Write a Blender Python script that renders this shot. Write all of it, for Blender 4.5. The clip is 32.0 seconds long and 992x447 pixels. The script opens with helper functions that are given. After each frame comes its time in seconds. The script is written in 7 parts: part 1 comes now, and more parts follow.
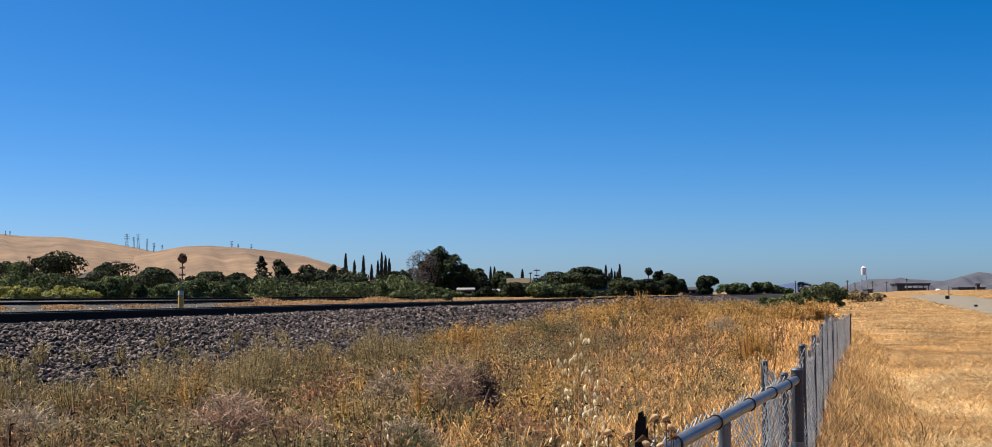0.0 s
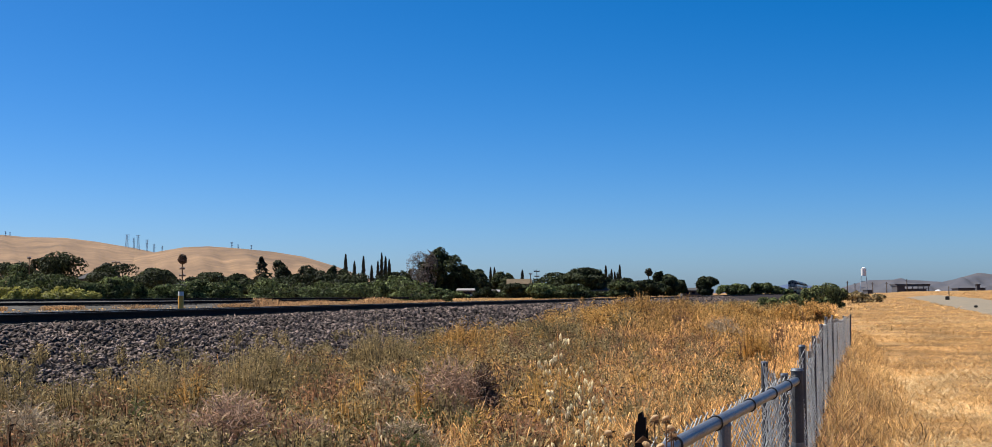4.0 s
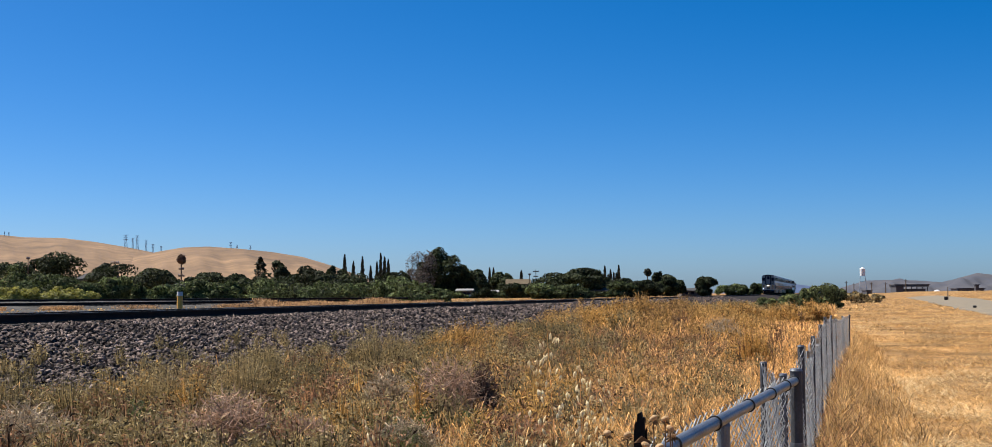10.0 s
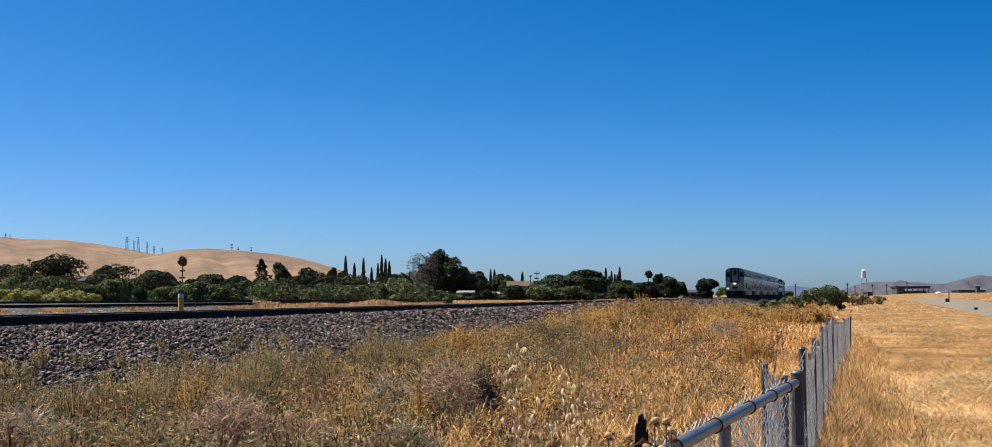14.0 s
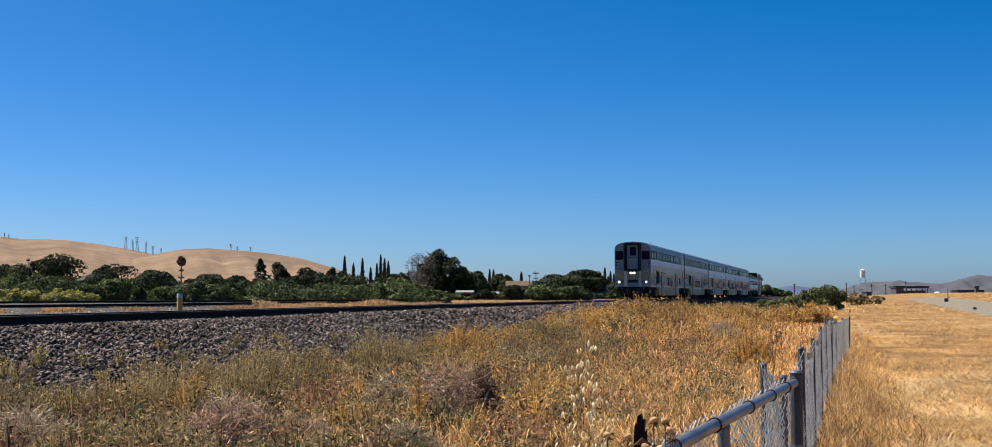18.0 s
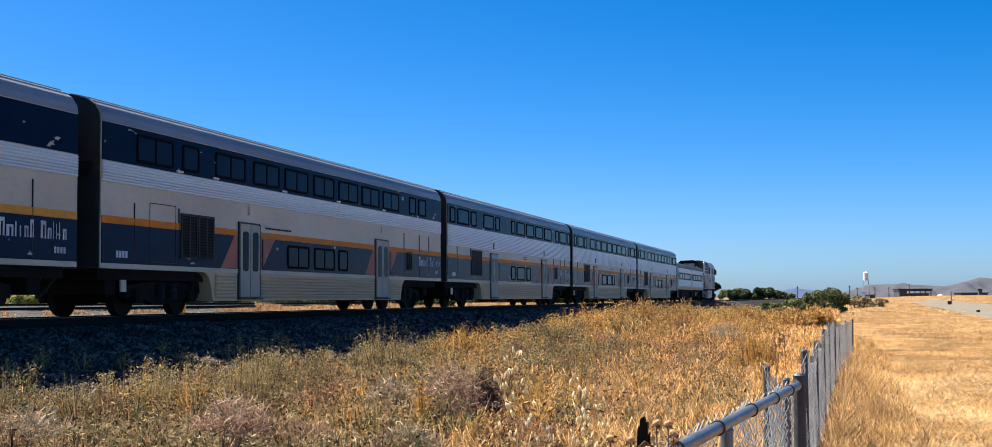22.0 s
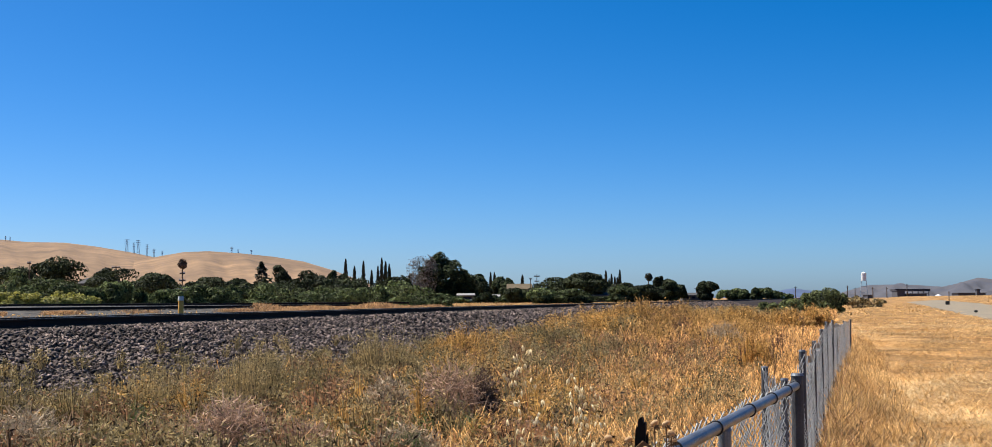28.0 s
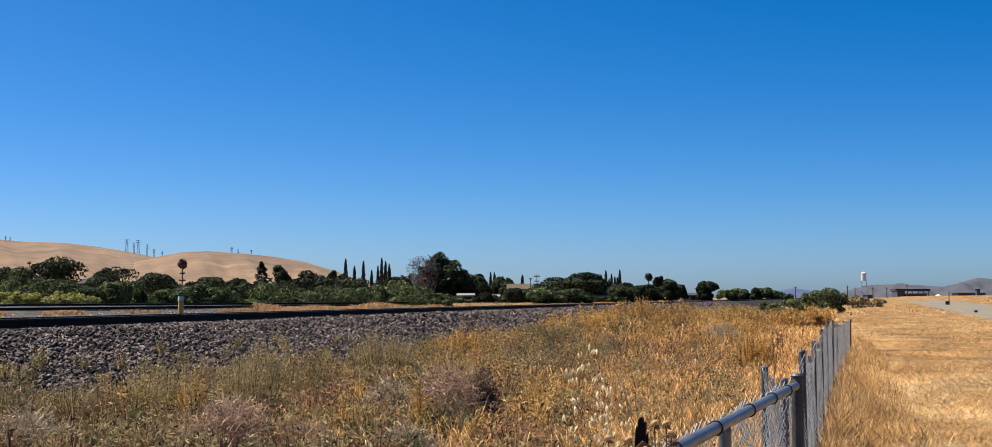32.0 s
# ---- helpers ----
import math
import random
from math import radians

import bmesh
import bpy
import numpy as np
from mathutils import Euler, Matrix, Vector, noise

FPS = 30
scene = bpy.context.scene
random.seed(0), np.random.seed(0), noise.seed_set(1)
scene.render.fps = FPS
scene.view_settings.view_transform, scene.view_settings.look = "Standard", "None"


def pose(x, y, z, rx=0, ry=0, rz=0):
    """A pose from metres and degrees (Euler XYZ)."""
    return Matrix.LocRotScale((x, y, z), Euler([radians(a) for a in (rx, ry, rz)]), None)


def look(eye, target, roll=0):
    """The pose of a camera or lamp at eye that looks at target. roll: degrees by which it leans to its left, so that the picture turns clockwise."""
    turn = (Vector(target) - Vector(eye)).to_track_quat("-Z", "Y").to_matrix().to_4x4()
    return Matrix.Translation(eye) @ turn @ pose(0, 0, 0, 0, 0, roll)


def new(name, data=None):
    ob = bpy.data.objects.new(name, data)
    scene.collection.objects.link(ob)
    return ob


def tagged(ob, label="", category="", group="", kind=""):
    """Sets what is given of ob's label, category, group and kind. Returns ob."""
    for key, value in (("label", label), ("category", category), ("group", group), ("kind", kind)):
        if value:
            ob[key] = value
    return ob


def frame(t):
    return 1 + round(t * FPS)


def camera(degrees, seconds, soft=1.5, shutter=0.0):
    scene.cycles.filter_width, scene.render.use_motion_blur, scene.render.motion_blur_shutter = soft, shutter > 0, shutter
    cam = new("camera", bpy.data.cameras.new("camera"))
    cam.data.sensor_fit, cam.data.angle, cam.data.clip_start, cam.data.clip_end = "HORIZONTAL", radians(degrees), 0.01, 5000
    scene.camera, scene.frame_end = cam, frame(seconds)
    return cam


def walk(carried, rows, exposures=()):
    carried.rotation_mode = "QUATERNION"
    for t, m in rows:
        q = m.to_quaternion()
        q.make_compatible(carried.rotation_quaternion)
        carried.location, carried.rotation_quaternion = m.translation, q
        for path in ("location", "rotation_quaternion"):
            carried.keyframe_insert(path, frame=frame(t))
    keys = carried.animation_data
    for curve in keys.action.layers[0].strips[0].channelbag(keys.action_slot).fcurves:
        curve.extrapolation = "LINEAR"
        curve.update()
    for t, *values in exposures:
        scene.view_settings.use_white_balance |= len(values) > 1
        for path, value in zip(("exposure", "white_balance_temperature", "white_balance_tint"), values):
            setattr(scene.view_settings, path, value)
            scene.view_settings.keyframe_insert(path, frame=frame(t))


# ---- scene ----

# ================= camera and its path =================
EYE = 1.58          # eye height over the field
RAIL = 1.23         # top of the main track's rails
TRACK = -16.86      # centre line of the main track, which runs along y
SPEED = 28.2        # metres a second

cam = camera(40.9, 32.0, soft=0.8)


def eye_pose(yaw, pitch):
    return pose(0, 0, EYE, 90 + pitch, 0, yaw) @ pose(0, 0, 0, 0, 0, -0.32)


walk(cam, [(t, eye_pose(a, b)) for t, a, b in (
    (0, 14.442, 3.010),
    (0.5, 14.442, 3.043),
    (1, 14.442, 3.052),
    (1.5, 14.476, 3.085),
    (2, 14.450, 3.127),
    (2.5, 14.442, 3.127),
    (3, 14.442, 3.085),
    (3.5, 14.442, 3.043),
    (5.5, 14.442, 3.043),
    (6, 14.442, 3.043),
    (6.5, 14.442, 3.043),
    (7, 14.442, 3.043),
    (7.5, 14.442, 3.001),
    (8, 14.434, 3.001),
    (8.5, 14.434, 3.043),
    (9, 14.400, 3.085),
    (9.5, 14.400, 3.085),
    (10, 14.400, 3.052),
    (10.5, 14.442, 3.043),
    (11, 14.442, 3.043),
    (11.5, 14.442, 3.077),
    (12, 14.442, 3.085),
    (12.5, 14.434, 3.085),
    (13, 14.442, 3.085),
    (13.5, 14.442, 3.085),
    (14, 14.442, 3.135),
    (14.5, 14.442, 3.169),
    (16.5, 14.400, 3.127),
    (17, 14.400, 3.169),
    (17.5, 14.400, 3.169),
    (18, 14.400, 3.127),
    (18.5, 14.434, 3.085),
    (19, 14.442, 3.043),
    (19.5, 14.442, 3.052),
    (20, 14.442, 3.127),
    (20.5, 14.442, 3.169),
    (21, 14.442, 3.210),
    (21.5, 14.442, 3.210),
    (22, 14.525, 3.243),
    (22.5, 14.484, 3.235),
    (23, 14.484, 3.210),
    (23.5, 14.460, 3.177),
    (24, 14.476, 3.227),
    (24.5, 14.460, 3.252),
    (25, 14.442, 3.277),
    (25.5, 14.468, 3.293),
    (27.5, 14.442, 3.285),
    (28, 14.442, 3.252),
    (28.5, 14.442, 3.293),
    (29, 14.468, 3.352),
    (29.5, 14.442, 3.327),
    (30, 14.468, 3.260),
    (30.5, 14.468, 3.210),
    (31, 14.476, 3.177),
    (31.5, 14.460, 3.235),
    (32, 14.442, 3.252))],
     exposures=((0, 0.89), (20, 0.89), (21.2, 0.97), (22.1, 1.40), (23.0, 1.44), (25.5, 1.42), (27.5, 1.07), (28.2, 1.01), (29.3, 0.93), (32, 0.91)))

# ================= world and sun =================
SUN = Vector((-0.56, 0.06, 0.84)).normalized()
world = bpy.data.worlds.new("sky")
scene.world = world
world.use_nodes = True
wn, wl = world.node_tree.nodes, world.node_tree.links
wn.clear()
sky = wn.new("ShaderNodeTexSky")
sky.sky_type, sky.sun_disc = "NISHITA", False
sky.sun_elevation = math.asin(SUN.z)
sky.sun_rotation = math.atan2(SUN.x, SUN.y)
sky.air_density, sky.dust_density, sky.ozone_density, sky.altitude = 0.54, 0.95, 3.1, 0
tint = wn.new("ShaderNodeMixRGB")
tint.blend_type, tint.inputs[0].default_value = "MULTIPLY", 1.0
tint.inputs[2].default_value = (0.81, 0.895, 0.985, 1)
back = wn.new("ShaderNodeBackground")
back.inputs[1].default_value = 0.077
wout = wn.new("ShaderNodeOutputWorld")
wl.new(sky.outputs[0], tint.inputs[1])
deep = wn.new("ShaderNodeHueSaturation")
deep.inputs["Saturation"].default_value = 1.375
wl.new(tint.outputs[0], deep.inputs["Color"])
wl.new(deep.outputs[0], back.inputs[0])
wl.new(back.outputs[0], wout.inputs[0])
sun = new("sun", bpy.data.lights.new("sun", "SUN"))
sun.data.energy, sun.data.angle, sun.data.color = 5.0, radians(0.53), (1.0, 0.935, 0.825)
sun.matrix_world = look(SUN * 100, (0, 0, 0))


# ================= materials =================
def material(name, color, rough=0.7, metal=0.0, second=None, scale=3.0, fine=0.0, bump=0.0, island=0.0, objects=0.0,
             through_light=0.0, emit=0.0, spec=0.5, mid=0.5, stretch=(1, 1, 1)):
    """A procedural surface: two colours mixed by broad noise, fine grain over it, relief, and variation from piece to piece."""
    m = bpy.data.materials.new(name)
    m.use_nodes = True
    n, l = m.node_tree.nodes, m.node_tree.links
    n.clear()
    out = n.new("ShaderNodeOutputMaterial")
    p = n.new("ShaderNodeBsdfPrincipled")
    p.inputs["Roughness"].default_value, p.inputs["Metallic"].default_value = rough, metal
    p.inputs["Specular IOR Level"].default_value = spec
    co = n.new("ShaderNodeTexCoord")
    mp = n.new("ShaderNodeMapping")
    mp.inputs["Scale"].default_value = stretch
    l.new(co.outputs["Object"], mp.inputs["Vector"])
    base = n.new("ShaderNodeMixRGB")
    base.inputs[1].default_value = (*color, 1)
    base.inputs[2].default_value = (*(second or [c * 0.8 for c in color]), 1)
    big = n.new("ShaderNodeTexNoise")
    big.inputs["Scale"].default_value, big.inputs["Detail"].default_value = scale, 4
    l.new(mp.outputs[0], big.inputs["Vector"])
    ramp = n.new("ShaderNodeValToRGB")
    ramp.color_ramp.elements[0].position, ramp.color_ramp.elements[1].position = mid - 0.16, mid + 0.16
    l.new(big.outputs["Fac"], ramp.inputs[0])
    l.new(ramp.outputs[0], base.inputs[0])
    top = base.outputs[0]
    grain = None
    if fine or bump:
        grain = n.new("ShaderNodeTexNoise")
        grain.inputs["Scale"].default_value, grain.inputs["Detail"].default_value = scale * 14, 3
        l.new(mp.outputs[0], grain.inputs["Vector"])
    vary = []
    if fine:
        vary.append((grain.outputs["Fac"], fine))
    if island:
        geo = n.new("ShaderNodeNewGeometry")
        vary.append((geo.outputs["Random Per Island"], island))
    if objects:
        info = n.new("ShaderNodeObjectInfo")
        vary.append((info.outputs["Random"], objects))
    for socket, amount in vary:
        rng = n.new("ShaderNodeMapRange")
        rng.inputs["To Min"].default_value, rng.inputs["To Max"].default_value = 1 - amount, 1 + amount
        l.new(socket, rng.inputs["Value"])
        hsv = n.new("ShaderNodeHueSaturation")
        l.new(rng.outputs[0], hsv.inputs["Value"])
        l.new(top, hsv.inputs["Color"])
        top = hsv.outputs[0]
    l.new(top, p.inputs["Base Color"])
    if bump:
        bp = n.new("ShaderNodeBump")
        bp.inputs["Strength"].default_value, bp.inputs["Distance"].default_value = bump, 0.02
        l.new(grain.outputs["Fac"], bp.inputs["Height"])
        l.new(bp.outputs[0], p.inputs["Normal"])
    if emit:
        p.inputs["Emission Color"].default_value = (*color, 1)
        p.inputs["Emission Strength"].default_value = emit
    shader = p.outputs[0]
    if through_light:
        tr = n.new("ShaderNodeBsdfTranslucent")
        l.new(top, tr.inputs["Color"])
        mx = n.new("ShaderNodeMixShader")
        mx.inputs[0].default_value = through_light
        l.new(p.outputs[0], mx.inputs[1])
        l.new(tr.outputs[0], mx.inputs[2])
        shader = mx.outputs[0]
    l.new(shader, out.inputs[0])
    return m


M = {}
# ground
M["soil"] = material("dry_soil", (0.158, 0.0801, 0.0257), 0.95, 0, (0.316, 0.196, 0.0869), 0.3, 0.6, 1.0, spec=0.1)
M["straw"] = material("straw", (0.695, 0.395, 0.146), 0.8, 0, (0.437, 0.22, 0.0702), 0.8, 0, 0, 0.9, through_light=0.4)
M["straw_pale"] = material("pale_straw", (0.53, 0.341, 0.142), 0.8, 0, (0.36, 0.191, 0.0584), 0.22, 0, 0, 0.75, through_light=0.3)
M["straw_light"] = material("bleached_straw", (0.66, 0.50, 0.27), 0.8, 0, (0.52, 0.37, 0.18), 0.5, 0, 0, 0.5, through_light=0.25)
M["weed"] = material("olive_weed", (0.178, 0.138, 0.058), 0.85, 0, (0.335, 0.245, 0.112), 0.5, 0, 0, 0.98, through_light=0.3)
M["weed_gold"] = material("golden_weed", (0.483, 0.281, 0.0794), 0.85, 0, (0.328, 0.19, 0.0621), 0.3, 0, 0, 0.9, through_light=0.4)
M["weed_rust"] = material("rusty_weed", (0.309, 0.155, 0.0729), 0.85, 0, (0.191, 0.11, 0.0586), 0.7, 0, 0, 0.95, through_light=0.3)
M["weed_green"] = material("green_weed", (0.077, 0.112, 0.0315), 0.8, 0, (0.119, 0.133, 0.042), 0.5, 0, 0, 0.4, through_light=0.35)
M["tumble"] = material("dead_brush", (0.42, 0.275, 0.187), 0.9, 0, (0.28, 0.18, 0.122), 0.8, 0, 0, 0.6, through_light=0.25)
M["tumble_grey"] = material("grey_brush", (0.42, 0.325, 0.21), 0.9, 0, (0.29, 0.22, 0.145), 0.8, 0, 0, 0.65, through_light=0.2)
M["tumble_dark"] = material("dark_brush", (0.091, 0.0525, 0.035), 0.9, 0, (0.14, 0.084, 0.056), 0.8, 0, 0, 0.4)
M["oat"] = material("oat_husk", (0.92, 0.80, 0.53), 0.6, 0, (0.86, 0.71, 0.41), 2, 0, 0, 0.12, through_light=0.3)
M["thistle"] = material("dry_thistle", (0.175, 0.091, 0.035), 0.9, 0, (0.084, 0.049, 0.028), 6, 0.3)
M["thistle_head"] = material("papery_thistle", (0.72, 0.50, 0.27), 0.8, 0, (0.50, 0.30, 0.14), 60, 0.3, 0.4, through_light=0.3)
M["ballast"] = material("ballast_stone", (0.042, 0.032, 0.030), 0.85, 0, (0.135, 0.102, 0.090), 1.5, 0.3, 0.3, 0.98, spec=0.2)
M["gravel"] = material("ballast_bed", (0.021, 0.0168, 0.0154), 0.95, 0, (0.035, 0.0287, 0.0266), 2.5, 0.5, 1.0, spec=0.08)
M["road"] = material("gravel_road", (0.150, 0.135, 0.112), 0.9, 0, (0.215, 0.175, 0.12), 0.35, 0.3, 0.5, spec=0.1)
M["yard"] = material("yard_gravel", (0.085, 0.080, 0.074), 0.95, 0, (0.038, 0.035, 0.032), 1.2, 0.7, 0.8, spec=0.1)
M["orange_grass"] = material("orange_grass", (0.40, 0.225, 0.095), 0.85, 0, (0.24, 0.13, 0.06), 0.3, 0, 0, 0.8, through_light=0.3)
M["rail"] = material("rail_steel", (0.014, 0.0105, 0.0091), 0.9, 0.0, (0.021, 0.014, 0.0112), 4, 0.3, 0.2, spec=0.2)
M["rail_top"] = material("rail_head", (0.315, 0.308, 0.301), 0.3, 1.0, (0.245, 0.238, 0.231), 3)
M["timber"] = material("sleeper_timber", (0.042, 0.035, 0.0294), 0.9, 0, (0.07, 0.0595, 0.049), 5, 0.4, 0.6, objects=0.3)


def litter_and_gap_shade(m):
    """Darker plant litter covers the soil between fence and track; shade of gaps among weeds is in its colour too."""
    n, l = m.node_tree.nodes, m.node_tree.links
    base = next(k for k in n if k.type == "BSDF_PRINCIPLED").inputs["Base Color"]
    old = base.links[0].from_socket
    co = n.new("ShaderNodeTexCoord")
    sep = n.new("ShaderNodeSeparateXYZ")
    l.new(co.outputs["Object"], sep.inputs[0])
    edge = n.new("ShaderNodeMapRange")
    edge.inputs["From Min"].default_value, edge.inputs["From Max"].default_value = 0.3, -0.8
    l.new(sep.outputs[0], edge.inputs["Value"])
    far = n.new("ShaderNodeMapRange")
    far.inputs["From Min"].default_value, far.inputs["From Max"].default_value = -60, -35
    l.new(sep.outputs[0], far.inputs["Value"])
    both = n.new("ShaderNodeMath")
    both.operation = "MULTIPLY"
    l.new(edge.outputs[0], both.inputs[0])
    l.new(far.outputs[0], both.inputs[1])
    mix = n.new("ShaderNodeMixRGB")
    l.new(both.outputs[0], mix.inputs[0])
    l.new(old, mix.inputs[1])
    # darker than litter alone, to paint in the shaded gaps between plants
    mix.inputs[2].default_value = (0.04, 0.025, 0.011, 1)
    l.new(mix.outputs[0], base)


litter_and_gap_shade(M["soil"])


def overlay(m, scale, low, high, color=None, detail=4.0):
    """A second, stretched noise over a surface: streaks that darken and lighten it, or chips of another colour."""
    n, l = m.node_tree.nodes, m.node_tree.links
    base = next(k for k in n if k.type == "BSDF_PRINCIPLED").inputs["Base Color"]
    old = base.links[0].from_socket
    co = n.new("ShaderNodeTexCoord")
    mp = n.new("ShaderNodeMapping")
    mp.inputs["Scale"].default_value = scale
    l.new(co.outputs["Object"], mp.inputs["Vector"])
    tex = n.new("ShaderNodeTexNoise")
    tex.inputs["Scale"].default_value, tex.inputs["Detail"].default_value = 1.0, detail
    l.new(mp.outputs[0], tex.inputs["Vector"])
    rng = n.new("ShaderNodeMapRange")
    rng.inputs["From Min"].default_value, rng.inputs["From Max"].default_value = low, high
    l.new(tex.outputs["Fac"], rng.inputs["Value"])
    if color:
        mix = n.new("ShaderNodeMixRGB")
        mix.inputs[2].default_value = (*color, 1)
        l.new(rng.outputs[0], mix.inputs[0])
    else:
        rng.inputs["To Min"].default_value, rng.inputs["To Max"].default_value = 0.5, 1.5
        mix = n.new("ShaderNodeHueSaturation")
        l.new(rng.outputs[0], mix.inputs["Value"])
    l.new(old, mix.inputs["Color" if not color else 1])
    l.new(mix.outputs[0], base)


overlay(M["soil"], (2.6, 1.6, 1.0), 0.22, 0.78)
overlay(M["soil"], (0.45, 0.30, 1.0), 0.28, 0.72)
overlay(M["straw_pale"], (0.45, 0.30, 0.3), 0.32, 0.68)
# fence
M["zinc"] = material("galvanised_steel", (0.182, 0.196, 0.21), 0.45, 0.6, (0.119, 0.126, 0.14), 9, 0.3, 0.15)
# darker copy of the zinc: shade of backlit posts put into the colour
M["shaded_zinc"] = material("shaded_galvanised_steel", (0.07, 0.072, 0.076), 0.65, 0.2, (0.045, 0.046, 0.05), 5, 0.3, 0.2)
M["wire"] = material("fence_wire", (0.42, 0.43, 0.43), 0.5, 0.2, (0.26, 0.265, 0.27), 6, 0.2)
M["tie"] = material("tie_wire", (0.018, 0.018, 0.0198), 0.6, 0.2)
# plants far off
# two leaf greens with light painted in: shaded rows behind, lit ones in front
M["leaf"] = material("dark_shaded_leaf", (0.0175, 0.0245, 0.0105), 0.8, 0, (0.034, 0.0425, 0.0155), 0.4, 0, 0, 0.7, 0.3, through_light=0.2, spec=0.2)
M["leaf_lit"] = material("lit_green_leaf", (0.092, 0.112, 0.040), 0.8, 0, (0.042, 0.056, 0.022), 0.4, 0, 0, 0.85, 0.5, through_light=0.25, spec=0.2)
M["leaf_bush"] = material("bush_leaf", (0.135, 0.150, 0.055), 0.8, 0, (0.075, 0.088, 0.035), 0.5, 0, 0, 0.8, 0.2, through_light=0.3, spec=0.2)
M["leaf_yellow"] = material("yellow_leaf", (0.33, 0.30, 0.060), 0.75, 0, (0.21, 0.21, 0.055), 0.4, 0, 0, 0.5, 0.2, through_light=0.35)
M["needle"] = material("cypress_leaf", (0.0098, 0.0147, 0.007), 0.75, 0, (0.0182, 0.0238, 0.0098), 0.5, 0, 0, 0.4, 0.2)
M["twig"] = material("bare_twig", (0.075, 0.062, 0.058), 0.9, 0, (0.11, 0.092, 0.082), 2, 0, 0, 0.3)
M["bark"] = material("bark", (0.049, 0.035, 0.0245), 0.9, 0, (0.077, 0.056, 0.042), 2, 0.3, 0.5)
# distance
M["hill"] = material("dry_grass_hill", (0.178, 0.106, 0.0511), 0.95, 0, (0.108, 0.063, 0.0294), 0.006, 0.45, 0, mid=0.56)
overlay(M["hill"], (0.010, 0.016, 0.02), 0.15, 0.85, detail=6.0)
# the next two carry the haze of distance in their base colours
M["far_haze_hill"] = material("far_haze_hill", (0.042, 0.045, 0.060), 1.0, 0, (0.060, 0.057, 0.064), 0.006, 0.15)
M["haze_blue_hill"] = material("haze_blue_hill", (0.0385, 0.063, 0.133), 1.0, 0, (0.042, 0.0665, 0.126), 0.003, 0.1)
M["steel_far"] = material("pylon_steel", (0.27, 0.33, 0.40), 0.6, 0.2)
M["tank_white"] = material("white_tank", (0.62, 0.64, 0.66), 0.5, 0, (0.52, 0.53, 0.54), 0.3, 0.08)
# dark sheds, their black lifted to blue-grey as painted haze
M["shed_hazed"] = material("dark_hazed_shed", (0.045, 0.046, 0.055), 0.8, 0, (0.06, 0.06, 0.068), 0.1, 0.2)
M["shed_roof"] = material("pale_roof", (0.238, 0.234, 0.231), 0.7, 0, (0.175, 0.171, 0.168), 0.1, 0.1)
M["roof_grey"] = material("grey_shingle", (0.0385, 0.0392, 0.042), 0.9, 0, (0.0595, 0.0574, 0.056), 0.8, 0.2, spec=0.2)
M["roof_tan"] = material("tan_shingle", (0.115, 0.093, 0.062), 0.9, 0, (0.09, 0.07, 0.047), 0.8, 0.2, spec=0.1)
M["wall_house"] = material("painted_house_wall", (0.077, 0.0756, 0.0735), 0.85, 0, (0.0595, 0.0581, 0.056), 0.6, 0.1)
M["wood_pole"] = material("weathered_pole", (0.07, 0.049, 0.035), 0.9, 0, (0.098, 0.07, 0.049), 2, 0.3)
M["yellow_post"] = material("yellow_post", (0.72, 0.36, 0.05), 0.5, 0, (0.60, 0.29, 0.04), 2, 0.1)
M["white_cap"] = material("white_cap", (0.616, 0.609, 0.581), 0.6)
M["black"] = material("black_paint", (0.0084, 0.0084, 0.0091), 0.6, 0, (0.014, 0.014, 0.014), 4, 0.2)
# train
M["silver"] = material("silver_paint", (0.64, 0.64, 0.56), 0.45, 0.1, (0.55, 0.55, 0.48), 0.5, 0.10, 0.03, spec=0.2, stretch=(1, 0.4, 1))
M["grey_paint"] = material("grey_paint", (0.66, 0.605, 0.46), 0.4, 0.0, (0.54, 0.49, 0.365), 0.6, 0.10, 0.02, spec=0.08, stretch=(1, 0.4, 1))
M["door_paint"] = material("door_paint", (0.44, 0.40, 0.31), 0.45, 0.0, (0.36, 0.325, 0.25), 0.8, 0.08, spec=0.1)
M["fluted"] = material("fluted_steel", (0.90, 0.93, 0.91), 0.34, 0.5, (0.78, 0.80, 0.78), 0.3, 0.06, stretch=(1, 0.15, 1))
M["fluted_tan"] = material("dusty_fluted_steel", (0.76, 0.55, 0.315), 0.45, 0.05, (0.60, 0.43, 0.25), 0.4, 0.08, spec=0.08, stretch=(1, 0.2, 1))
M["roof"] = material("roof_steel", (0.28, 0.295, 0.295), 0.45, 0.3, (0.21, 0.215, 0.21), 0.4, 0.12, stretch=(1, 0.3, 1))
M["roof_dark"] = material("sooty_roof_steel", (0.21, 0.19, 0.165), 0.65, 0.2, (0.13, 0.118, 0.104), 0.4, 0.25, stretch=(1, 0.3, 1))
# grey paint of the cab front, darkened because that end lies in shade
M["cab_shade_grey"] = material("cab_shade_grey_paint", (0.29, 0.30, 0.30), 0.55, 0, (0.235, 0.24, 0.24), 0.8, 0.12)
M["letter"] = material("worn_lettering", (0.72, 0.73, 0.72), 0.6, 0, (0.38, 0.40, 0.43), 3, 0.2)
M["navy"] = material("navy_paint", (0.0025, 0.010, 0.034), 0.2, 0, (0.0045, 0.014, 0.040), 0.6, 0.12, spec=0.02)
M["navy_low"] = material("navy_dusty_paint", (0.0045, 0.016, 0.046), 0.22, 0, (0.011, 0.026, 0.054), 0.5, 0.2, 0.02, spec=0.03, stretch=(1, 0.4, 1))
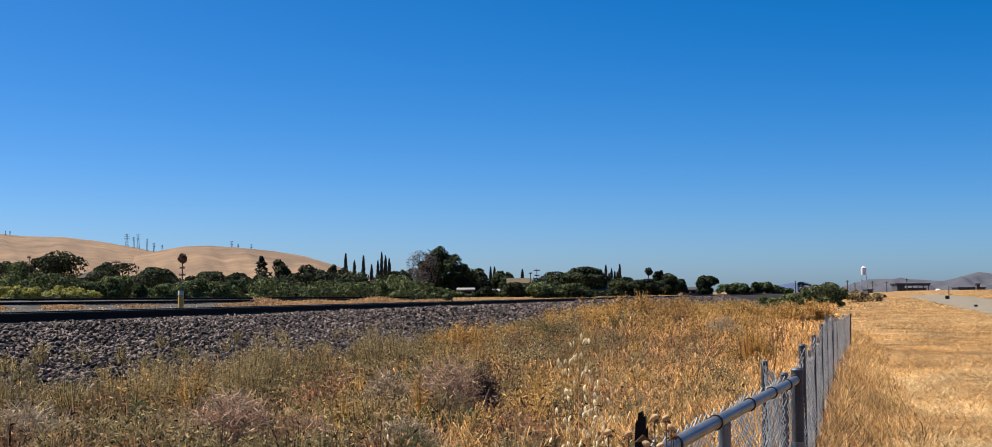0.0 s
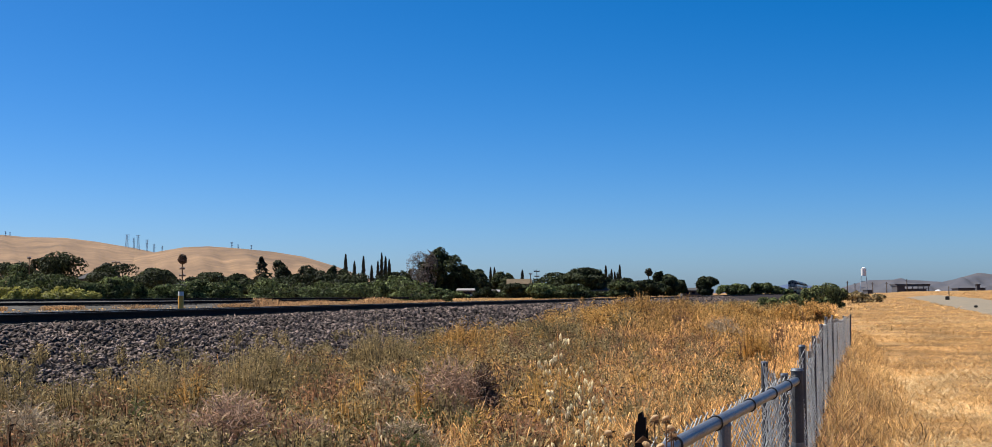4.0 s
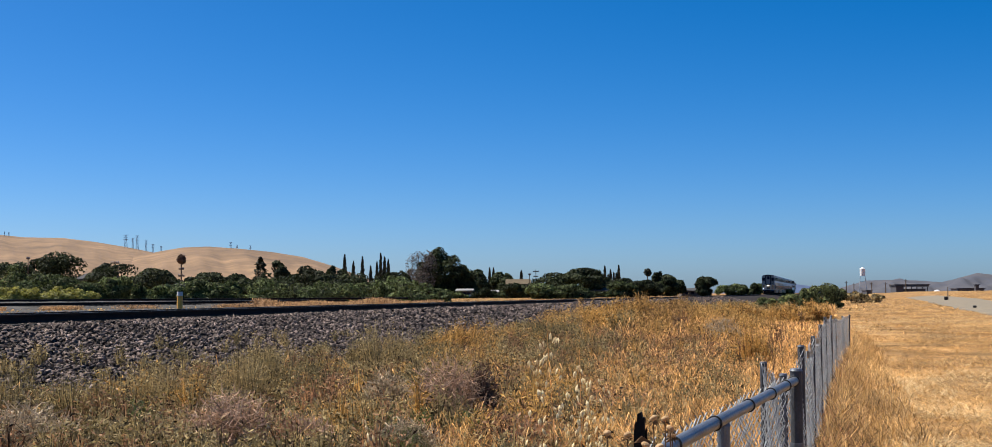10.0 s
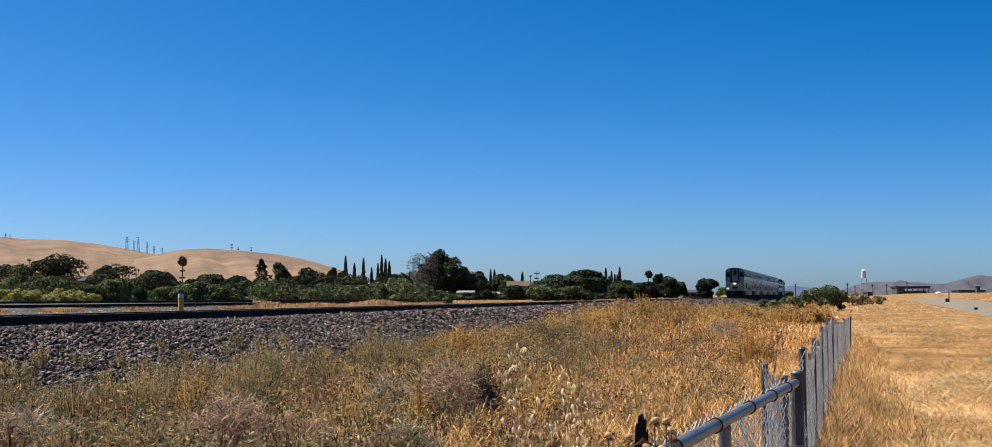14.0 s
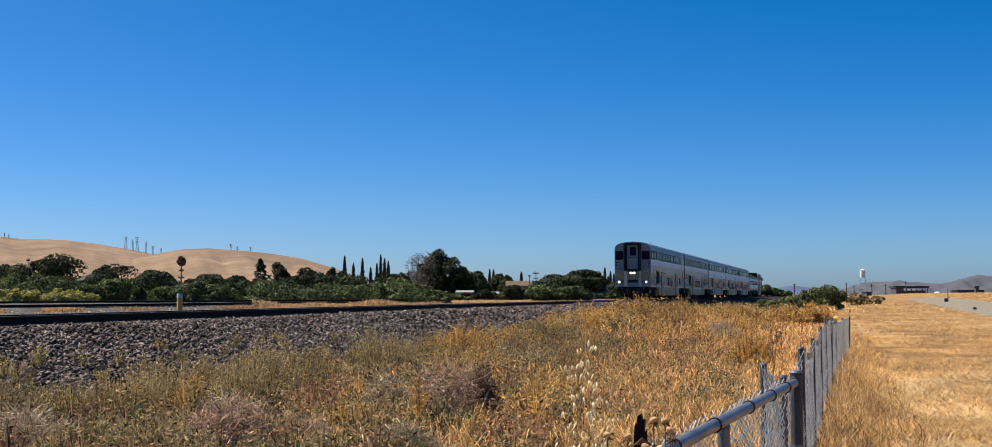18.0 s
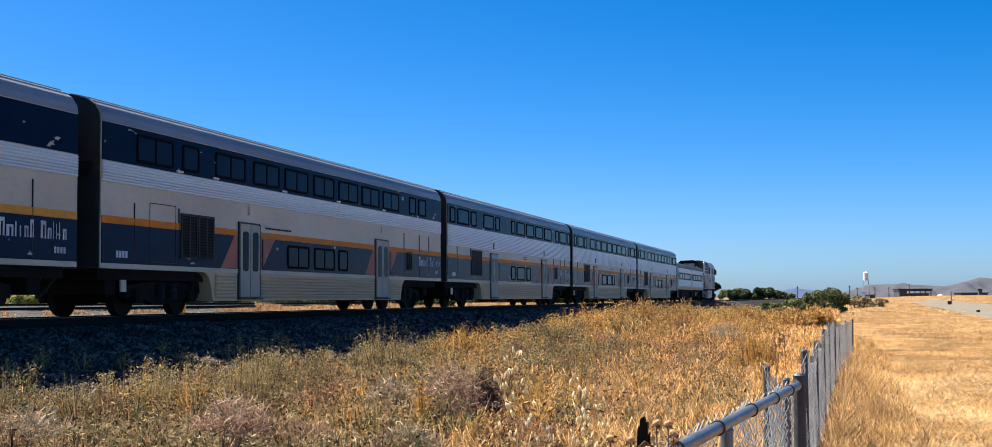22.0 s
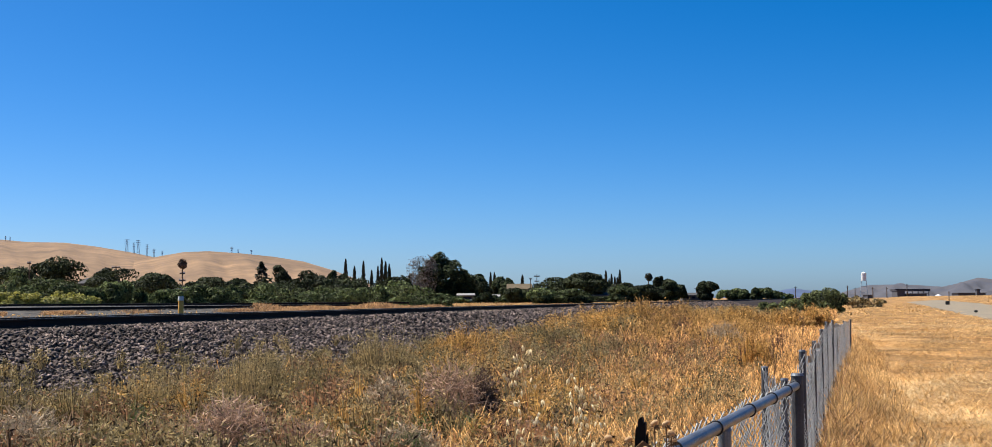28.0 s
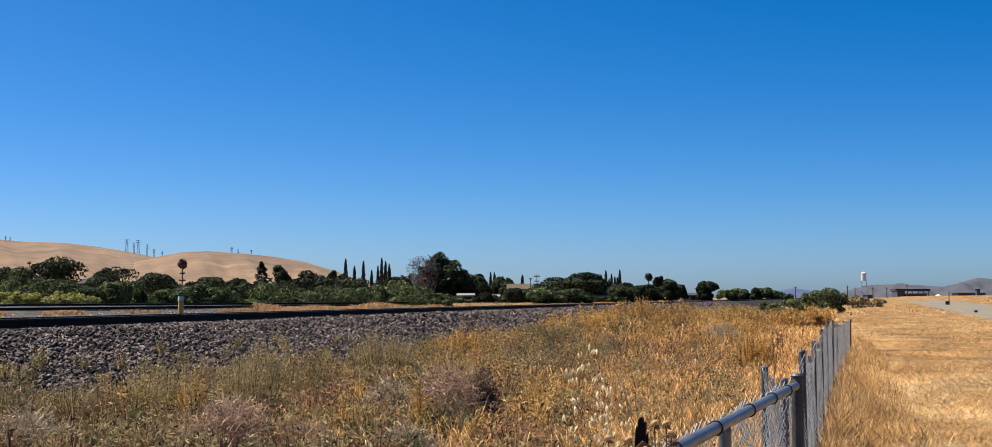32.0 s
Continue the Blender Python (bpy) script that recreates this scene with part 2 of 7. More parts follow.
M["orange"] = material("orange_stripe", (0.82, 0.245, 0.015), 0.5, 0, (0.60, 0.20, 0.03), 0.8, 0.15, spec=0.06)
M["stripe_gold"] = material("faded_gold_stripe", (0.88, 0.40, 0.05), 0.5, 0, (0.72, 0.34, 0.06), 0.8, 0.15, spec=0.06)
M["salmon"] = material("faded_red_paint", (0.50, 0.19, 0.125), 0.5, 0, (0.42, 0.17, 0.12), 0.8, 0.15, spec=0.06)
M["gold"] = material("gold_stripe", (0.72, 0.45, 0.14), 0.45, 0, (0.60, 0.38, 0.13), 0.8, 0.1, spec=0.1)
M["white"] = material("white_paint", (0.72, 0.71, 0.69), 0.5, 0, (0.60, 0.58, 0.55), 0.8, 0.1)
M["window"] = material("tinted_glass", (0.006, 0.010, 0.026), 0.03, 0, (0.008, 0.012, 0.030), 0.5, spec=0.03)
for worn in ("navy_low", "orange", "navy"):
    overlay(M[worn], (2.2, 1.6, 4.5), 0.685, 0.70, (0.45, 0.44, 0.41), 6.0)
M["rubber"] = material("black_rubber", (0.006, 0.006, 0.007), 0.8, spec=0.05)
M["under"] = material("sooty_underframe", (0.009, 0.008, 0.0075), 0.9, 0.0, (0.018, 0.015, 0.013), 2, 0.3, 0.3, spec=0.15)
M["wheel"] = material("wheel_steel", (0.013, 0.011, 0.010), 0.8, 0.0, (0.022, 0.018, 0.016), 3, 0.2, spec=0.1)
M["end_dark"] = material("dark_end_steel", (0.05, 0.047, 0.042), 0.6, 0.1, (0.034, 0.032, 0.029), 1.2, 0.2, spec=0.15)
M["chevron"] = material("cream_stripe", (0.78, 0.56, 0.24), 0.5, 0, (0.66, 0.46, 0.19), 2, 0.1)
M["maroon"] = material("dark_red_stripe", (0.06, 0.018, 0.018), 0.5)
M["lamp_on"] = material("lit_headlight", (1.0, 0.68, 0.32), 0.3, emit=0.8)
M["lamp_bulb"] = material("lit_bulb", (1.0, 0.86, 0.60), 0.3, emit=60.0)
M["slate"] = material("slate_blue_paint", (0.035, 0.068, 0.115), 0.5, 0, (0.05, 0.085, 0.13), 0.6, 0.12, spec=0.15)
M["lamp_off"] = material("dim_headlight", (0.9, 0.45, 0.18), 0.3, emit=0.14)
M["red_lens"] = material("red_marker", (0.35, 0.04, 0.03), 0.3)
M["blue_hose"] = material("blue_hose", (0.03, 0.10, 0.45), 0.4)
M["blue_stripe"] = material("blue_stripe", (0.03, 0.24, 0.48), 0.45)
M["inside"] = material("dark_recess", (0.02, 0.02, 0.022), 0.9)


# ================= mesh helpers =================
def link_mesh(name, bm, mat, parent=None, label=""):
    me = bpy.data.meshes.new(name)
    bm.normal_update()
    bm.to_mesh(me)
    bm.free()
    me.materials.append(mat)
    ob = new(name, me)
    if parent is not None:
        ob.parent = parent
    if label:
        ob["label"] = label
    return ob


def part(name, bm, mat, parent, label=""):
    return link_mesh(name, bm, mat, parent, label)


def from_arrays(name, verts, faces, mat, parent=None, smooth=False):
    """A mesh from vertex and face arrays of equal-sided faces."""
    me = bpy.data.meshes.new(name)
    verts = np.asarray(verts, dtype=np.float32).reshape(-1, 3)
    faces = np.asarray(faces, dtype=np.int32)
    k = faces.shape[1]
    me.vertices.add(len(verts))
    me.vertices.foreach_set("co", verts.ravel())
    me.loops.add(faces.size)
    me.loops.foreach_set("vertex_index", faces.ravel())
    me.polygons.add(len(faces))
    me.polygons.foreach_set("loop_start", np.arange(len(faces), dtype=np.int32) * k)
    me.polygons.foreach_set("loop_total", np.full(len(faces), k, dtype=np.int32))
    if smooth:
        me.polygons.foreach_set("use_smooth", np.ones(len(faces), dtype=bool))
    me.update(calc_edges=True)
    me.validate()
    me.materials.append(mat)
    ob = new(name, me)
    if parent is not None:
        ob.parent = parent
    return ob


def box(bm, x0, x1, y0, y1, z0, z1, bevel=0.0):
    xs, ys, zs = sorted((x0, x1)), sorted((y0, y1)), sorted((z0, z1))
    v = [bm.verts.new((x, y, z)) for z in zs for y in ys for x in xs]
    fs = [bm.faces.new([v[i] for i in f]) for f in ((0, 2, 3, 1), (4, 5, 7, 6), (0, 1, 5, 4), (2, 6, 7, 3), (0, 4, 6, 2), (1, 3, 7, 5))]
    if bevel:
        edges = {e for f in fs for e in f.edges}
        bmesh.ops.bevel(bm, geom=list(edges), offset=bevel, segments=2, affect="EDGES", clamp_overlap=True)
    return bm


def boxed(x0, x1, y0, y1, z0, z1, bevel=0.0):
    return box(bmesh.new(), x0, x1, y0, y1, z0, z1, bevel)


def prism(bm, outline, axis, a, b):
    """A solid of an outline in the two other axes (in xyz order), drawn from a to b along the axis."""
    def at(p, w):
        q = list(p)
        q.insert("xyz".index(axis), w)
        return bm.verts.new(q)
    lo, hi = [at(p, a) for p in outline], [at(p, b) for p in outline]
    n = len(outline)
    bm.faces.new(lo)
    bm.faces.new(hi[::-1])
    for i in range(n):
        bm.faces.new((lo[i], hi[i], hi[(i + 1) % n], lo[(i + 1) % n]))
    bmesh.ops.recalc_face_normals(bm, faces=bm.faces[:])
    return bm


def rounded(u0, u1, v0, v1, r, steps=4):
    pts = []
    for cu, cv, a0 in ((u1 - r, v1 - r, 0), (u0 + r, v1 - r, 90), (u0 + r, v0 + r, 180), (u1 - r, v0 + r, 270)):
        for i in range(steps + 1):
            a = radians(a0 + 90 * i / steps)
            pts.append((cu + r * math.cos(a), cv + r * math.sin(a)))
    return pts


def ring(bm, outer, inner, axis, a, b):
    """A frame between two outlines of as many points."""
    def at(p, w):
        q = list(p)
        q.insert("xyz".index(axis), w)
        return bm.verts.new(q)
    n = len(outer)
    rows = [[at(p, w) for p in o] for o, w in ((outer, a), (outer, b), (inner, b), (inner, a))]
    for j in range(4):
        for i in range(n):
            bm.faces.new((rows[j][i], rows[j][(i + 1) % n], rows[(j + 1) % 4][(i + 1) % n], rows[(j + 1) % 4][i]))
    bmesh.ops.recalc_face_normals(bm, faces=bm.faces[:])
    return bm


def tube(bm, a, b, r0, r1=None, sides=8):
    r1 = r0 if r1 is None else r1
    a, b = Vector(a), Vector(b)
    d = (b - a).normalized()
    u = d.orthogonal().normalized()
    w = d.cross(u)
    rows = []
    for p, r in ((a, r0), (b, r1)):
        rows.append([bm.verts.new(p + (u * math.cos(2 * math.pi * i / sides) + w * math.sin(2 * math.pi * i / sides)) * r) for i in range(sides)])
    for i in range(sides):
        bm.faces.new((rows[0][i], rows[0][(i + 1) % sides], rows[1][(i + 1) % sides], rows[1][i]))
    bm.faces.new(rows[0][::-1])
    bm.faces.new(rows[1])
    return bm


def tubed(a, b, r0, r1=None, sides=8):
    return tube(bmesh.new(), a, b, r0, r1, sides)


def empty(name, m=None):
    ob = new(name)
    ob.empty_display_size = 0.3
    if m is not None:
        ob.matrix_basis = m
    return ob


RNG = np.random.default_rng(7)


def patchy(x, y, cell, seed=0.0):
    """Smooth irregular patches, from zero to one, of about the cell's size."""
    def corner(i, j):
        h = np.sin(i * 127.1 + j * 311.7 + seed) * 43758.5453
        return h - np.floor(h)
    i, j = np.floor(x / cell), np.floor(y / cell)
    u, v = x / cell - i, y / cell - j
    u, v = u * u * (3 - 2 * u), v * v * (3 - 2 * v)
    return (corner(i, j) * (1 - u) + corner(i + 1, j) * u) * (1 - v) + (corner(i, j + 1) * (1 - u) + corner(i + 1, j + 1) * u) * v


def bumps(x, y, seed=0.0):
    """Smooth rolling of a field, about plus and minus one."""
    return (np.sin(x * 0.9 + y * 0.31 + seed) + np.sin(y * 0.53 - x * 0.4 + 1.7 + seed) + np.sin(x * 0.23 + y * 1.1 + 4 + seed)) / 3


def ground_z(x, y):
    """Height of the ground: the field, the bank under the track, the flat land beyond."""
    x, y = np.asarray(x, float), np.asarray(y, float)
    z = np.interp(x, (-1, 1), (0.05, 0.012)) * bumps(x, y)
    bank = np.clip((-15.0 - x) / 3.0, 0, 1)
    z = z * (1 - bank) + bank * 0.72 - 0.12 * np.clip((-11.0 - x) / 2, 0, 1) * (1 - bank)
    z = z + 0.72 * np.exp(-((x + 6.3) / 3.2) ** 2 - ((y - 44) / 12) ** 2)
    z = z + 0.30 * np.exp(-((x + 8.0) / 3.0) ** 2 - ((y - 80) / 25) ** 2)
    z = z + 1.9 * np.exp(-((x - 38) / 17) ** 2) * np.clip((y - 110) / 90, 0, 1) * np.clip((1150 - y) / 250, 0, 1)
    return z


def at_view(px, dist):
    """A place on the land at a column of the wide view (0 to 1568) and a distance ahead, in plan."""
    lat = (px - 784) / 2102 * dist
    a = radians(14.44)
    return lat * math.cos(a) - dist * math.sin(a), dist * math.cos(a) + lat * math.sin(a)


def rise(px, py, dist):
    """The height over the land's zero of a level py of that view at that distance."""
    return EYE + (471.1 - (px - 784) * 0.0057 - py) / 2102 * dist


# ================= ground, track, road =================
def make_ground():
    near_x = list(np.arange(-24, 26, 1.0))
    xs = [-5000, -3000, -1800, -1000, -600, -350, -220, -150, -100, -75, -55, -42, -33, -28] + near_x + [28, 33, 40, 48, 58, 75, 110, 200, 400, 900, 2000, 5000]
    ys = [-1500, -600, -330, -150, -60, -20] + list(np.arange(-5, 120, 2.5)) + list(np.arange(120, 320, 12)) + [340, 380, 420, 470, 520, 600, 750, 1000, 1500, 2500, 5000]
    X, Y = np.meshgrid(xs, ys)
    Z = ground_z(X, Y)
    nx, ny = len(xs), len(ys)
    i = (np.arange(ny - 1)[:, None] * nx + np.arange(nx - 1)[None]).ravel()
    ob = from_arrays("ground", np.stack([X, Y, Z], -1), np.stack([i, i + 1, i + nx + 1, i + nx], 1), M["soil"], smooth=True)
    tagged(ob, "flat field of dry straw-coloured soil", "ground", kind="structure")


def make_road():
    pts = [(y, 12.6 + max(0, y - 60) * 0.022, 3.6) for y in list(range(-60, 330, 10))]
    v, f = [], []
    for k, (y, c, w) in enumerate(pts):
        for j, s in enumerate((-1, -0.5, 0, 0.5, 1)):
            wob = 0.25 * math.sin(y * 0.21 + s * 3) * (abs(s) == 1)
            v.append((c + s * w + wob, y, float(ground_z(c + s * w, y)) + (0.09 if abs(s) < 1 else 0.0) + 0.03))
        if k:
            for j in range(4):
                a = (k - 1) * 5 + j
                f.append((a, a + 1, a + 6, a + 5))
    ob = from_arrays("road", v, f, M["road"], smooth=True)
    tagged(ob, "pale grey gravel service road beside the field", "road", kind="structure")


def rail_mesh(length):
    half = [(0.0, 0.0), (0.075, 0.0), (0.075, 0.015), (0.02, 0.03), (0.0085, 0.05), (0.0085, 0.13), (0.036, 0.145), (0.036, 0.172), (0.028, 0.18)]
    outline = half[1:] + [(-x, z) for x, z in half[:0:-1]]
    return prism(bmesh.new(), outline, "y", 0, length)


def make_track(name, m, length, half_gauge=0.755, label="", sleepers=0, first=0.0):
    """One track: two rails with bright heads, sleepers under them."""
    track = empty(name, m)
    tagged(track, label, "railway track", kind="structure")
    for s in (-1, 1):
        ob = part("rail", rail_mesh(length), M["rail"], track)
        ob.location = (s * half_gauge, 0, -0.18)
        head = part("rail_head", boxed(-0.027, 0.027, 0, length, 0.0, 0.003), M["rail_top"], ob, "polished steel running surface")
        head.location = (0, 0, 0.18)
    me = None
    for k in range(sleepers):
        if me is None:
            ob = part("sleeper", boxed(-1.3, 1.3, -0.115, 0.115, -0.36, -0.19, 0.012), M["timber"], track)
            me = ob.data
        else:
            ob = new("sleeper", me)
            ob.parent = track
        ob.location = (0.03 * math.sin(k * 7.7), first + k * 0.55, 0.004 * math.sin(k * 3.1))
    return track


def bed_z(d):
    """Height of the ballast at a distance from the main track's centre, on the side of the field."""
    return np.interp(d, (0, 1.75, 2.2, 3.2, 4.6, 6.3, 7.4), (RAIL - 0.25, RAIL - 0.255, RAIL - 0.34, 0.64, 0.31, 0.03, -0.15))


def make_ballast():
    ys = np.concatenate([np.arange(-330, 10, 20.0), np.arange(10, 130, 1.0), np.arange(130, 1000, 15.0)])
    ds = np.array([-7.5, -5.2, -3.4, -2.2, -1.75, 0, 1.75, 2.2, 2.7, 3.2, 3.9, 4.6, 5.4, 6.3, 7.4])
    D, Y = np.meshgrid(ds, ys)
    left = np.interp(-D, (1.75, 2.2, 3.4, 5.2, 7.5), (RAIL - 0.21, RAIL - 0.28, 0.85, 0.75, 0.3))
    Z = np.where(D >= 0, bed_z(D), left) + 0.02 * bumps(D * 3, Y * 2)
    nx, ny = len(ds), len(ys)
    i = (np.arange(ny - 1)[:, None] * nx + np.arange(nx - 1)[None]).ravel()
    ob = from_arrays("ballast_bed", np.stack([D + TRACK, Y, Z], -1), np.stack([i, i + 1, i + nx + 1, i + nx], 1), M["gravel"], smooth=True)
    tagged(ob, "raised bank of grey crushed stone under the track", "track bed", kind="structure")
    # loose stones, thick where the bank is seen from near
    octa = np.array([(1, 0, 0), (0, 1, 0), (-1, 0, 0), (0, -1, 0), (0, 0, 1), (0, 0, -1), (0.6, 0.6, 0.45), (-0.6, -0.5, 0.5)])
    tri = np.array([(0, 6, 4), (6, 1, 4), (0, 1, 6), (1, 2, 4), (2, 7, 4), (7, 3, 4), (2, 3, 7), (3, 0, 4), (1, 0, 5), (2, 1, 5), (3, 2, 5), (0, 3, 5)])

    def stones(name, y0, y1, d0, d1, n, size, where, base):
        y = RNG.uniform(y0, y1, n)
        d = RNG.uniform(d0, d1, n)
        z = base(d) + RNG.uniform(-0.2, 0.75, n) * size * 0.8 + 0.02 * bumps(d * 3, y * 2)
        r = size * RNG.uniform(0.55, 1.35, n)
        shape = octa[None] * RNG.uniform(0.25, 1.45, (n, 8, 1))
        a, b = RNG.uniform(0, 6.28, n), RNG.uniform(-0.9, 0.9, n)
        ca, sa, cb, sb = np.cos(a)[:, None], np.sin(a)[:, None], np.cos(b)[:, None], np.sin(b)[:, None]
        px, py, pz = shape[..., 0] * 1.3, shape[..., 1] * 0.85, shape[..., 2] * 0.65
        px, pz = px * cb - pz * sb, px * sb + pz * cb
        px, py = px * ca - py * sa, px * sa + py * ca
        v = np.stack([px, py, pz], -1) * r[:, None, None] + np.stack([d + where, y, z], -1)[:, None]
        f = (np.arange(n)[:, None, None] * 8 + tri[None]).reshape(-1, 3)
        ob = from_arrays(name, v, f, M["ballast"])
        tagged(ob, "loose grey-brown crushed stones along the rails", "ballast", kind="stuff")
    stones("ballast_stones", 16, 40, 0.9, 6.8, 25000, 0.056, TRACK, bed_z)
    stones("ballast_stones", 40, 80, 0.9, 6.2, 14500, 0.078, TRACK, bed_z)
    stones("ballast_stones", 80, 190, 0.9, 5.0, 6500, 0.12, TRACK, bed_z)
    stones("ballast_stones", 18, 75, -6.5, -2.0, 5500, 0.068, TRACK, lambda d: np.interp(-d, (1.75, 2.2, 3.4, 5.2, 7.5), (RAIL - 0.21, RAIL - 0.28, 0.85, 0.75, 0.6)))


def make_yard():
    """Grey gravel between the main track and the sidings."""
    u, ys = np.linspace(0, 1, 22), np.linspace(12, 150, 40)
    U, Y = np.meshgrid(u, ys)
    right = np.interp(Y, (12, 75, 86, 150), (-22.6, -24.5, -36, -58)) + 0.6 * np.sin(Y * 0.7)
    X = -112 + (right + 112) * U ** 0.7
    Z = 0.738 + 0.012 * bumps(X * 2, Y * 2)
    Z = np.where((np.arange(22) % 21 == 0)[None] | (np.arange(40) % 39 == 0)[:, None], 0.68, Z)
    i = (np.arange(39)[:, None] * 22 + np.arange(21)[None]).ravel()
    ob = from_arrays("yard_gravel", np.stack([X, Y, Z], -1), np.stack([i, i + 1, i + 23, i + 22], 1), M["yard"], smooth=True)
    tagged(ob, "flat grey gravel between the main track and the sidings", "gravel", kind="structure")


make_ground()
make_yard()
make_road()
make_ballast()
make_track("main_track", pose(TRACK, -330, RAIL), 1330, label="straight main track on dark steel rails", sleepers=190, first=348)


def track_between(name, px0, d0, px1, d1, z, before, after, label):
    """A far track laid on the flat land along a line of the wide view."""
    lat = [(p - 784) / 2102 * d for p, d in ((px0, d0), (px1, d1))]
    a = radians(14.44)
    p = [Vector((l * math.cos(a) - d * math.sin(a), d * math.cos(a) + l * math.sin(a), 0)) for l, d in zip(lat, (d0, d1))]
    u = (p[1] - p[0]).normalized()
    start = p[0] - u * before
    make_track(name, pose(start.x, start.y, z, 0, 0, math.degrees(math.atan2(-u.x, u.y))), (p[1] - p[0]).length + before + after, label=label, sleepers=60, first=before)


def make_side_bank():
    """The raised gravel bank that carries the side track and the siding."""
    us = np.linspace(-160, 440, 61)
    V = []
    for px in us:
        near = float(np.interp(px, (0, 400), (86, 108)))
        for d, z in ((near - 6.5, 0.66), (near - 2.2, 0.98), (near + 2.0, 1.0), (near + 8, 1.02), (136.5, 1.09), (143, 1.1), (147, 0.6)):
            x, y = at_view(px, d)
            V.append((x, y, z + 0.02 * math.sin(x * 1.3 + y)))
    i = (np.arange(60)[:, None] * 7 + np.arange(6)[None]).ravel()
    ob = from_arrays("side_bank", V, np.stack([i, i + 7, i + 8, i + 1], 1), M["yard"], smooth=True)
    tagged(ob, "low bank of grey gravel under the side tracks", "track bed", kind="structure")


make_side_bank()
track_between("side_track", 0, 86, 400, 108, 1.19, 60, 12, "second track on dark rails beyond the main one")
track_between("siding_track", 0, 140, 420, 140, 1.33, 40, 15, "far siding track on dark rails")


# ================= plants =================
def blades(name, base, height, width, lean, mat, label, category="grass"):
    """Thin leaning strips, one for each base point, in one mesh."""
    n = len(base)
    a = RNG.uniform(0, 2 * np.pi, n)
    side = np.stack([np.cos(a), np.sin(a), np.zeros(n)], -1) * (width * 0.5)[:, None]
    b = RNG.uniform(0, 2 * np.pi, n)
    go = np.stack([np.cos(b), np.sin(b), np.zeros(n)], -1) * (lean * height)[:, None]
    droop = RNG.uniform(0.35, 1.1, n)
    up = np.stack([np.zeros(n), np.zeros(n), height * np.sqrt(np.clip(1 - lean ** 2, 0.012, 1))], -1)
    bend = np.stack([-np.sin(b), np.cos(b), np.zeros(n)], -1) * (RNG.uniform(-0.45, 0.45, n) * height)[:, None]
    low, high = base + go * 0.2 + up * 0.65 + bend * 0.6, base + go * 0.65 + up + bend
    v = np.stack([base - side, base + side, low + side, low - side, high + side * 0.8, high - side * 0.8, base + go * 1.15 + up * droop[:, None] + bend * 0.7], 1)
    i = np.arange(n)[:, None] * 7
    f = np.concatenate([i + np.array([t]) for t in ((0, 1, 2), (0, 2, 3), (3, 2, 4), (3, 4, 5), (5, 4, 6))])
    ob = from_arrays(name, v, f, mat)
    if label:
        tagged(ob, label, category, kind="stuff")
    return ob


def scatter(n, x0, x1, y0, y1, keep=None):
    x, y = RNG.uniform(x0, x1, n), RNG.uniform(y0, y1, n)
    if keep is not None:
        k = RNG.uniform(0, 1, n) < keep(x, y)
        x, y = x[k], y[k]
    z = ground_z(x, y)
    d = x - TRACK
    z = np.where((d < 7.4) & (d > 0), np.maximum(bed_z(d), -0.1), z)
    return np.stack([x, y, z], -1)


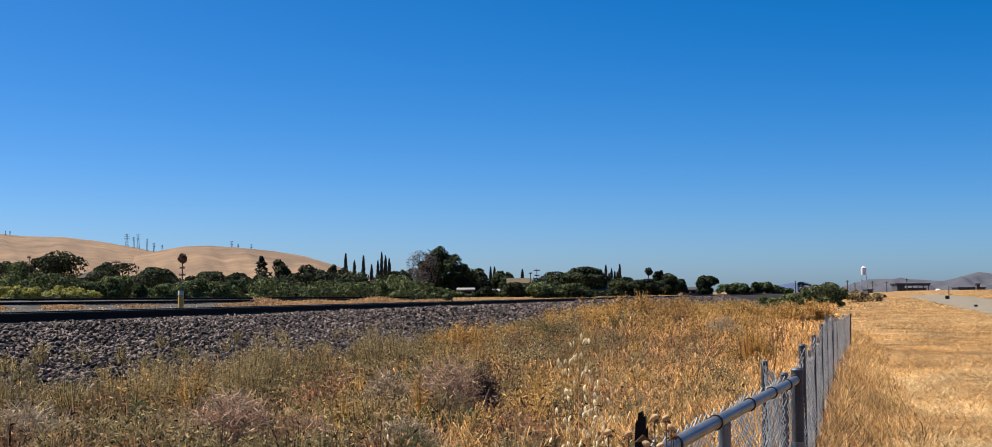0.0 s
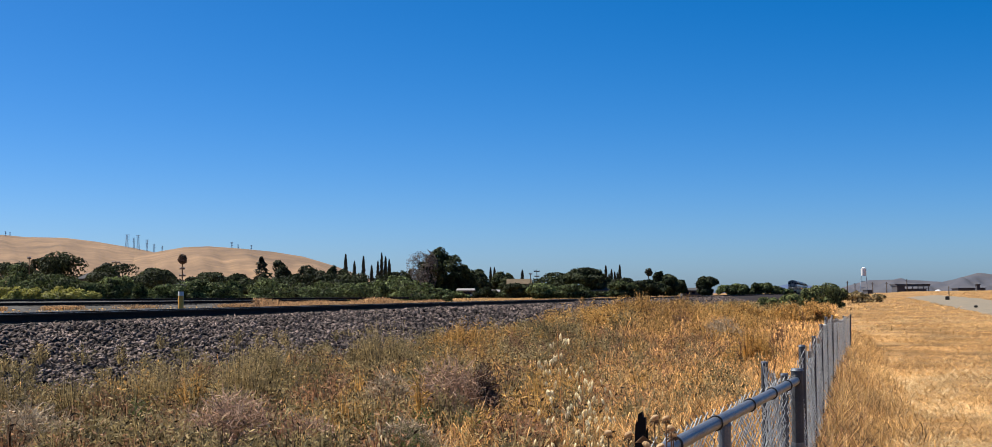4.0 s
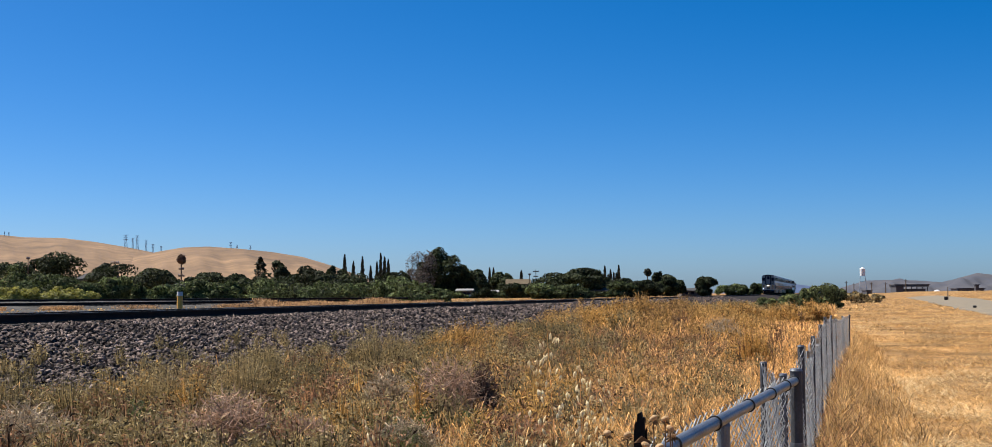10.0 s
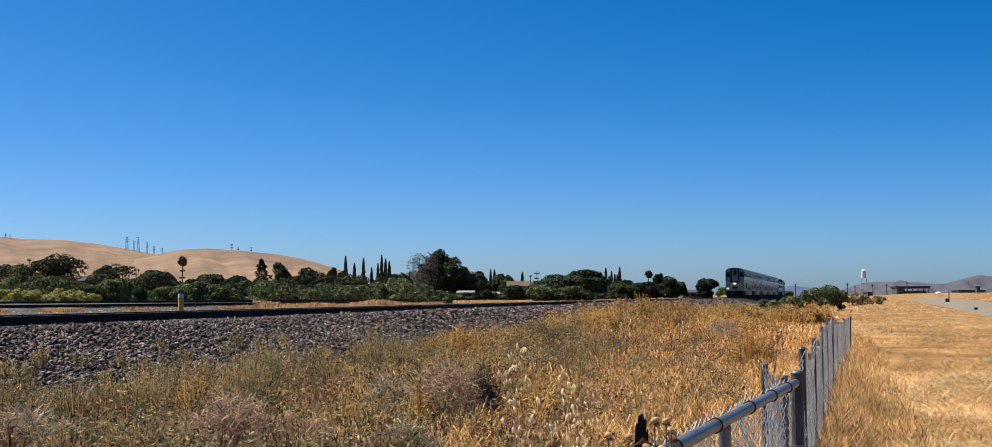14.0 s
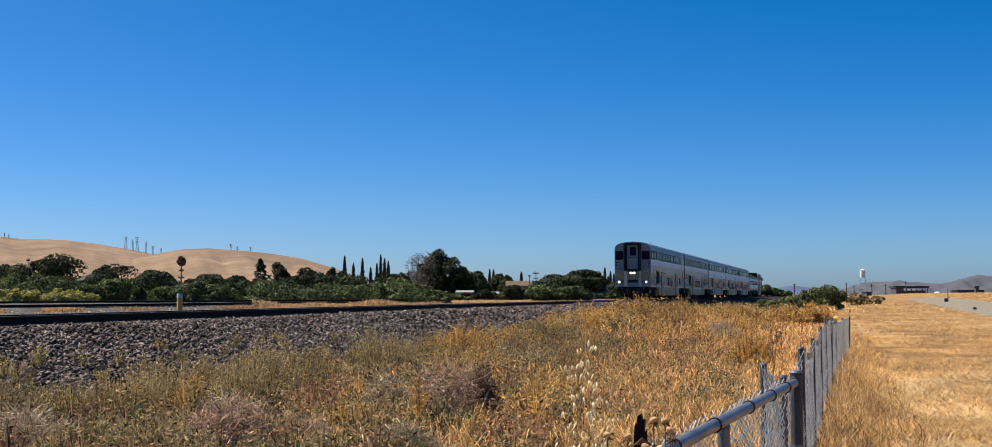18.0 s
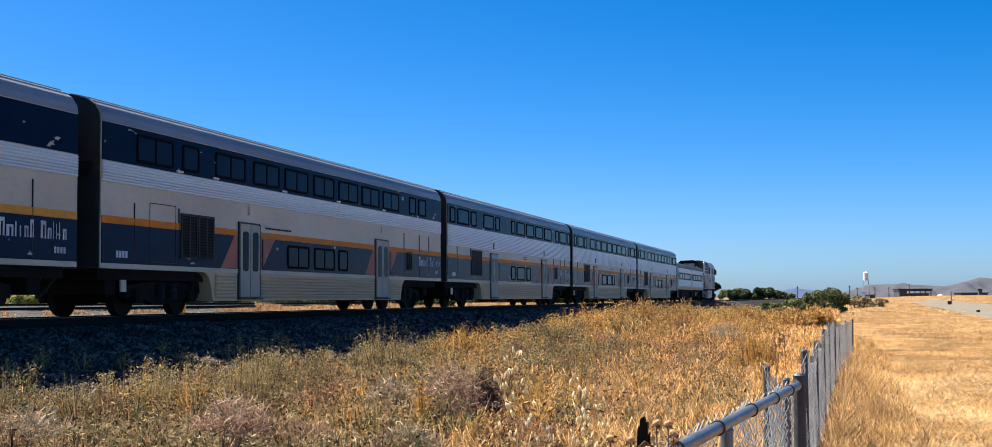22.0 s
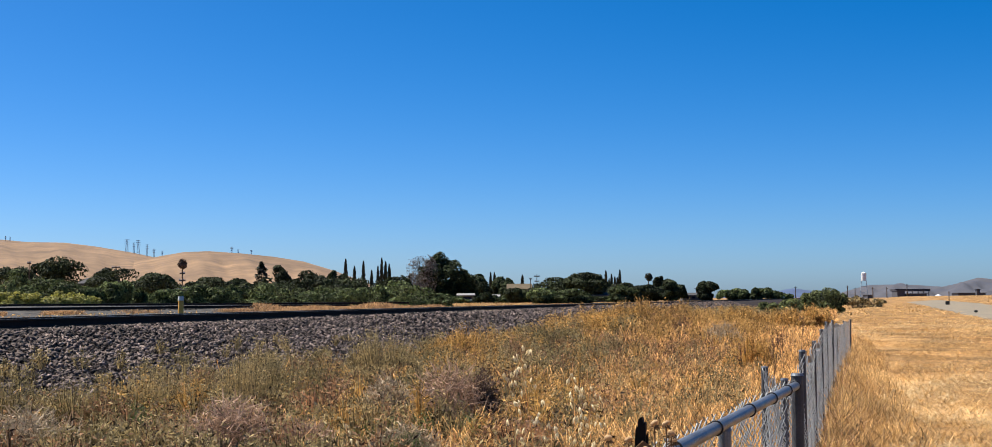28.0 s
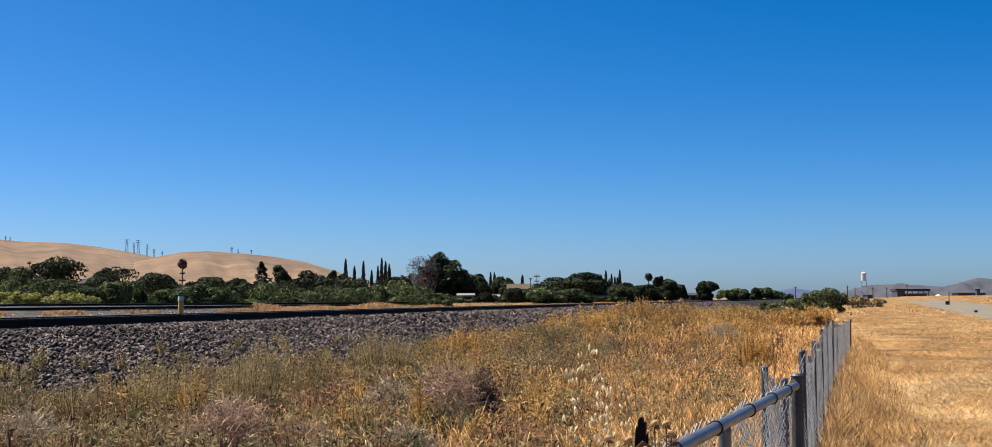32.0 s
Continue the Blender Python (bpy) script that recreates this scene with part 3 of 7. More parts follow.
def make_grass():
    edge = -0.35
    for y0, y1, n, h, w in ((12, 20, 26000, 0.34, 0.0068), (20, 34, 36000, 0.38, 0.0098), (34, 60, 44000, 0.40, 0.0155), (60, 130, 32000, 0.46, 0.036), (130, 300, 14000, 0.55, 0.09)):
        p = scatter(n, -11.0, edge, y0, y1, lambda x, y: np.clip(0.02 + np.clip((x + 11.0) / 9.6, 0, 2) ** 3.8 + 0.14 * bumps(x * 1.6, y * 0.8), 0.012, 1))
        blades("dry_grass", p, RNG.uniform(0.35, 1.25, len(p)) * h, RNG.uniform(0.5, 1.7, len(p)) * w, RNG.uniform(0.25, 0.97, len(p)), M["straw"],
               "tall dry golden grass between fence and track")
    for y0, y1, n, h, w in ((10, 24, 52000, 0.22, 0.0068), (24, 50, 60000, 0.22, 0.0082), (50, 120, 40000, 0.24, 0.017), (120, 320, 16000, 0.4, 0.07)):
        p = scatter(n, 0, 1, y0, y1)
        p[:, 0] = edge + p[:, 0] * (0.125 * p[:, 1] + 1.5)
        thick = 1.1 * patchy(p[:, 0], p[:, 1], 3.5, 2) + 0.9 * patchy(p[:, 0], p[:, 1], 0.7, 5) - 0.45
        off_road = np.abs(p[:, 0] - 12.6 - np.maximum(0, p[:, 1] - 60) * 0.022) > 3.4
        p = p[(RNG.uniform(0, 1, n) < np.clip(thick, 0.06, 1)) & off_road]
        p[:, 2] = ground_z(p[:, 0], p[:, 1])
        blades("mown_straw", p, RNG.uniform(0.3, 1.3, len(p)) * h, RNG.uniform(0.5, 1.6, len(p)) * w, 1 - 0.16 * RNG.uniform(0, 1, len(p)) ** 6 - 0.0012, M["straw_pale"],
               "mown pale straw lying on the open field")
    # pale straw left lying in loose heaps
    for y0, y1, n, w in ((9.5, 18, 15000, 0.0058), (18, 36, 16000, 0.0085), (36, 90, 12000, 0.016)):
        p = scatter(n, 0, 1, y0, y1)
        p[:, 0] = 0.5 + p[:, 0] * (0.125 * p[:, 1] + 0.6)
        heap = patchy(p[:, 0], p[:, 1], 1.1, 9) * patchy(p[:, 0], p[:, 1], 4.5, 3) * 2.6 - 0.5
        p = p[RNG.uniform(0, 1, n) < np.clip(heap, 0, 1)]
        p[:, 2] = ground_z(p[:, 0], p[:, 1]) + RNG.uniform(0, 0.05, len(p))
        blades("straw_heaps", p, RNG.uniform(0.1, 0.3, len(p)), RNG.uniform(0.6, 1.5, len(p)) * w, 1 - 0.1 * RNG.uniform(0, 1, len(p)) ** 3, M["straw_light"], "bleached straw lying in loose heaps on the mown field")
    # tall fringe along the fence
    for x1, n, h, what in ((0.20, 3000, 0.36, "weed_rust"), (0.9, 9000, 0.22, "straw_pale")):
        p = scatter(n, -0.35, x1, 8, 46)
        blades("fence_grass", p, RNG.uniform(0.3, 1.1, len(p)) * h, RNG.uniform(0.005, 0.013, len(p)), RNG.uniform(0.3, 0.97, len(p)), M[what], "dry golden grass growing along the fence")
    p = scatter(10000, 0, 1, 7.5, 46)
    off = RNG.uniform(0, 1, len(p)) ** 1.5 * 0.75
    p[:, 0] = np.interp(p[:, 1], (9.6, 33), (-0.25, 0.22)) + 0.03 + off
    blades("fence_grass", p, RNG.uniform(0.4, 1.0, len(p)) * np.interp(off, (0, 0.75), (0.60, 0.2)), RNG.uniform(0.003, 0.0065, len(p)), RNG.uniform(0.35, 0.98, len(p)), M["straw_pale"], "tall dry golden grass against the fence")
    p = scatter(9000, -3.6, -0.4, 11.5, 22)
    blades("pale_grass", p, RNG.uniform(0.4, 1.0, len(p)) * 0.42, RNG.uniform(0.004, 0.009, len(p)), RNG.uniform(0.3, 0.97, len(p)), M["straw_pale"], "pale dry grass with curled blades near the fence")
    # strips of dry grass between the tracks
    p = scatter(14000, -31, -23, 30, 170, lambda x, y: np.clip(1.6 * bumps(x * 0.5, y * 0.16, 1) + 0.1, 0, 1))
    blades("track_grass", p, RNG.uniform(0.05, 0.3, len(p)), RNG.uniform(0.015, 0.05, len(p)), RNG.uniform(0.3, 0.95, len(p)), M["orange_grass"], "orange dry grass between the two tracks")
    p = scatter(7500, -27.5, -22.8, 46, 78, lambda x, y: np.clip(np.exp(-((y - 61) / 8.5) ** 2), 0, 1))
    p[:, 2] = np.maximum(p[:, 2], 0.55)
    tall = np.exp(-((p[:, 1] - 61) / 11) ** 2)
    blades("tall_track_grass", p, RNG.uniform(0.3, 0.68, len(p)) * tall, RNG.uniform(0.012, 0.03, len(p)), RNG.uniform(0.4, 0.95, len(p)), M["orange_grass"], "tall orange dry grass beyond the main track")
    n = 14000
    px = RNG.uniform(405, 700, n)
    d = RNG.uniform(96, 118, n)
    xy = np.array([at_view(a, b) for a, b in zip(px, d)])
    p = np.concatenate([xy, ground_z(xy[:, 0], xy[:, 1])[:, None]], 1)
    blades("strip_grass", p, RNG.uniform(0.2, 0.8, n) * (0.7 + 0.3 * np.sin(px * 0.05) * np.sin(px * 0.017 + 1)), RNG.uniform(0.015, 0.035, n), RNG.uniform(0.3, 0.95, n), M["orange_grass"], "tall orange dry grass along the far side of the tracks")
    for px0, px1, n in ((62, 136, 2600), (0, 12, 500), (176, 262, 900), (335, 420, 2200)):
        px = px0 + (px1 - px0) * RNG.beta(2, 2, n)
        d = np.interp(px, (0, 400), (86, 108)) - RNG.uniform(2.4, 7, n)
        xy = np.array([at_view(a, b) for a, b in zip(px, d)])
        p = np.concatenate([xy, np.full((n, 1), 0.72)], 1)
        blades("bank_grass", p, RNG.uniform(0.05, 0.34, n), RNG.uniform(0.012, 0.03, n), RNG.uniform(0.3, 0.95, n), M["orange_grass"], "patch of orange dry grass beside the side track")
    # flat straw land beyond the tracks
    p = scatter(12000, -90, -38, 60, 330)
    blades("meadow_grass", p, RNG.uniform(0.04, 0.16, len(p)), RNG.uniform(0.05, 0.15, len(p)), RNG.uniform(0.4, 0.95, len(p)), M["straw_pale"], "dry meadow grass beyond the tracks")


def weed_mesh(centres, radius, height, stems, leaves, leaf, twig_w):
    """Bushy weeds as arrays: forked twigs with small leaves along them. One row of each input for each plant."""
    V, F, count = [], [], 0
    for c, r, h in zip(centres, radius, height):
        a = RNG.uniform(0, 2 * np.pi, stems)
        t = np.sqrt(RNG.uniform(0, 1, stems))
        tip = np.stack([np.cos(a) * t * r, np.sin(a) * t * r, h * (1 - 0.45 * t ** 2) * RNG.uniform(0.75, 1.1, stems)], -1)
        foot = tip * np.array([0.25, 0.25, 0])
        mid = (foot + tip) / 2 + np.stack([np.zeros(stems), np.zeros(stems), h * 0.08 * np.ones(stems)], -1)
        sd = np.stack([-np.sin(a + 0.7), np.cos(a + 0.7), np.zeros(stems)], -1) * twig_w / 2
        v = np.stack([foot - sd, foot + sd, mid + sd, mid - sd, tip], 1) + c
        i = count + np.arange(stems)[:, None] * 5
        V.append(v.reshape(-1, 3))
        F += [i + np.array([[0, 1, 2]]), i + np.array([[0, 2, 3]]), i + np.array([[3, 2, 4]])]
        count += stems * 5
        k = stems * leaves
        s = RNG.integers(0, stems, k)
        u = RNG.uniform(0.3, 1.02, k)[:, None]
        p = foot[s] * (1 - u) + tip[s] * u + RNG.normal(0, 0.045, (k, 3)) * (0.4 + r)
        d1 = RNG.normal(0, 1, (k, 3))
        d1 /= np.linalg.norm(d1, axis=1)[:, None]
        d2 = np.cross(d1, RNG.normal(0, 1, (k, 3)))
        d2 /= np.linalg.norm(d2, axis=1)[:, None]
        sz = leaf * RNG.uniform(0.5, 1.4, k)[:, None]
        v = np.stack([p - d1 * sz, p + d2 * sz * 0.3, p + d1 * sz, p - d2 * sz * 0.3], 1) + c
        i = count + np.arange(k)[:, None] * 4
        V.append(v.reshape(-1, 3))
        F += [i + np.array([[0, 1, 2]]), i + np.array([[0, 2, 3]])]
        count += k * 4
    return np.concatenate(V), np.concatenate(F)


def make_weeds():
    def bank(name, n, x0, x1, y0, y1, r, h, stems, leaves, leaf, mat, label, keep=None):
        p = scatter(n, x0, x1, y0, y1, keep)
        v, f = weed_mesh(p, RNG.uniform(0.6, 1.3, len(p)) * r, RNG.uniform(0.6, 1.2, len(p)) * h, stems, leaves, leaf, 0.012)
        tagged(from_arrays(name, v, f, mat), label, "weeds", kind="stuff")
    olive = "olive-brown bushy weeds at the foot of the bank"
    bank("bank_weeds", 325, -11.6, -5.0, 10.8, 34, 0.38, 0.46, 32, 9, 0.030, M["weed"], olive)
    bank("bank_weeds", 36, -13.0, -11.4, 13, 36, 0.22, 0.42, 14, 8, 0.034, M["weed"], olive)
    bank("bank_weeds", 200, -12.0, -6.0, 34, 70, 0.46, 0.55, 26, 6, 0.045, M["weed"], olive)
    bank("bank_weeds", 150, -12.4, -3.0, 70, 150, 0.6, 0.8, 22, 5, 0.085, M["weed"], olive)
    bank("field_weeds", 320, -9.5, -1.4, 10.6, 32, 0.34, 0.52, 30, 9, 0.027, M["weed"], "olive weeds among the dry grass")
    brown = "rusty brown dead weeds among the dry grass"
    bank("rusty_weeds", 245, -10.5, -2.4, 10.8, 34, 0.36, 0.5, 30, 7, 0.029, M["weed_rust"], brown)
    bank("rusty_weeds", 110, -11, -1.2, 34, 70, 0.45, 0.55, 26, 6, 0.04, M["weed_rust"], brown)
    gold = "golden flowering weeds in the dry grass"
    bank("golden_weeds", 85, -10.0, -1.8, 13, 32, 0.36, 0.6, 28, 8, 0.03, M["weed_gold"], gold)
    bank("golden_weeds", 190, -9.8, -2.0, 32, 58, 0.48, 0.80, 28, 7, 0.038, M["weed_gold"], gold, lambda x, y: np.clip(0.4 + np.exp(-((x + 6.3) / 2.6) ** 2 - ((y - 44) / 10) ** 2), 0, 1))
    bank("golden_weeds", 150, -10.5, -1.0, 58, 140, 0.6, 0.75, 22, 6, 0.075, M["weed_gold"], gold)
    bank("green_weeds", 22, -8.5, -3.2, 11.5, 16, 0.3, 0.35, 40, 9, 0.018, M["weed_green"], "low green weeds near the fence")


def dead_bush(x, y, r, h, mat, label):
    """A dry ball of thin tangled twigs."""
    n = 2600
    z0 = float(ground_z(x, y))
    a, e = RNG.uniform(0, 2 * np.pi, n), np.arcsin(RNG.uniform(-0.05, 1, n))
    d = np.stack([np.cos(a) * np.cos(e), np.sin(a) * np.cos(e), np.sin(e)], -1)
    foot = d * np.array([r, r, h]) * RNG.uniform(0.35, 0.97, (n, 1))
    turn = RNG.normal(0, 1, (n, 3)) + d * 0.6
    turn /= np.linalg.norm(turn, axis=1)[:, None]
    tip = foot + turn * r * RNG.uniform(0.15, 0.42, (n, 1))
    tip[:, 2] = np.abs(tip[:, 2])
    mid = (foot + tip) / 2 + RNG.normal(0, 0.05, (n, 3)) * r
    d = turn
    sd = np.cross(d, RNG.normal(0, 1, (n, 3)))
    sd = sd / np.linalg.norm(sd, axis=1)[:, None] * 0.005
    v = np.stack([foot - sd, foot + sd, mid + sd, mid - sd, tip], 1)
    i = np.arange(n)[:, None] * 5
    f = np.concatenate([i + np.array([[0, 1, 2]]), i + np.array([[0, 2, 3]]), i + np.array([[3, 2, 4]])])
    bush = empty("dead_bush", pose(x, y, z0))
    from_arrays("twig_ball", v, f, mat, bush)
    for k in range(6):
        s = k * 1.05 + r
        part("stem", tubed((0.02 * math.cos(s), 0.02 * math.sin(s), -0.03), (0.55 * r * math.cos(s), 0.55 * r * math.sin(s), h * (0.55 + 0.05 * (k % 3))), 0.009, 0.004, 5), mat, bush)
    tagged(bush, label, "dry bush", group="dead bushes in the field")


def crown(name, c, size, leaves, leaf, mat, parent, clumps=14, flat=0.0, gap=0.72):
    """A crown of leafy clumps with an uneven outline; the leaves of a clump lie on its outside."""
    clumps, leaves = int(clumps * 1.7), int(leaves * 2.4)
    cc = RNG.normal(0, 1, (clumps, 3))
    cc /= np.linalg.norm(cc, axis=1)[:, None]
    cc *= RNG.uniform(0.25, 0.85, (clumps, 1)) ** 0.7
    cr = RNG.uniform(0.2, 0.42, clumps)
    k = RNG.choice(clumps, leaves, p=cr ** 2 / np.sum(cr ** 2))
    d = RNG.normal(0, 1, (leaves, 3))
    d[:, 2] = np.where(d[:, 2] < -0.2, d[:, 2] * RNG.choice((-1, 1), leaves), d[:, 2])
    d /= np.linalg.norm(d, axis=1)[:, None]
    p = cc[k] + d * (cr[k] * RNG.uniform(gap, 1.12, leaves))[:, None]
    p = p / np.percentile(np.abs(p), 96, axis=0)
    far = np.linalg.norm(p, axis=1)
    lim = 1.14 + 0.12 * np.sin(k * 2.3)
    p = p * np.where(far > lim, lim / np.maximum(far, 0.01), 1)[:, None]
    p[:, 2] = np.maximum(p[:, 2], -1.0 + flat)
    p = p * np.array(size) + np.array(c)
    nrm = d + RNG.normal(0, 0.45, (leaves, 3))
    d1 = np.cross(nrm, RNG.normal(0, 1, (leaves, 3)))
    d1 /= np.linalg.norm(d1, axis=1)[:, None]
    d2 = np.cross(nrm, d1)
    d2 /= np.linalg.norm(d2, axis=1)[:, None]
    s = leaf * RNG.uniform(0.5, 1.4, leaves)[:, None]
    v = np.stack([p - d1 * s, p + d2 * s * 0.55, p + d1 * s, p - d2 * s * 0.55], 1)
    i = np.arange(leaves)[:, None] * 4
    return from_arrays(name, v, np.concatenate([i + np.array([[0, 1, 2]]), i + np.array([[0, 2, 3]])]), mat, parent)


def limbs(bm, h, r, spread, top, n=5):
    tube(bm, (0, 0, -0.3), (0, 0, h), r, r * 0.7, 7)
    for i in range(n):
        a = i * 2.4
        tube(bm, (0, 0, h * (0.75 + 0.06 * i)), (math.cos(a) * spread, math.sin(a) * spread, h + (top - h) * (0.45 + 0.1 * (i % 3))), r * 0.5, r * 0.15, 5)
    return bm


def tree(px, dist, wide, top, low, mat="leaf", label="dark green broadleaf tree", leaves=3000, name="tree", clumps=14):
    """A tree by its column, distance, width, top and foot of crown in the wide view."""
    x, y = at_view(px, dist)
    g = float(ground_z(x, y))
    z1, z0 = rise(px, top, dist), rise(px, low, dist)
    z0 = max(z0, g + 0.05)
    rx = wide / 2102 * dist / 2 * 1.08
    t = empty(name, pose(x, y, g))
    h = z1 - g
    bot = 0.02 if name == "shrub" else min(z0 - g, 0.12 * h)
    part("trunk", limbs(bmesh.new(), max(bot + 0.2 * (h - bot), 0.4), max(0.10, h * 0.022), rx * 0.5, h * 0.9), M["bark"], t)
    crown("crown", (0, 0, (h + bot) / 2 - 0.06 * h), (rx, rx, (h - bot) / 2 * 1.1), leaves, max(0.08, dist / 2102 * 2.2), M[mat], t, clumps)
    return tagged(t, label, "tree" if name == "tree" else "bush", group="trees beyond the tracks")


def cypress(px, dist, wide, top, low):
    x, y = at_view(px, dist)
    g = float(ground_z(x, y))
    h = rise(px, top, dist) - g
    r = wide / 2102 * dist / 2
    t = empty("cypress", pose(x, y, g))
    part("trunk", tubed((0, 0, -0.3), (0, 0, h * 0.6), 0.16, 0.05, 6), M["bark"], t)
    n = 900
    u = RNG.uniform(0.03, 1, n)
    rr = r * np.interp(u, (0, 0.15, 0.5, 0.85, 1), (0.6, 1, 0.9, 0.45, 0.05)) * RNG.uniform(0.4, 1.1, n)
    a = RNG.uniform(0, 6.28, n)
    p = np.stack([np.cos(a) * rr, np.sin(a) * rr, u * h], -1)
    s = np.full((n, 1), dist / 2102 * 1.6)
    d1 = np.stack([np.cos(a) * 0.3, np.sin(a) * 0.3, np.ones(n)], -1)
    d2 = np.stack([-np.sin(a), np.cos(a), np.zeros(n)], -1) + RNG.normal(0, 0.5, (n, 3))
    v = np.stack([p - d1 * s, p + d2 * s * 0.5, p + d1 * s * 1.3, p - d2 * s * 0.5], 1)
    i = np.arange(n)[:, None] * 4
    from_arrays("crown", v, np.concatenate([i + np.array([[0, 1, 2]]), i + np.array([[0, 2, 3]])]), M["needle"], t)
    tagged(t, "slim dark columnar cypress tree", "cypress", group="cypresses beyond the tracks")


def weed_thicket(px, dist, top, wide, mat, label):
    """A thicket of tall weeds by its column, distance, top and width in the wide view."""
    x, y = at_view(px, dist)
    w = wide / 2102 * dist / 2
    h = rise(px, top, dist) - float(ground_z(x, y))
    n = max(16, int(w * 52))
    p = scatter(n, x - w, x + w, y - w, y + w)
    near = 1.06 - 0.55 * ((p[:, 0] - x) / w) ** 2
    leaf = dist / 2102 * 2.1
    v, f = weed_mesh(p, RNG.uniform(0.2, 0.38, n), RNG.uniform(0.6, 1.12, n) * h * near, 28, 9, leaf, max(0.008, dist / 2102 * 0.9))
    tagged(from_arrays("weed_thicket", v, f, M[mat]), label, "weeds", kind="stuff")


make_grass()
make_weeds()
for wpx, wd, wtop, wwide, wmat in ((600, 25, 502, 90, "weed"), (415, 19, 547, 130, "weed"), (145, 16.5, 582, 130, "weed"), (255, 17.5, 572, 90, "weed"), (735, 30, 513, 110, "weed_gold"),
                                   (865, 34, 508, 90, "weed"), (500, 21, 562, 70, "weed"), (300, 17, 590, 50, "weed_gold"), (1000, 42, 471, 100, "weed_gold"), (945, 39, 488, 70, "weed_gold"),
                                   (1065, 46, 478, 90, "weed_gold"), (10, 15.5, 586, 50, "weed"), (560, 15, 632, 70, "weed_gold"), (905, 17.5, 612, 34, "weed_green"), (638, 12.4, 672, 30, "weed_green"),
                                   (1180, 26, 500, 60, "weed_gold"), (1286, 58, 479, 52, "weed_gold"), (1240, 56, 484, 80, "weed_gold"), (1170, 54, 486, 90, "weed_gold")):
    weed_thicket(wpx, wd, wtop, wwide, wmat, "green weeds in the dry grass" if wmat == "weed_green" else "tall bushy dry weeds between fence and track")


# ================= trees beyond the tracks =================
def make_trees():
    dark, mid = "dark green broadleaf tree", "leafy green broadleaf tree"
    for px, dist, wide, top, low in ((18, 260, 70, 423, 476), (66, 280, 60, 417, 470), (98, 250, 70, 408, 472), (205, 190, 110, 424, 478), (168, 230, 46, 431, 470),
                                     (262, 200, 42, 446, 480), (240, 240, 60, 432, 470), (330, 260, 60, 437, 474), (375, 250, 56, 441, 474), (442, 330, 32, 423, 462),
                                     (488, 330, 62, 427, 468), (535, 340, 34, 428, 466), (745, 380, 50, 433, 468), (792, 380, 36, 438, 470), (720, 360, 40, 430, 470)):
        tree(px, dist, wide, top, low, "leaf", dark)
    t = tree(700, 340, 58, 402, 470, "leaf", "large dark old tree with a wide uneven crown", 3600, clumps=12)
    for dx, dz, r, h in ((-5.2, 6.2, 3.2, 3.0), (4.6, 4.6, 3.4, 3.4), (-2.0, 8.6, 2.6, 2.2), (6.4, 2.6, 2.2, 2.4), (-4.4, 2.8, 3.2, 2.6)):
        crown("crown", (dx * 0.97, dx * 0.25, dz), (r, r, h), 1100, 0.34, M["leaf"], t, 9)
    for px, dist, wide, top, low in ((880, 330, 90, 437, 472), (925, 330, 62, 431, 470), (955, 380, 50, 446, 470), (990, 400, 50, 447, 470), (1020, 420, 44, 450, 470),
                                     (1052, 430, 36, 442, 468), (1068, 440, 28, 449, 468), (1118, 330, 30, 444, 470), (1040, 440, 18, 437, 466), (805, 370, 30, 446, 472), (816, 290, 34, 455, 476), (850, 300, 30, 458, 476), (770, 300, 26, 462, 476)):
        tree(px, dist, wide, top, low, "leaf", dark)
    for px, dist, wide, top, low in ((92, 150, 80, 441, 484), (30, 160, 70, 446, 484), (340, 150, 70, 455, 484), (300, 170, 50, 452, 482), (395, 170, 60, 450, 482),
                                     (430, 180, 50, 446, 482), (470, 170, 60, 452, 482), (520, 180, 60, 450, 480), (560, 180, 50, 456, 480), (590, 190, 50, 454, 478),
                                     (625, 190, 50, 443, 478), (640, 210, 44, 447, 478), (860, 240, 44, 455, 476), (905, 240, 60, 456, 476), (985, 300, 40, 452, 472), (138, 150, 52, 453, 484), (186, 170, 46, 442, 482), (20, 175, 60, 430, 482), (60, 185, 56, 436, 482), (166, 152, 44, 450, 484), (315, 150, 40, 450, 484), (270, 150, 50, 458, 484)):
        tree(px, dist, wide, top, low, "leaf_lit", mid, 1800)
    # back row in the dark leaf, whose colour holds its shade
    for k, px in enumerate(range(245, 650, 29)):
        tree(px + (k * 7) % 11, 225 + (k * 13) % 30, 40 + (k * 11) % 23, 437 + (k * 5) % 13, 480, "leaf", dark, 1300)
    for px, top in ((728, 440), (752, 446)):
        tree(px, 360, 40, top, 472, "leaf", dark, 1300)
    # the bare grey tree beside the large one
    x, y = at_view(664, 335)
    t = empty("bare_tree", pose(x, y, float(ground_z(x, y))))
    part("trunk", limbs(bmesh.new(), 3.0, 0.22, 2.2, 9.5, 9), M["twig"], t)
    crown("crown", (0, 0, 6.3), (4.2, 4.2, 5.4), 2200, 0.17, M["twig"], t, 12)
    tagged(t, "half-dead grey tree with thin twigs", "tree", group="trees beyond the tracks")
    # pointed conifer
    x, y = at_view(413, 320)
    g = float(ground_z(x, y))
    t = empty("conifer", pose(x, y, g))
    h = rise(413, 412, 320) - g
    part("trunk", tubed((0, 0, -0.3), (0, 0, h * 0.8), 0.2, 0.05, 6), M["bark"], t)
    n = 1500
    u = RNG.uniform(0.15, 1, n) ** 0.8
    rr = 2.4 * np.interp(u, (0, 0.3, 0.6, 0.85, 1), (1, 1, 0.75, 0.5, 0.04)) * (0.8 + 0.2 * np.sin(u * 40)) * RNG.uniform(0.3, 1.08, n)
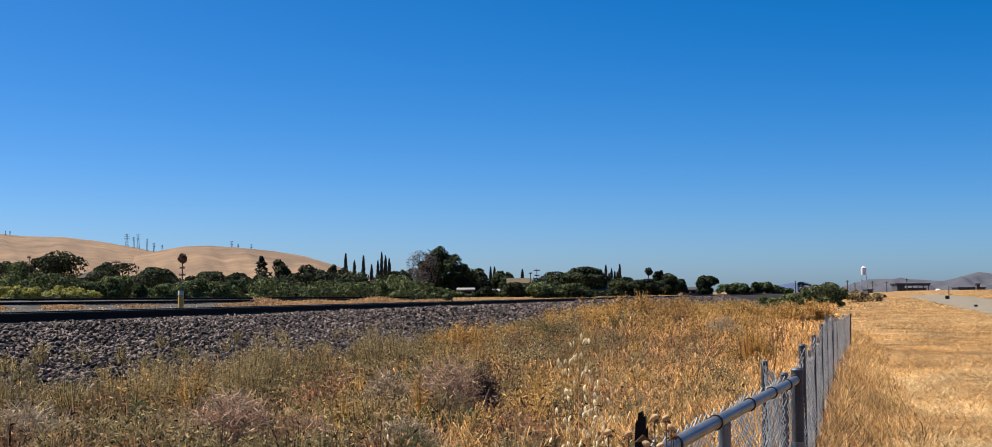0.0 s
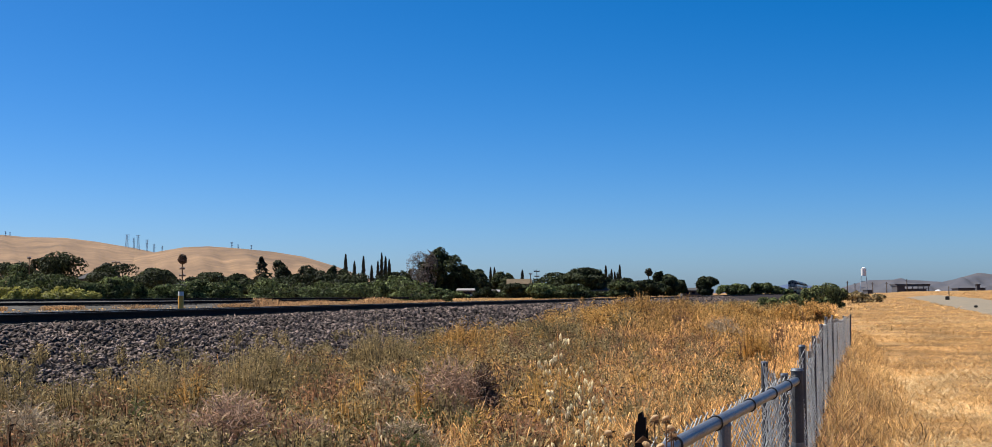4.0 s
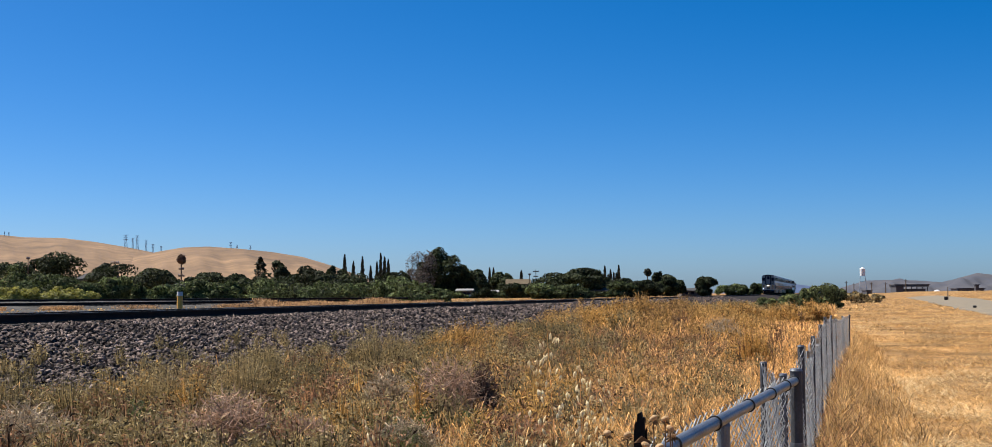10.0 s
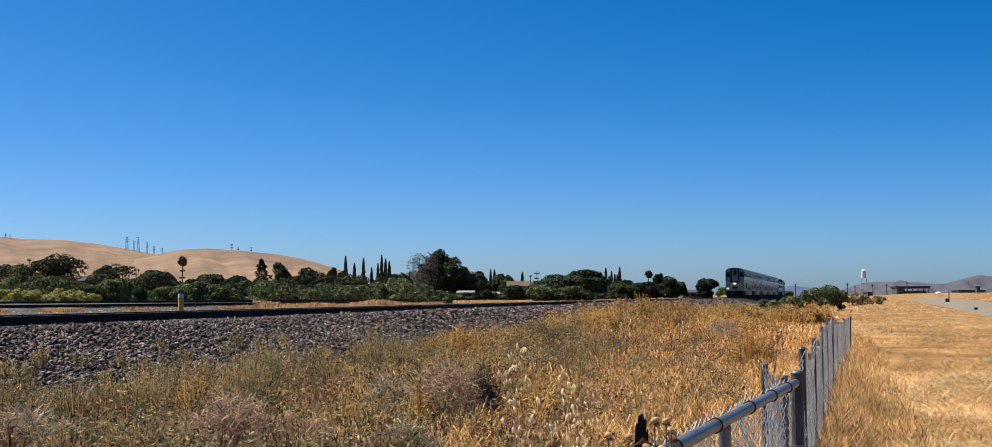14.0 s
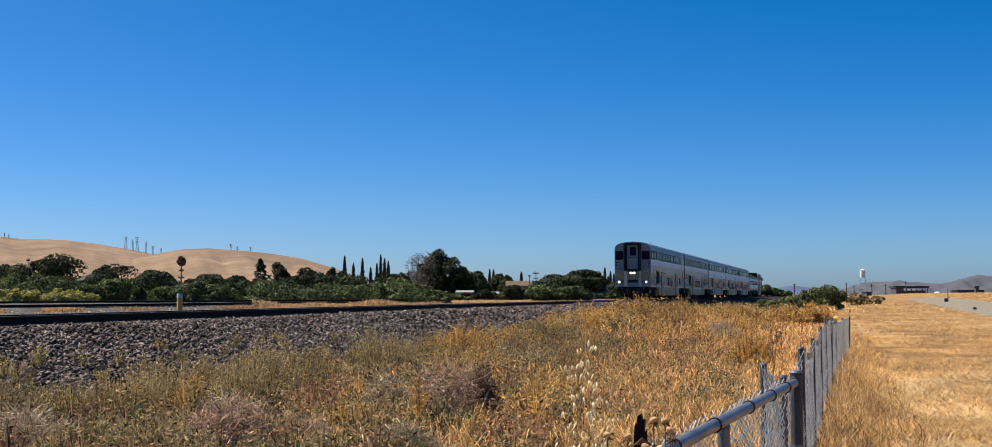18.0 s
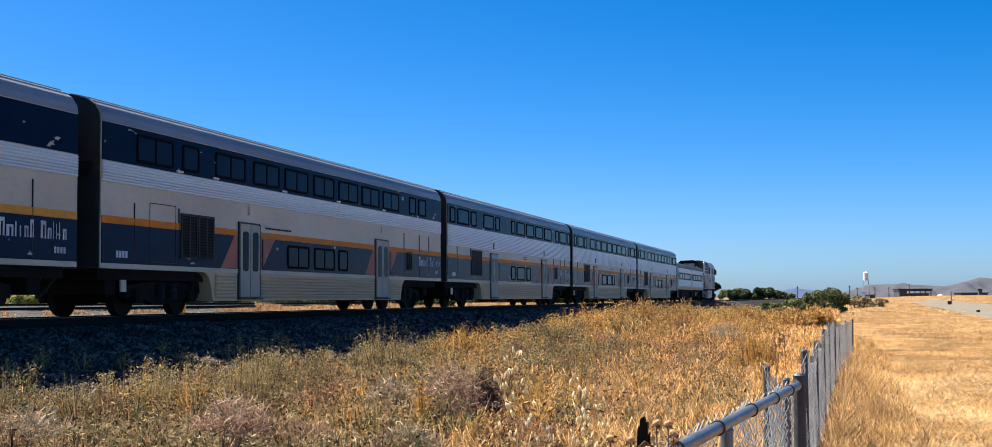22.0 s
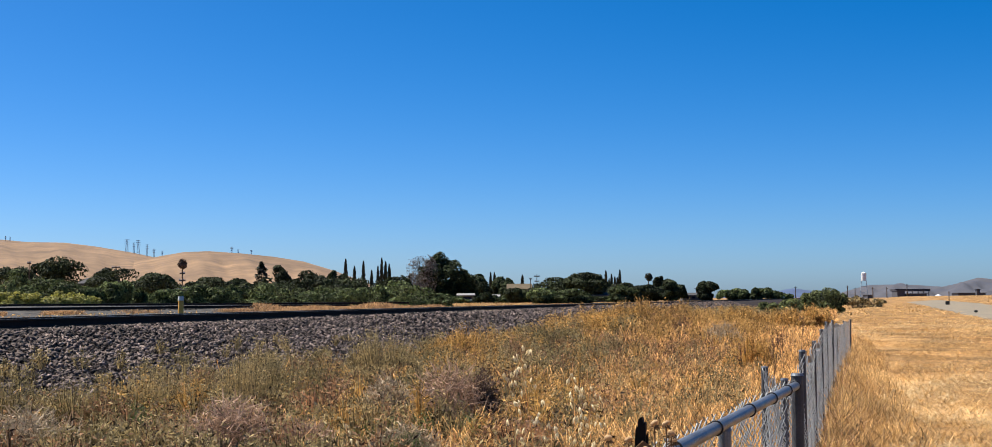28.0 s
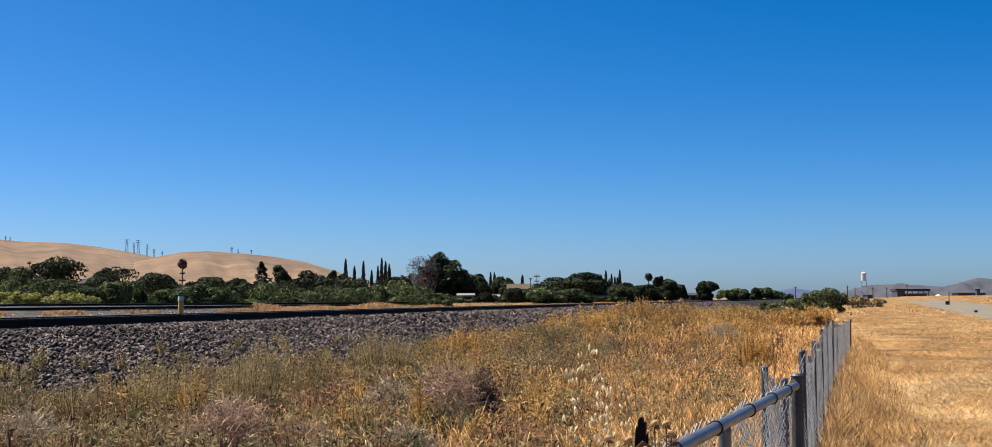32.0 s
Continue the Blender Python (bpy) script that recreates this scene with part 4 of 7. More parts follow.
    az = RNG.uniform(0, 6.28, n)
    p = np.stack([np.cos(az) * rr, np.sin(az) * rr, u * h], -1)
    d1 = np.stack([np.cos(az), np.sin(az), RNG.uniform(-0.5, 0.3, n)], -1)
    d2 = np.stack([-np.sin(az), np.cos(az), np.zeros(n)], -1) + RNG.normal(0, 0.5, (n, 3))
    v = np.stack([p - d1 * 0.3, p + d2 * 0.17, p + d1 * 0.36, p - d2 * 0.17], 1)
    i = np.arange(n)[:, None] * 4
    from_arrays("crown", v, np.concatenate([i + np.array([[0, 1, 2]]), i + np.array([[0, 2, 3]])]), M["needle"], t)
    tagged(t, "dark conifer with a pointed top", "tree", group="trees beyond the tracks")
    for px, wide, top in ((546, 9, 409), (560, 8, 420), (574, 8, 412), (587, 7, 427), (597, 7, 420), (603, 8, 407), (609, 8, 413), (615, 8, 417)):
        cypress(px, 400, wide, top, 474)
    for px, wide, top in ((775, 6, 430), (781, 6, 430), (825, 7, 434), (957, 6, 427), (962, 5, 440), (966, 5, 433), (971, 5, 437), (975, 5, 438), (979, 6, 426)):
        cypress(px, 480, wide, top, 470)
    # low scrub in front: yellow-green at the far side of the tracks, green further along
    for px in range(4, 146, 15):
        tree(px, 145.5, 22 + (px * 7) % 15, 461 + (px * 5) % 10, 485, "leaf_yellow", "low yellow-green shrub beyond the side track", 420, "shrub", 9)
    # front shrubs in the brighter leaf, sunlight put into its colour
    for px in [p for p in range(160, 700, 19) if (p * 7) % 5 > 1]:
        tree(px + (px * 3) % 9, 150 + (px * 5) % 23, 22 + (px * 13) % 47, 449 + (px * 7) % 21, 485, "leaf_lit", "low green shrub beyond the tracks", 700, "shrub", 9)
    for px in range(700, 1010, 30):
        tree(px, 300, 34, 463 + (px * 7) % 6, 475, "leaf_lit" if px % 4 else "leaf", "low green shrub beyond the tracks", 420, "shrub", 9)
    for px, top in ((1148, 458), (1166, 455), (1184, 453), (1202, 454), (1220, 458), (1236, 463)):
        tree(px, 400, 30, top, 472, "leaf_lit", "green scrub along the far track", 600, "shrub", 9)
    # scrub on the near side of the track, ahead
    for px, dist, wide, top, low in ((1282, 135, 30, 460, 480), (1298, 132, 52, 455, 480), (1318, 136, 34, 461, 480), (1252, 110, 34, 472, 488), (1228, 100, 30, 478, 492), (1206, 105, 26, 478, 490)):
        tree(px, dist, wide, top, low, "leaf_bush", "green bush beside the near side of the track", 900, "shrub", 10)
    for px, dist, wide, top, low in ((1345, 190, 40, 469, 482), (1375, 200, 36, 471, 482), (1352, 260, 12, 467, 473)):
        tree(px, dist, wide, top, low, "weed", "brown dry scrub on the open field", 420, "shrub", 8)
    # fan palms
    for px, dist, top in ((1024, 470, 432), (167, 230, 427)):
        x, y = at_view(px, dist)
        g = float(ground_z(x, y))
        h = rise(px, top, dist) - g
        t = empty("palm_tree", pose(x, y, g))
        part("trunk", tubed((0, 0, -0.3), (0.1, 0, h - 0.9), 0.2, 0.14, 7), M["bark"], t)
        crown("crown", (0.1, 0, h - 1.0), (1.2, 1.2, 1.25), 700, 0.26, M["needle"], t, 26)
        tagged(t, "tall fan palm with a round dark crown", "palm tree")


# ================= hills and far land =================
def make_hills():
    def range_of(name, px0, px1, r0, r1, ridge, mat, label, gully, rows=26, cols=150):
        az = np.linspace(px0, px1, cols)
        rr = np.linspace(r0, r1, rows)
        P, R = np.meshgrid(az, rr)
        lat = (P - 784) / 2102
        a = radians(14.44)
        X, Y = R * (lat * math.cos(a) - math.sin(a)), R * (math.cos(a) + lat * math.sin(a))
        u = (R - r0) / (r1 - r0)
        top = EYE + (471.1 - (P - 784) * 0.0057 - np.interp(P, *ridge)) / 2102 * r1
        rise_u = np.clip(u, 0, 1) ** 0.8
        wave = np.sin(P * 0.045 + 3 * u + np.sin(P * 0.017) * 2) + 0.6 * np.sin(P * 0.11 - 5 * u) + 0.35 * np.sin(P * 0.23 + 9 * u)
        Z = top * rise_u + gully * wave * rise_u * (1 - u) * 2.2
        Z = np.where(u == 0, -2, Z)
        n = cols
        i = (np.arange(rows - 1)[:, None] * n + np.arange(n - 1)[None]).ravel()
        ob = from_arrays(name, np.stack([X, Y, Z], -1), np.stack([i, i + 1, i + n + 1, i + n], 1), mat, smooth=True)
        tagged(ob, label, "hill", kind="structure")
    tan = "bare rounded hills of dry tan grass"
    range_of("hill", -500, 620, 1700, 3300, ((-500, -200, 0, 40, 100, 150, 210, 262, 330, 620), (372, 380, 377, 381, 382, 388, 398, 409, 425, 475)), M["hill"], tan, 4)
    range_of("hill", 150, 700, 1500, 2700, ((150, 215, 255, 290, 330, 380, 430, 480, 530, 600, 700), (430, 411, 403, 397, 395.5, 399, 404, 412, 427, 453, 474)), M["hill"], tan, 3)
    # no air between: haze on these ranges is only their painted colour
    range_of("far_haze_hill", 1300, 2000, 3300, 4300, ((1300, 1345, 1370, 1410, 1450, 1490, 1520, 1545, 1570, 1650, 1800, 2000), (469, 456, 449, 448, 449, 452, 444, 437, 440, 448, 440, 462)), M["far_haze_hill"], "far hills with haze put into their grey-mauve colour", 14)
    range_of("far_haze_hill", 1080, 1420, 4200, 4800, ((1080, 1150, 1215, 1240, 1252, 1275, 1310, 1420), (470, 467, 462, 456, 454, 457, 463, 469)), M["haze_blue_hill"], "far hill with haze put into its blue colour", 6)


def pylon(px, base, top, dist, wide):
    x, y = at_view(px, dist)
    z0, z1 = rise(px, base + 6, dist), rise(px, top, dist)
    h = z1 - z0
    w = wide / 2102 * dist / 2
    t = empty("pylon", pose(x, y, z0, 0, 0, 25))
    bm = bmesh.new()
    for sx in (-1, 1):
        for sy in (-1, 1):
            tube(bm, (sx * w * 0.8, sy * w * 0.8, 0), (sx * w * 0.2, sy * w * 0.2, h), 0.3, 0.24, 4)
    for k in range(5):
        z, zz = h * k / 5, h * (k + 1) / 5
        a, b = w * (0.8 - 0.12 * k), w * (0.8 - 0.12 * (k + 1))
        for s in (-1, 1):
            tube(bm, (-a, s * a, z), (b, s * b, zz), 0.2, sides=4)
            tube(bm, (a, s * a, z), (-b, s * b, zz), 0.2, sides=4)
    part("tower", bm, M["steel_far"], t)
    for k in (0.72, 0.85, 0.98):
        part("crossarm", boxed(-w * 1.1, w * 1.1, -0.4, 0.4, h * k - 0.4, h * k + 0.4), M["steel_far"], t)
    tagged(t, "lattice steel power pylon on the hill ridge", "pylon", group="pylons on the hills")


def utility_pole(px, dist, top, arms, name="utility_pole", thick=0.16):
    x, y = at_view(px, dist)
    g = float(ground_z(x, y))
    h = rise(px, top, dist) - g
    t = empty(name, pose(x, y, g, 0, 0, 10))
    part("pole", tubed((0, 0, -0.4), (0, 0, h), thick * 1.2, thick * 0.8, 8), M["wood_pole"], t)
    for z, w in arms:
        part("crossarm", boxed(-w, w, -0.08, 0.08, h - z - 0.1, h - z + 0.1), M["wood_pole"], t)
        for s in (-0.9, -0.45, 0.45, 0.9):
            part("insulator", tubed((s * w, 0, h - z + 0.1), (s * w, 0, h - z + 0.32), 0.06, 0.04, 6), M["steel_far"], t)
    return tagged(t, "weathered wooden utility pole with crossarms", "utility pole", group="utility poles")


def house(px, dist, wide, ridge, eave, roof, label, turn=0.0, deep=9.0):
    x, y = at_view(px, dist)
    g = float(ground_z(x, y))
    h, e = rise(px, ridge, dist) - g, rise(px, eave, dist) - g
    e = max(e, 1.4)
    w = wide / 2102 * dist / 2
    t = empty("house", pose(x, y, g, 0, 0, 14 + turn))
    part("wall", boxed(-w, w, -deep / 2, deep / 2, -0.3, e), M["wall_house"], t)
    part("roof", prism(bmesh.new(), [(-deep / 2 - 0.5, e), (0, h), (deep / 2 + 0.5, e), (deep / 2 + 0.5, e - 0.2), (-deep / 2 - 0.5, e - 0.2)], "x", -w - 0.5, w + 0.5), M[roof], t, "shingled pitched roof")
    for k in (-0.55, 0.0, 0.55):
        win = part("window", boxed(k * w - 0.55, k * w + 0.55, -deep / 2 - 0.04, -deep / 2 + 0.02, e * 0.35, e * 0.8), M["roof_grey"], t)
        part("pane", boxed(k * w - 0.45, k * w + 0.45, -deep / 2 - 0.05, -deep / 2 - 0.035, e * 0.4, e * 0.75), M["window"], win)
    return tagged(t, label, "house", group="houses beyond the tracks")


def make_far():
    for px, top, base, w in ((200, 377, 397, 7), (211, 382, 398, 4), (218, 378, 399, 6), (232, 385, 402, 4), (243, 392, 404, 4), (256, 395, 405, 3)):
        pylon(px, base, top, 3250, w)
    for px, top, base, w in ((366, 389, 400, 4), (376, 393, 401, 3), (397, 394, 404, 3)):
        pylon(px, base, top, 2690, w)
    for px, top, base, w in ((8, 372, 378, 2), (15, 373, 378, 2)):
        pylon(px, base, top, 3250, w)
    utility_pole(288, 210, 418, ((1.3, 0.42), (2.4, 0.5), (3.6, 0.42)), thick=0.11)
    x, y = at_view(288, 210)
    t = empty("nest_ball", pose(x, y, rise(288, 417.5, 209)))
    crown("twigs", (0, 0, 0.15), (0.62, 0.62, 0.7), 900, 0.13, M["tumble_dark"], t, 34)
    tagged(t, "dark round nest on top of the utility pole", "nest")
    utility_pole(183, 230, 419, ((0.3, 0.75),), thick=0.09)
    utility_pole(46, 220, 412, ((0.3, 0.3),), thick=0.08)
    utility_pole(838, 330, 438, ((0.2, 0.4),), thick=0.1)
    utility_pole(848, 330, 432, ((0.5, 0.7), (1.7, 0.6)), thick=0.09)
    for px, d, top in ((1338, 800, 450), (1350, 900, 453), (1378, 900, 452), (1400, 850, 452), (1432, 900, 447), (1100, 600, 452), (1256, 900, 451)):
        utility_pole(px, d, top, ((0.8, 1.0),), thick=0.3)
    house(160, 200, 34, 438, 447, "roof_grey", "low house with a grey shingled roof among trees")
    house(292, 170, 24, 454, 461, "roof_grey", "small house with a grey pitched roof among trees", 60, 5)
    house(820, 350, 34, 447, 455, "roof_tan", "house with a tan pitched roof among trees")
    house(957, 330, 44, 460, 465, "roof_grey", "low grey house behind the tracks")
    house(736, 330, 22, 462, 465, "shed_roof", "long low shed with a pale roof")
    house(776, 340, 22, 464, 467, "shed_roof", "long low shed with a pale roof")
    house(1092, 450, 34, 461, 465, "roof_grey", "low grey building beyond the tracks")
    # white water tank by the big tree
    x, y = at_view(663, 250)
    t = tagged(empty("water_tank", pose(x, y, float(ground_z(x, y)))), "small white water tank on the ground", "tank")
    part("shell", tubed((0, 0, -0.1), (0, 0, 1.5), 0.55, 0.55, 14), M["tank_white"], t)
    # parked car
    x, y = at_view(757, 300)
    t = tagged(empty("car", pose(x, y, float(ground_z(x, y)), 0, 0, 100)), "parked silver car by the sheds", "car")
    part("body", prism(bmesh.new(), [(-2.1, 0.35), (2.1, 0.35), (2.1, 0.8), (1.2, 0.95), (0.7, 1.45), (-1.0, 1.45), (-1.6, 0.95), (-2.1, 0.9)], "x", -0.85, 0.85), M["silver"], t)
    for sx in (-0.8, 0.8):
        for sy in (-1.3, 1.3):
            part("wheel", tubed((sx - 0.1, sy, 0.33), (sx + 0.1, sy, 0.33), 0.33, 0.33, 12), M["black"], t)
    # water tower
    x, y = at_view(1364, 1500)
    z1, zt, z0 = rise(1364, 428, 1500), rise(1364, 442, 1500), 0.0
    t = tagged(empty("water_tower", pose(x, y, 0)), "white water tower on tall steel legs", "water tower")
    part("tank", tubed((0, 0, zt), (0, 0, z1 - 1.6), 3.0, 3.0, 20), M["tank_white"], t)
    part("cap", tubed((0, 0, z1 - 1.6), (0, 0, z1), 3.1, 0.4, 20), M["tank_white"], t)
    for sx in (-1, 1):
        for sy in (-1, 1):
            part("leg", tubed((sx * 4.4, sy * 4.4, z0), (sx * 2.6, sy * 2.6, zt), 0.3, 0.3, 6), M["steel_far"], t)
    for zz in (0.33, 0.68):
        w = 4.4 - 1.8 * zz
        br = bmesh.new()
        for a, b in (((-w, -w), (w, -w)), ((w, -w), (w, w)), ((w, w), (-w, w)), ((-w, w), (-w, -w))):
            tube(br, (*a, zt * zz), (*b, zt * zz), 0.25, sides=5)
        part("brace", br, M["steel_far"], t)
    # long conveyor shed, low buildings, dome
    def shed(name, px0, px1, top, base, dist, mat, label, deep=14, raised=False):
        x0, y0 = at_view(px0, dist)
        x1, y1 = at_view(px1, dist)
        z0, z1 = -0.5, rise(px0, top, dist)
        t = tagged(empty(name, pose((x0 + x1) / 2, (y0 + y1) / 2, 0, 0, 0, 14.4)), label, "building", group="works on the horizon")
        w = (px1 - px0) / 2102 * dist / 2
        part("hall", boxed(-w, w, -deep / 2, deep / 2, rise(px0, base, dist) if raised else z0, z1, 0.15), M[mat], t)
        part("roof", boxed(-w - 0.6, w + 0.6, -deep / 2 - 0.6, deep / 2 + 0.6, z1, z1 + 0.35), M["shed_hazed"], t)
        return t
    t = shed("conveyor_shed", 1410, 1464, 456, 459, 1000, "shed_hazed", "long dark raised shed on posts", raised=True)
    for px in range(-12, 13, 4):
        part("post", tubed((px, -6, 0), (px, -6, 5.5), 0.35, 0.35, 6), M["shed_hazed"], t)
    shed("low_building", 1412, 1424, 458, 466, 980, "shed_hazed", "small dark building of the works")
    shed("low_building", 1430, 1458, 463, 467, 980, "shed_hazed", "small dark building of the works")
    shed("low_building", 1508, 1550, 462, 466, 900, "shed_hazed", "low dark building on the horizon")
    shed("low_building", 1541, 1546, 456, 464, 880, "shed_hazed", "narrow dark tower building on the horizon", 3)
    shed("low_building", 1366, 1374, 465, 467, 1000, "shed_hazed", "small dark building on the horizon")
    x, y = at_view(1481, 1300)
    t = tagged(empty("storage_dome", pose(x, y, 0)), "white storage dome on the horizon", "dome")
    bm = bmesh.new()
    bmesh.ops.create_uvsphere(bm, u_segments=20, v_segments=10, radius=3.3)
    bmesh.ops.scale(bm, vec=(1, 1, 0.9), verts=bm.verts[:])
    bmesh.ops.translate(bm, vec=(0, 0, 0.8), verts=bm.verts[:])
    part("shell", bm, M["tank_white"], t)
    # black marker posts by the road
    x, y = at_view(1498, 190)
    t = tagged(empty("marker_post", pose(x, y, float(ground_z(x, y)))), "dark post with a black box beside the road", "post")
    part("post", tubed((0, 0, -0.2), (0, 0, 2.0), 0.07, 0.06, 8), M["wood_pole"], t)
    part("box", boxed(-0.5, -0.06, -0.2, 0.2, 0.0, 0.6, 0.04), M["black"], t)
    x, y = at_view(1540, 120)
    t = tagged(empty("rubber_block", pose(x, y, float(ground_z(x, y)) + 0.1)), "small black block lying on the gravel road", "block")
    part("block", boxed(-0.16, 0.16, -0.13, 0.13, 0, 0.2, 0.04), M["black"], t)


def make_yellow_post():
    x, y = at_view(286, 45)
    g = 0.7
    t = tagged(empty("marker_post", pose(x, y, g)), "yellow round marker post with a white cap", "post")
    h = 1.66 - g
    part("post", tubed((0, 0, -0.4), (0, 0, h - 0.06), 0.095, 0.095, 14), M["yellow_post"], t)
    part("cap", tubed((0, 0, h - 0.07), (0, 0, h + 0.07), 0.101, 0.094, 14), M["white_cap"], t, "white rounded cap")


make_hills()
make_trees()
make_far()
make_yellow_post()

brown, grey = "brown dry tumbleweed in the field", "grey dry tumbleweed in the field"
for bpx, bd, br, bh, bmat, blabel in ((364, 13.4, 0.52, 0.66, "tumble", brown), (40, 13.2, 0.62, 0.50, "tumble_grey", "pale straw-coloured tangle of dry stalks"), (640, 12.6, 0.42, 0.40, "tumble_grey", grey),
                                      (708, 16.8, 0.58, 0.74, "tumble", brown), (764, 16.9, 0.22, 0.72, "tumble_dark", "dark brown dead bush in the field"),
                                      (480, 13.6, 0.38, 0.40, "tumble", brown), (612, 17.0, 0.36, 0.60, "tumble_grey", grey), 
                                      (1140, 36.0, 0.6, 0.75, "tumble_grey", grey)):
    dead_bush(*at_view(bpx, bd), br, bh, M[bmat], blabel)


# ================= fence =================


def chain_link(name, a, b, tops, parent, bottom=0.04, pitch=0.057, wire=0.0016):
    """Woven wire between two points in plan; tops: height of the upper edge along it, from a to b."""
    a, b = Vector((*a, 0)), Vector((*b, 0))
    length = (b - a).length
    along = (b - a).normalized()
    nrm = Vector((-along.y, along.x, 0))
    n = max(2, int(length / pitch))
    V, F, count = [], [], 0
    for k in range(n):
        u = (k + 0.5) / n
        top = float(np.interp(u, np.linspace(0, 1, len(tops)), tops))
        rows = int((top - bottom) / pitch)
        z = top - np.arange(rows + 1) * pitch + 0.02
        sgn = np.where((np.arange(rows + 1) + k) % 2 == 0, 1, -1)
        off = sgn * pitch * 0.52
        wob = 0.012 * np.sin(z * 9 + k * 0.4)
        out = np.roll(sgn, 1) * 0.009 + wob
        c = np.array(a)[None] + np.array(along)[None] * (u * length + off)[:, None] + np.array(nrm)[None] * out[:, None]
        c[:, 2] = z
        m = len(z)
        r = wire
        tri = np.array([(r, 0), (-r * 0.5, r * 0.87), (-r * 0.5, -r * 0.87)])
        v = c[:, None] + tri[None, :, 0:1] * np.array(along) + tri[None, :, 1:2] * np.array(nrm)
        V.append(v.reshape(-1, 3))
        i = count + np.arange(m - 1)[:, None] * 3
        for j in range(3):
            jj = (j + 1) % 3
            F.append(i + np.array([[j, jj, 3 + jj, 3 + j]]))
        count += m * 3
    ob = from_arrays(name, np.concatenate(V), np.concatenate(F), M["wire"], parent)
    return ob


def loop_of_wire(p, big=0.0237, small=0.0032):
    """A tie wire wound once round the rail at p."""
    bm = bmesh.new()
    rings = []
    for i in range(16):
        a = i * math.pi / 8
        rings.append([bm.verts.new((p.x + (big + small * math.cos(b)) * math.cos(a), p.y + 0.008 * math.sin(a / 2) + small * math.sin(b), p.z + (big + small * math.cos(b)) * math.sin(a))) for b in (0, 1.2566, 2.5133, 3.7699, 5.0265)])
    for i in range(16):
        q, r = rings[i], rings[(i + 1) % 16]
        for k in range(5):
            bm.faces.new((q[k], q[(k + 1) % 5], r[(k + 1) % 5], r[k]))
    bmesh.ops.recalc_face_normals(bm, faces=bm.faces[:])
    return bm


def make_fence():
    fence = tagged(empty("chain_link_fence", pose(0, 0, 0)), "galvanised chain-link fence with steel posts", "fence")

    def post(x, y, top, r=0.03, lean=(0, 0), name="post"):
        g = float(ground_z(x, y))
        # posts further off take the zinc with shade painted in
        p = part(name, tubed((x, y, g - 0.3), (x + lean[0], y + lean[1], top), r, r, 14), M["zinc" if y < 6 else "shaded_zinc"], fence)
        part("post_cap", tubed((x + lean[0], y + lean[1], top), (x + lean[0], y + lean[1], top + 0.012), r * 1.1, r * 0.9, 14), M["zinc"], p)
        return p
    # stretch with a top rail, beside the camera
    corner, near = Vector((*at_view(1256, 6.5), 1.155)), Vector((-0.83, -0.6, 1.155))
    line = corner - near
    post(corner.x, corner.y, 1.2, 0.03)
    m = near + line * 0.715
    post(m.x, m.y, 1.13, 0.022, name="line_post")
    post(near.x, near.y, 1.2)
    rail = part("top_rail", tubed(near, corner, 0.021, 0.021, 18), M["zinc"], fence, "round galvanised top rail")
    for u in (0.99, 0.945, 0.875, 0.79, 0.69, 0.6, 0.5):
        p = near + line * u
        bm = loop_of_wire(p)
        part("tie_wire", bm, M["tie"], rail)
    chain_link("mesh_panel", (near.x - 0.035, near.y), (corner.x - 0.035, corner.y), (1.165, 1.165), fence, wire=0.0030)
    part("band", tubed((corner.x, corner.y, 0.83), (corner.x, corner.y, 0.855), 0.035, 0.035, 14), M["zinc"], fence)
    part("tension_bar", boxed(corner.x - 0.055, corner.x - 0.045, corner.y - 0.12, corner.y - 0.1, 0.1, 1.13), M["zinc"], fence)
    # loose end panel beside the corner
    b, c = at_view(1236, 7.6), at_view(1205, 9.3)
    post(*b, 1.11, 0.022)
    post(*c, 1.09, 0.024)
    chain_link("mesh_panel", c, b, (1.075, 1.05, 1.04, 1.03), fence, wire=0.0036)
    # the long stretch without a rail
    spots = [(*at_view(px, d), top) for px, d, top in ((1266, 9.4, 1.20), (1283, 12.3, 1.17), (1295, 15.2, 1.205), (1304, 18.1, 1.24), (1312, 21.0, 1.21), (1320, 24.0, 1.10), (1333, 29.0, 1.06), (1340, 32.0, 1.04))]
    last = (*b, 1.06)
    for k, (x, y, top) in enumerate(spots):
        post(x, y, top, 0.024 if k < 1 else 0.019, (0.03 * math.sin(y), 0.0))
        d = 0.6 if k > 2 else 1.0
        chain_link("mesh_panel", (last[0], last[1]), (x, y), (last[2] - 0.01, (last[2] + top) / 2 - 0.08 * d, (last[2] + top) / 2 - 0.12 * d, top - 0.01), fence, wire=0.0030 if k < 3 else 0.0022)
        last = (x, y, top)


make_fence()


# ================= tall stalks beside the fence =================
def spikelet_mesh():
    """A pale hanging husk: two slim pointed scales, slightly open."""
    bm = bmesh.new()
    for s in (-1, 1):
        ringv = []
        top = bm.verts.new((0, 0, 0))
        tip = bm.verts.new((s * 0.004, 0, -0.027))
        for k in range(5):
            a = 2 * math.pi * k / 5
            ringv.append(bm.verts.new((s * 0.0034 + 0.0036 * math.cos(a), 0.0034 * math.sin(a), -0.011)))
        for k in range(5):
            bm.faces.new((top, ringv[k], ringv[(k + 1) % 5]))
            bm.faces.new((tip, ringv[(k + 1) % 5], ringv[k]))
    me = bpy.data.meshes.new("spikelet")
    bm.to_mesh(me)
    bm.free()
    me.materials.append(M["oat"])
    return me


SPIKELET = spikelet_mesh()


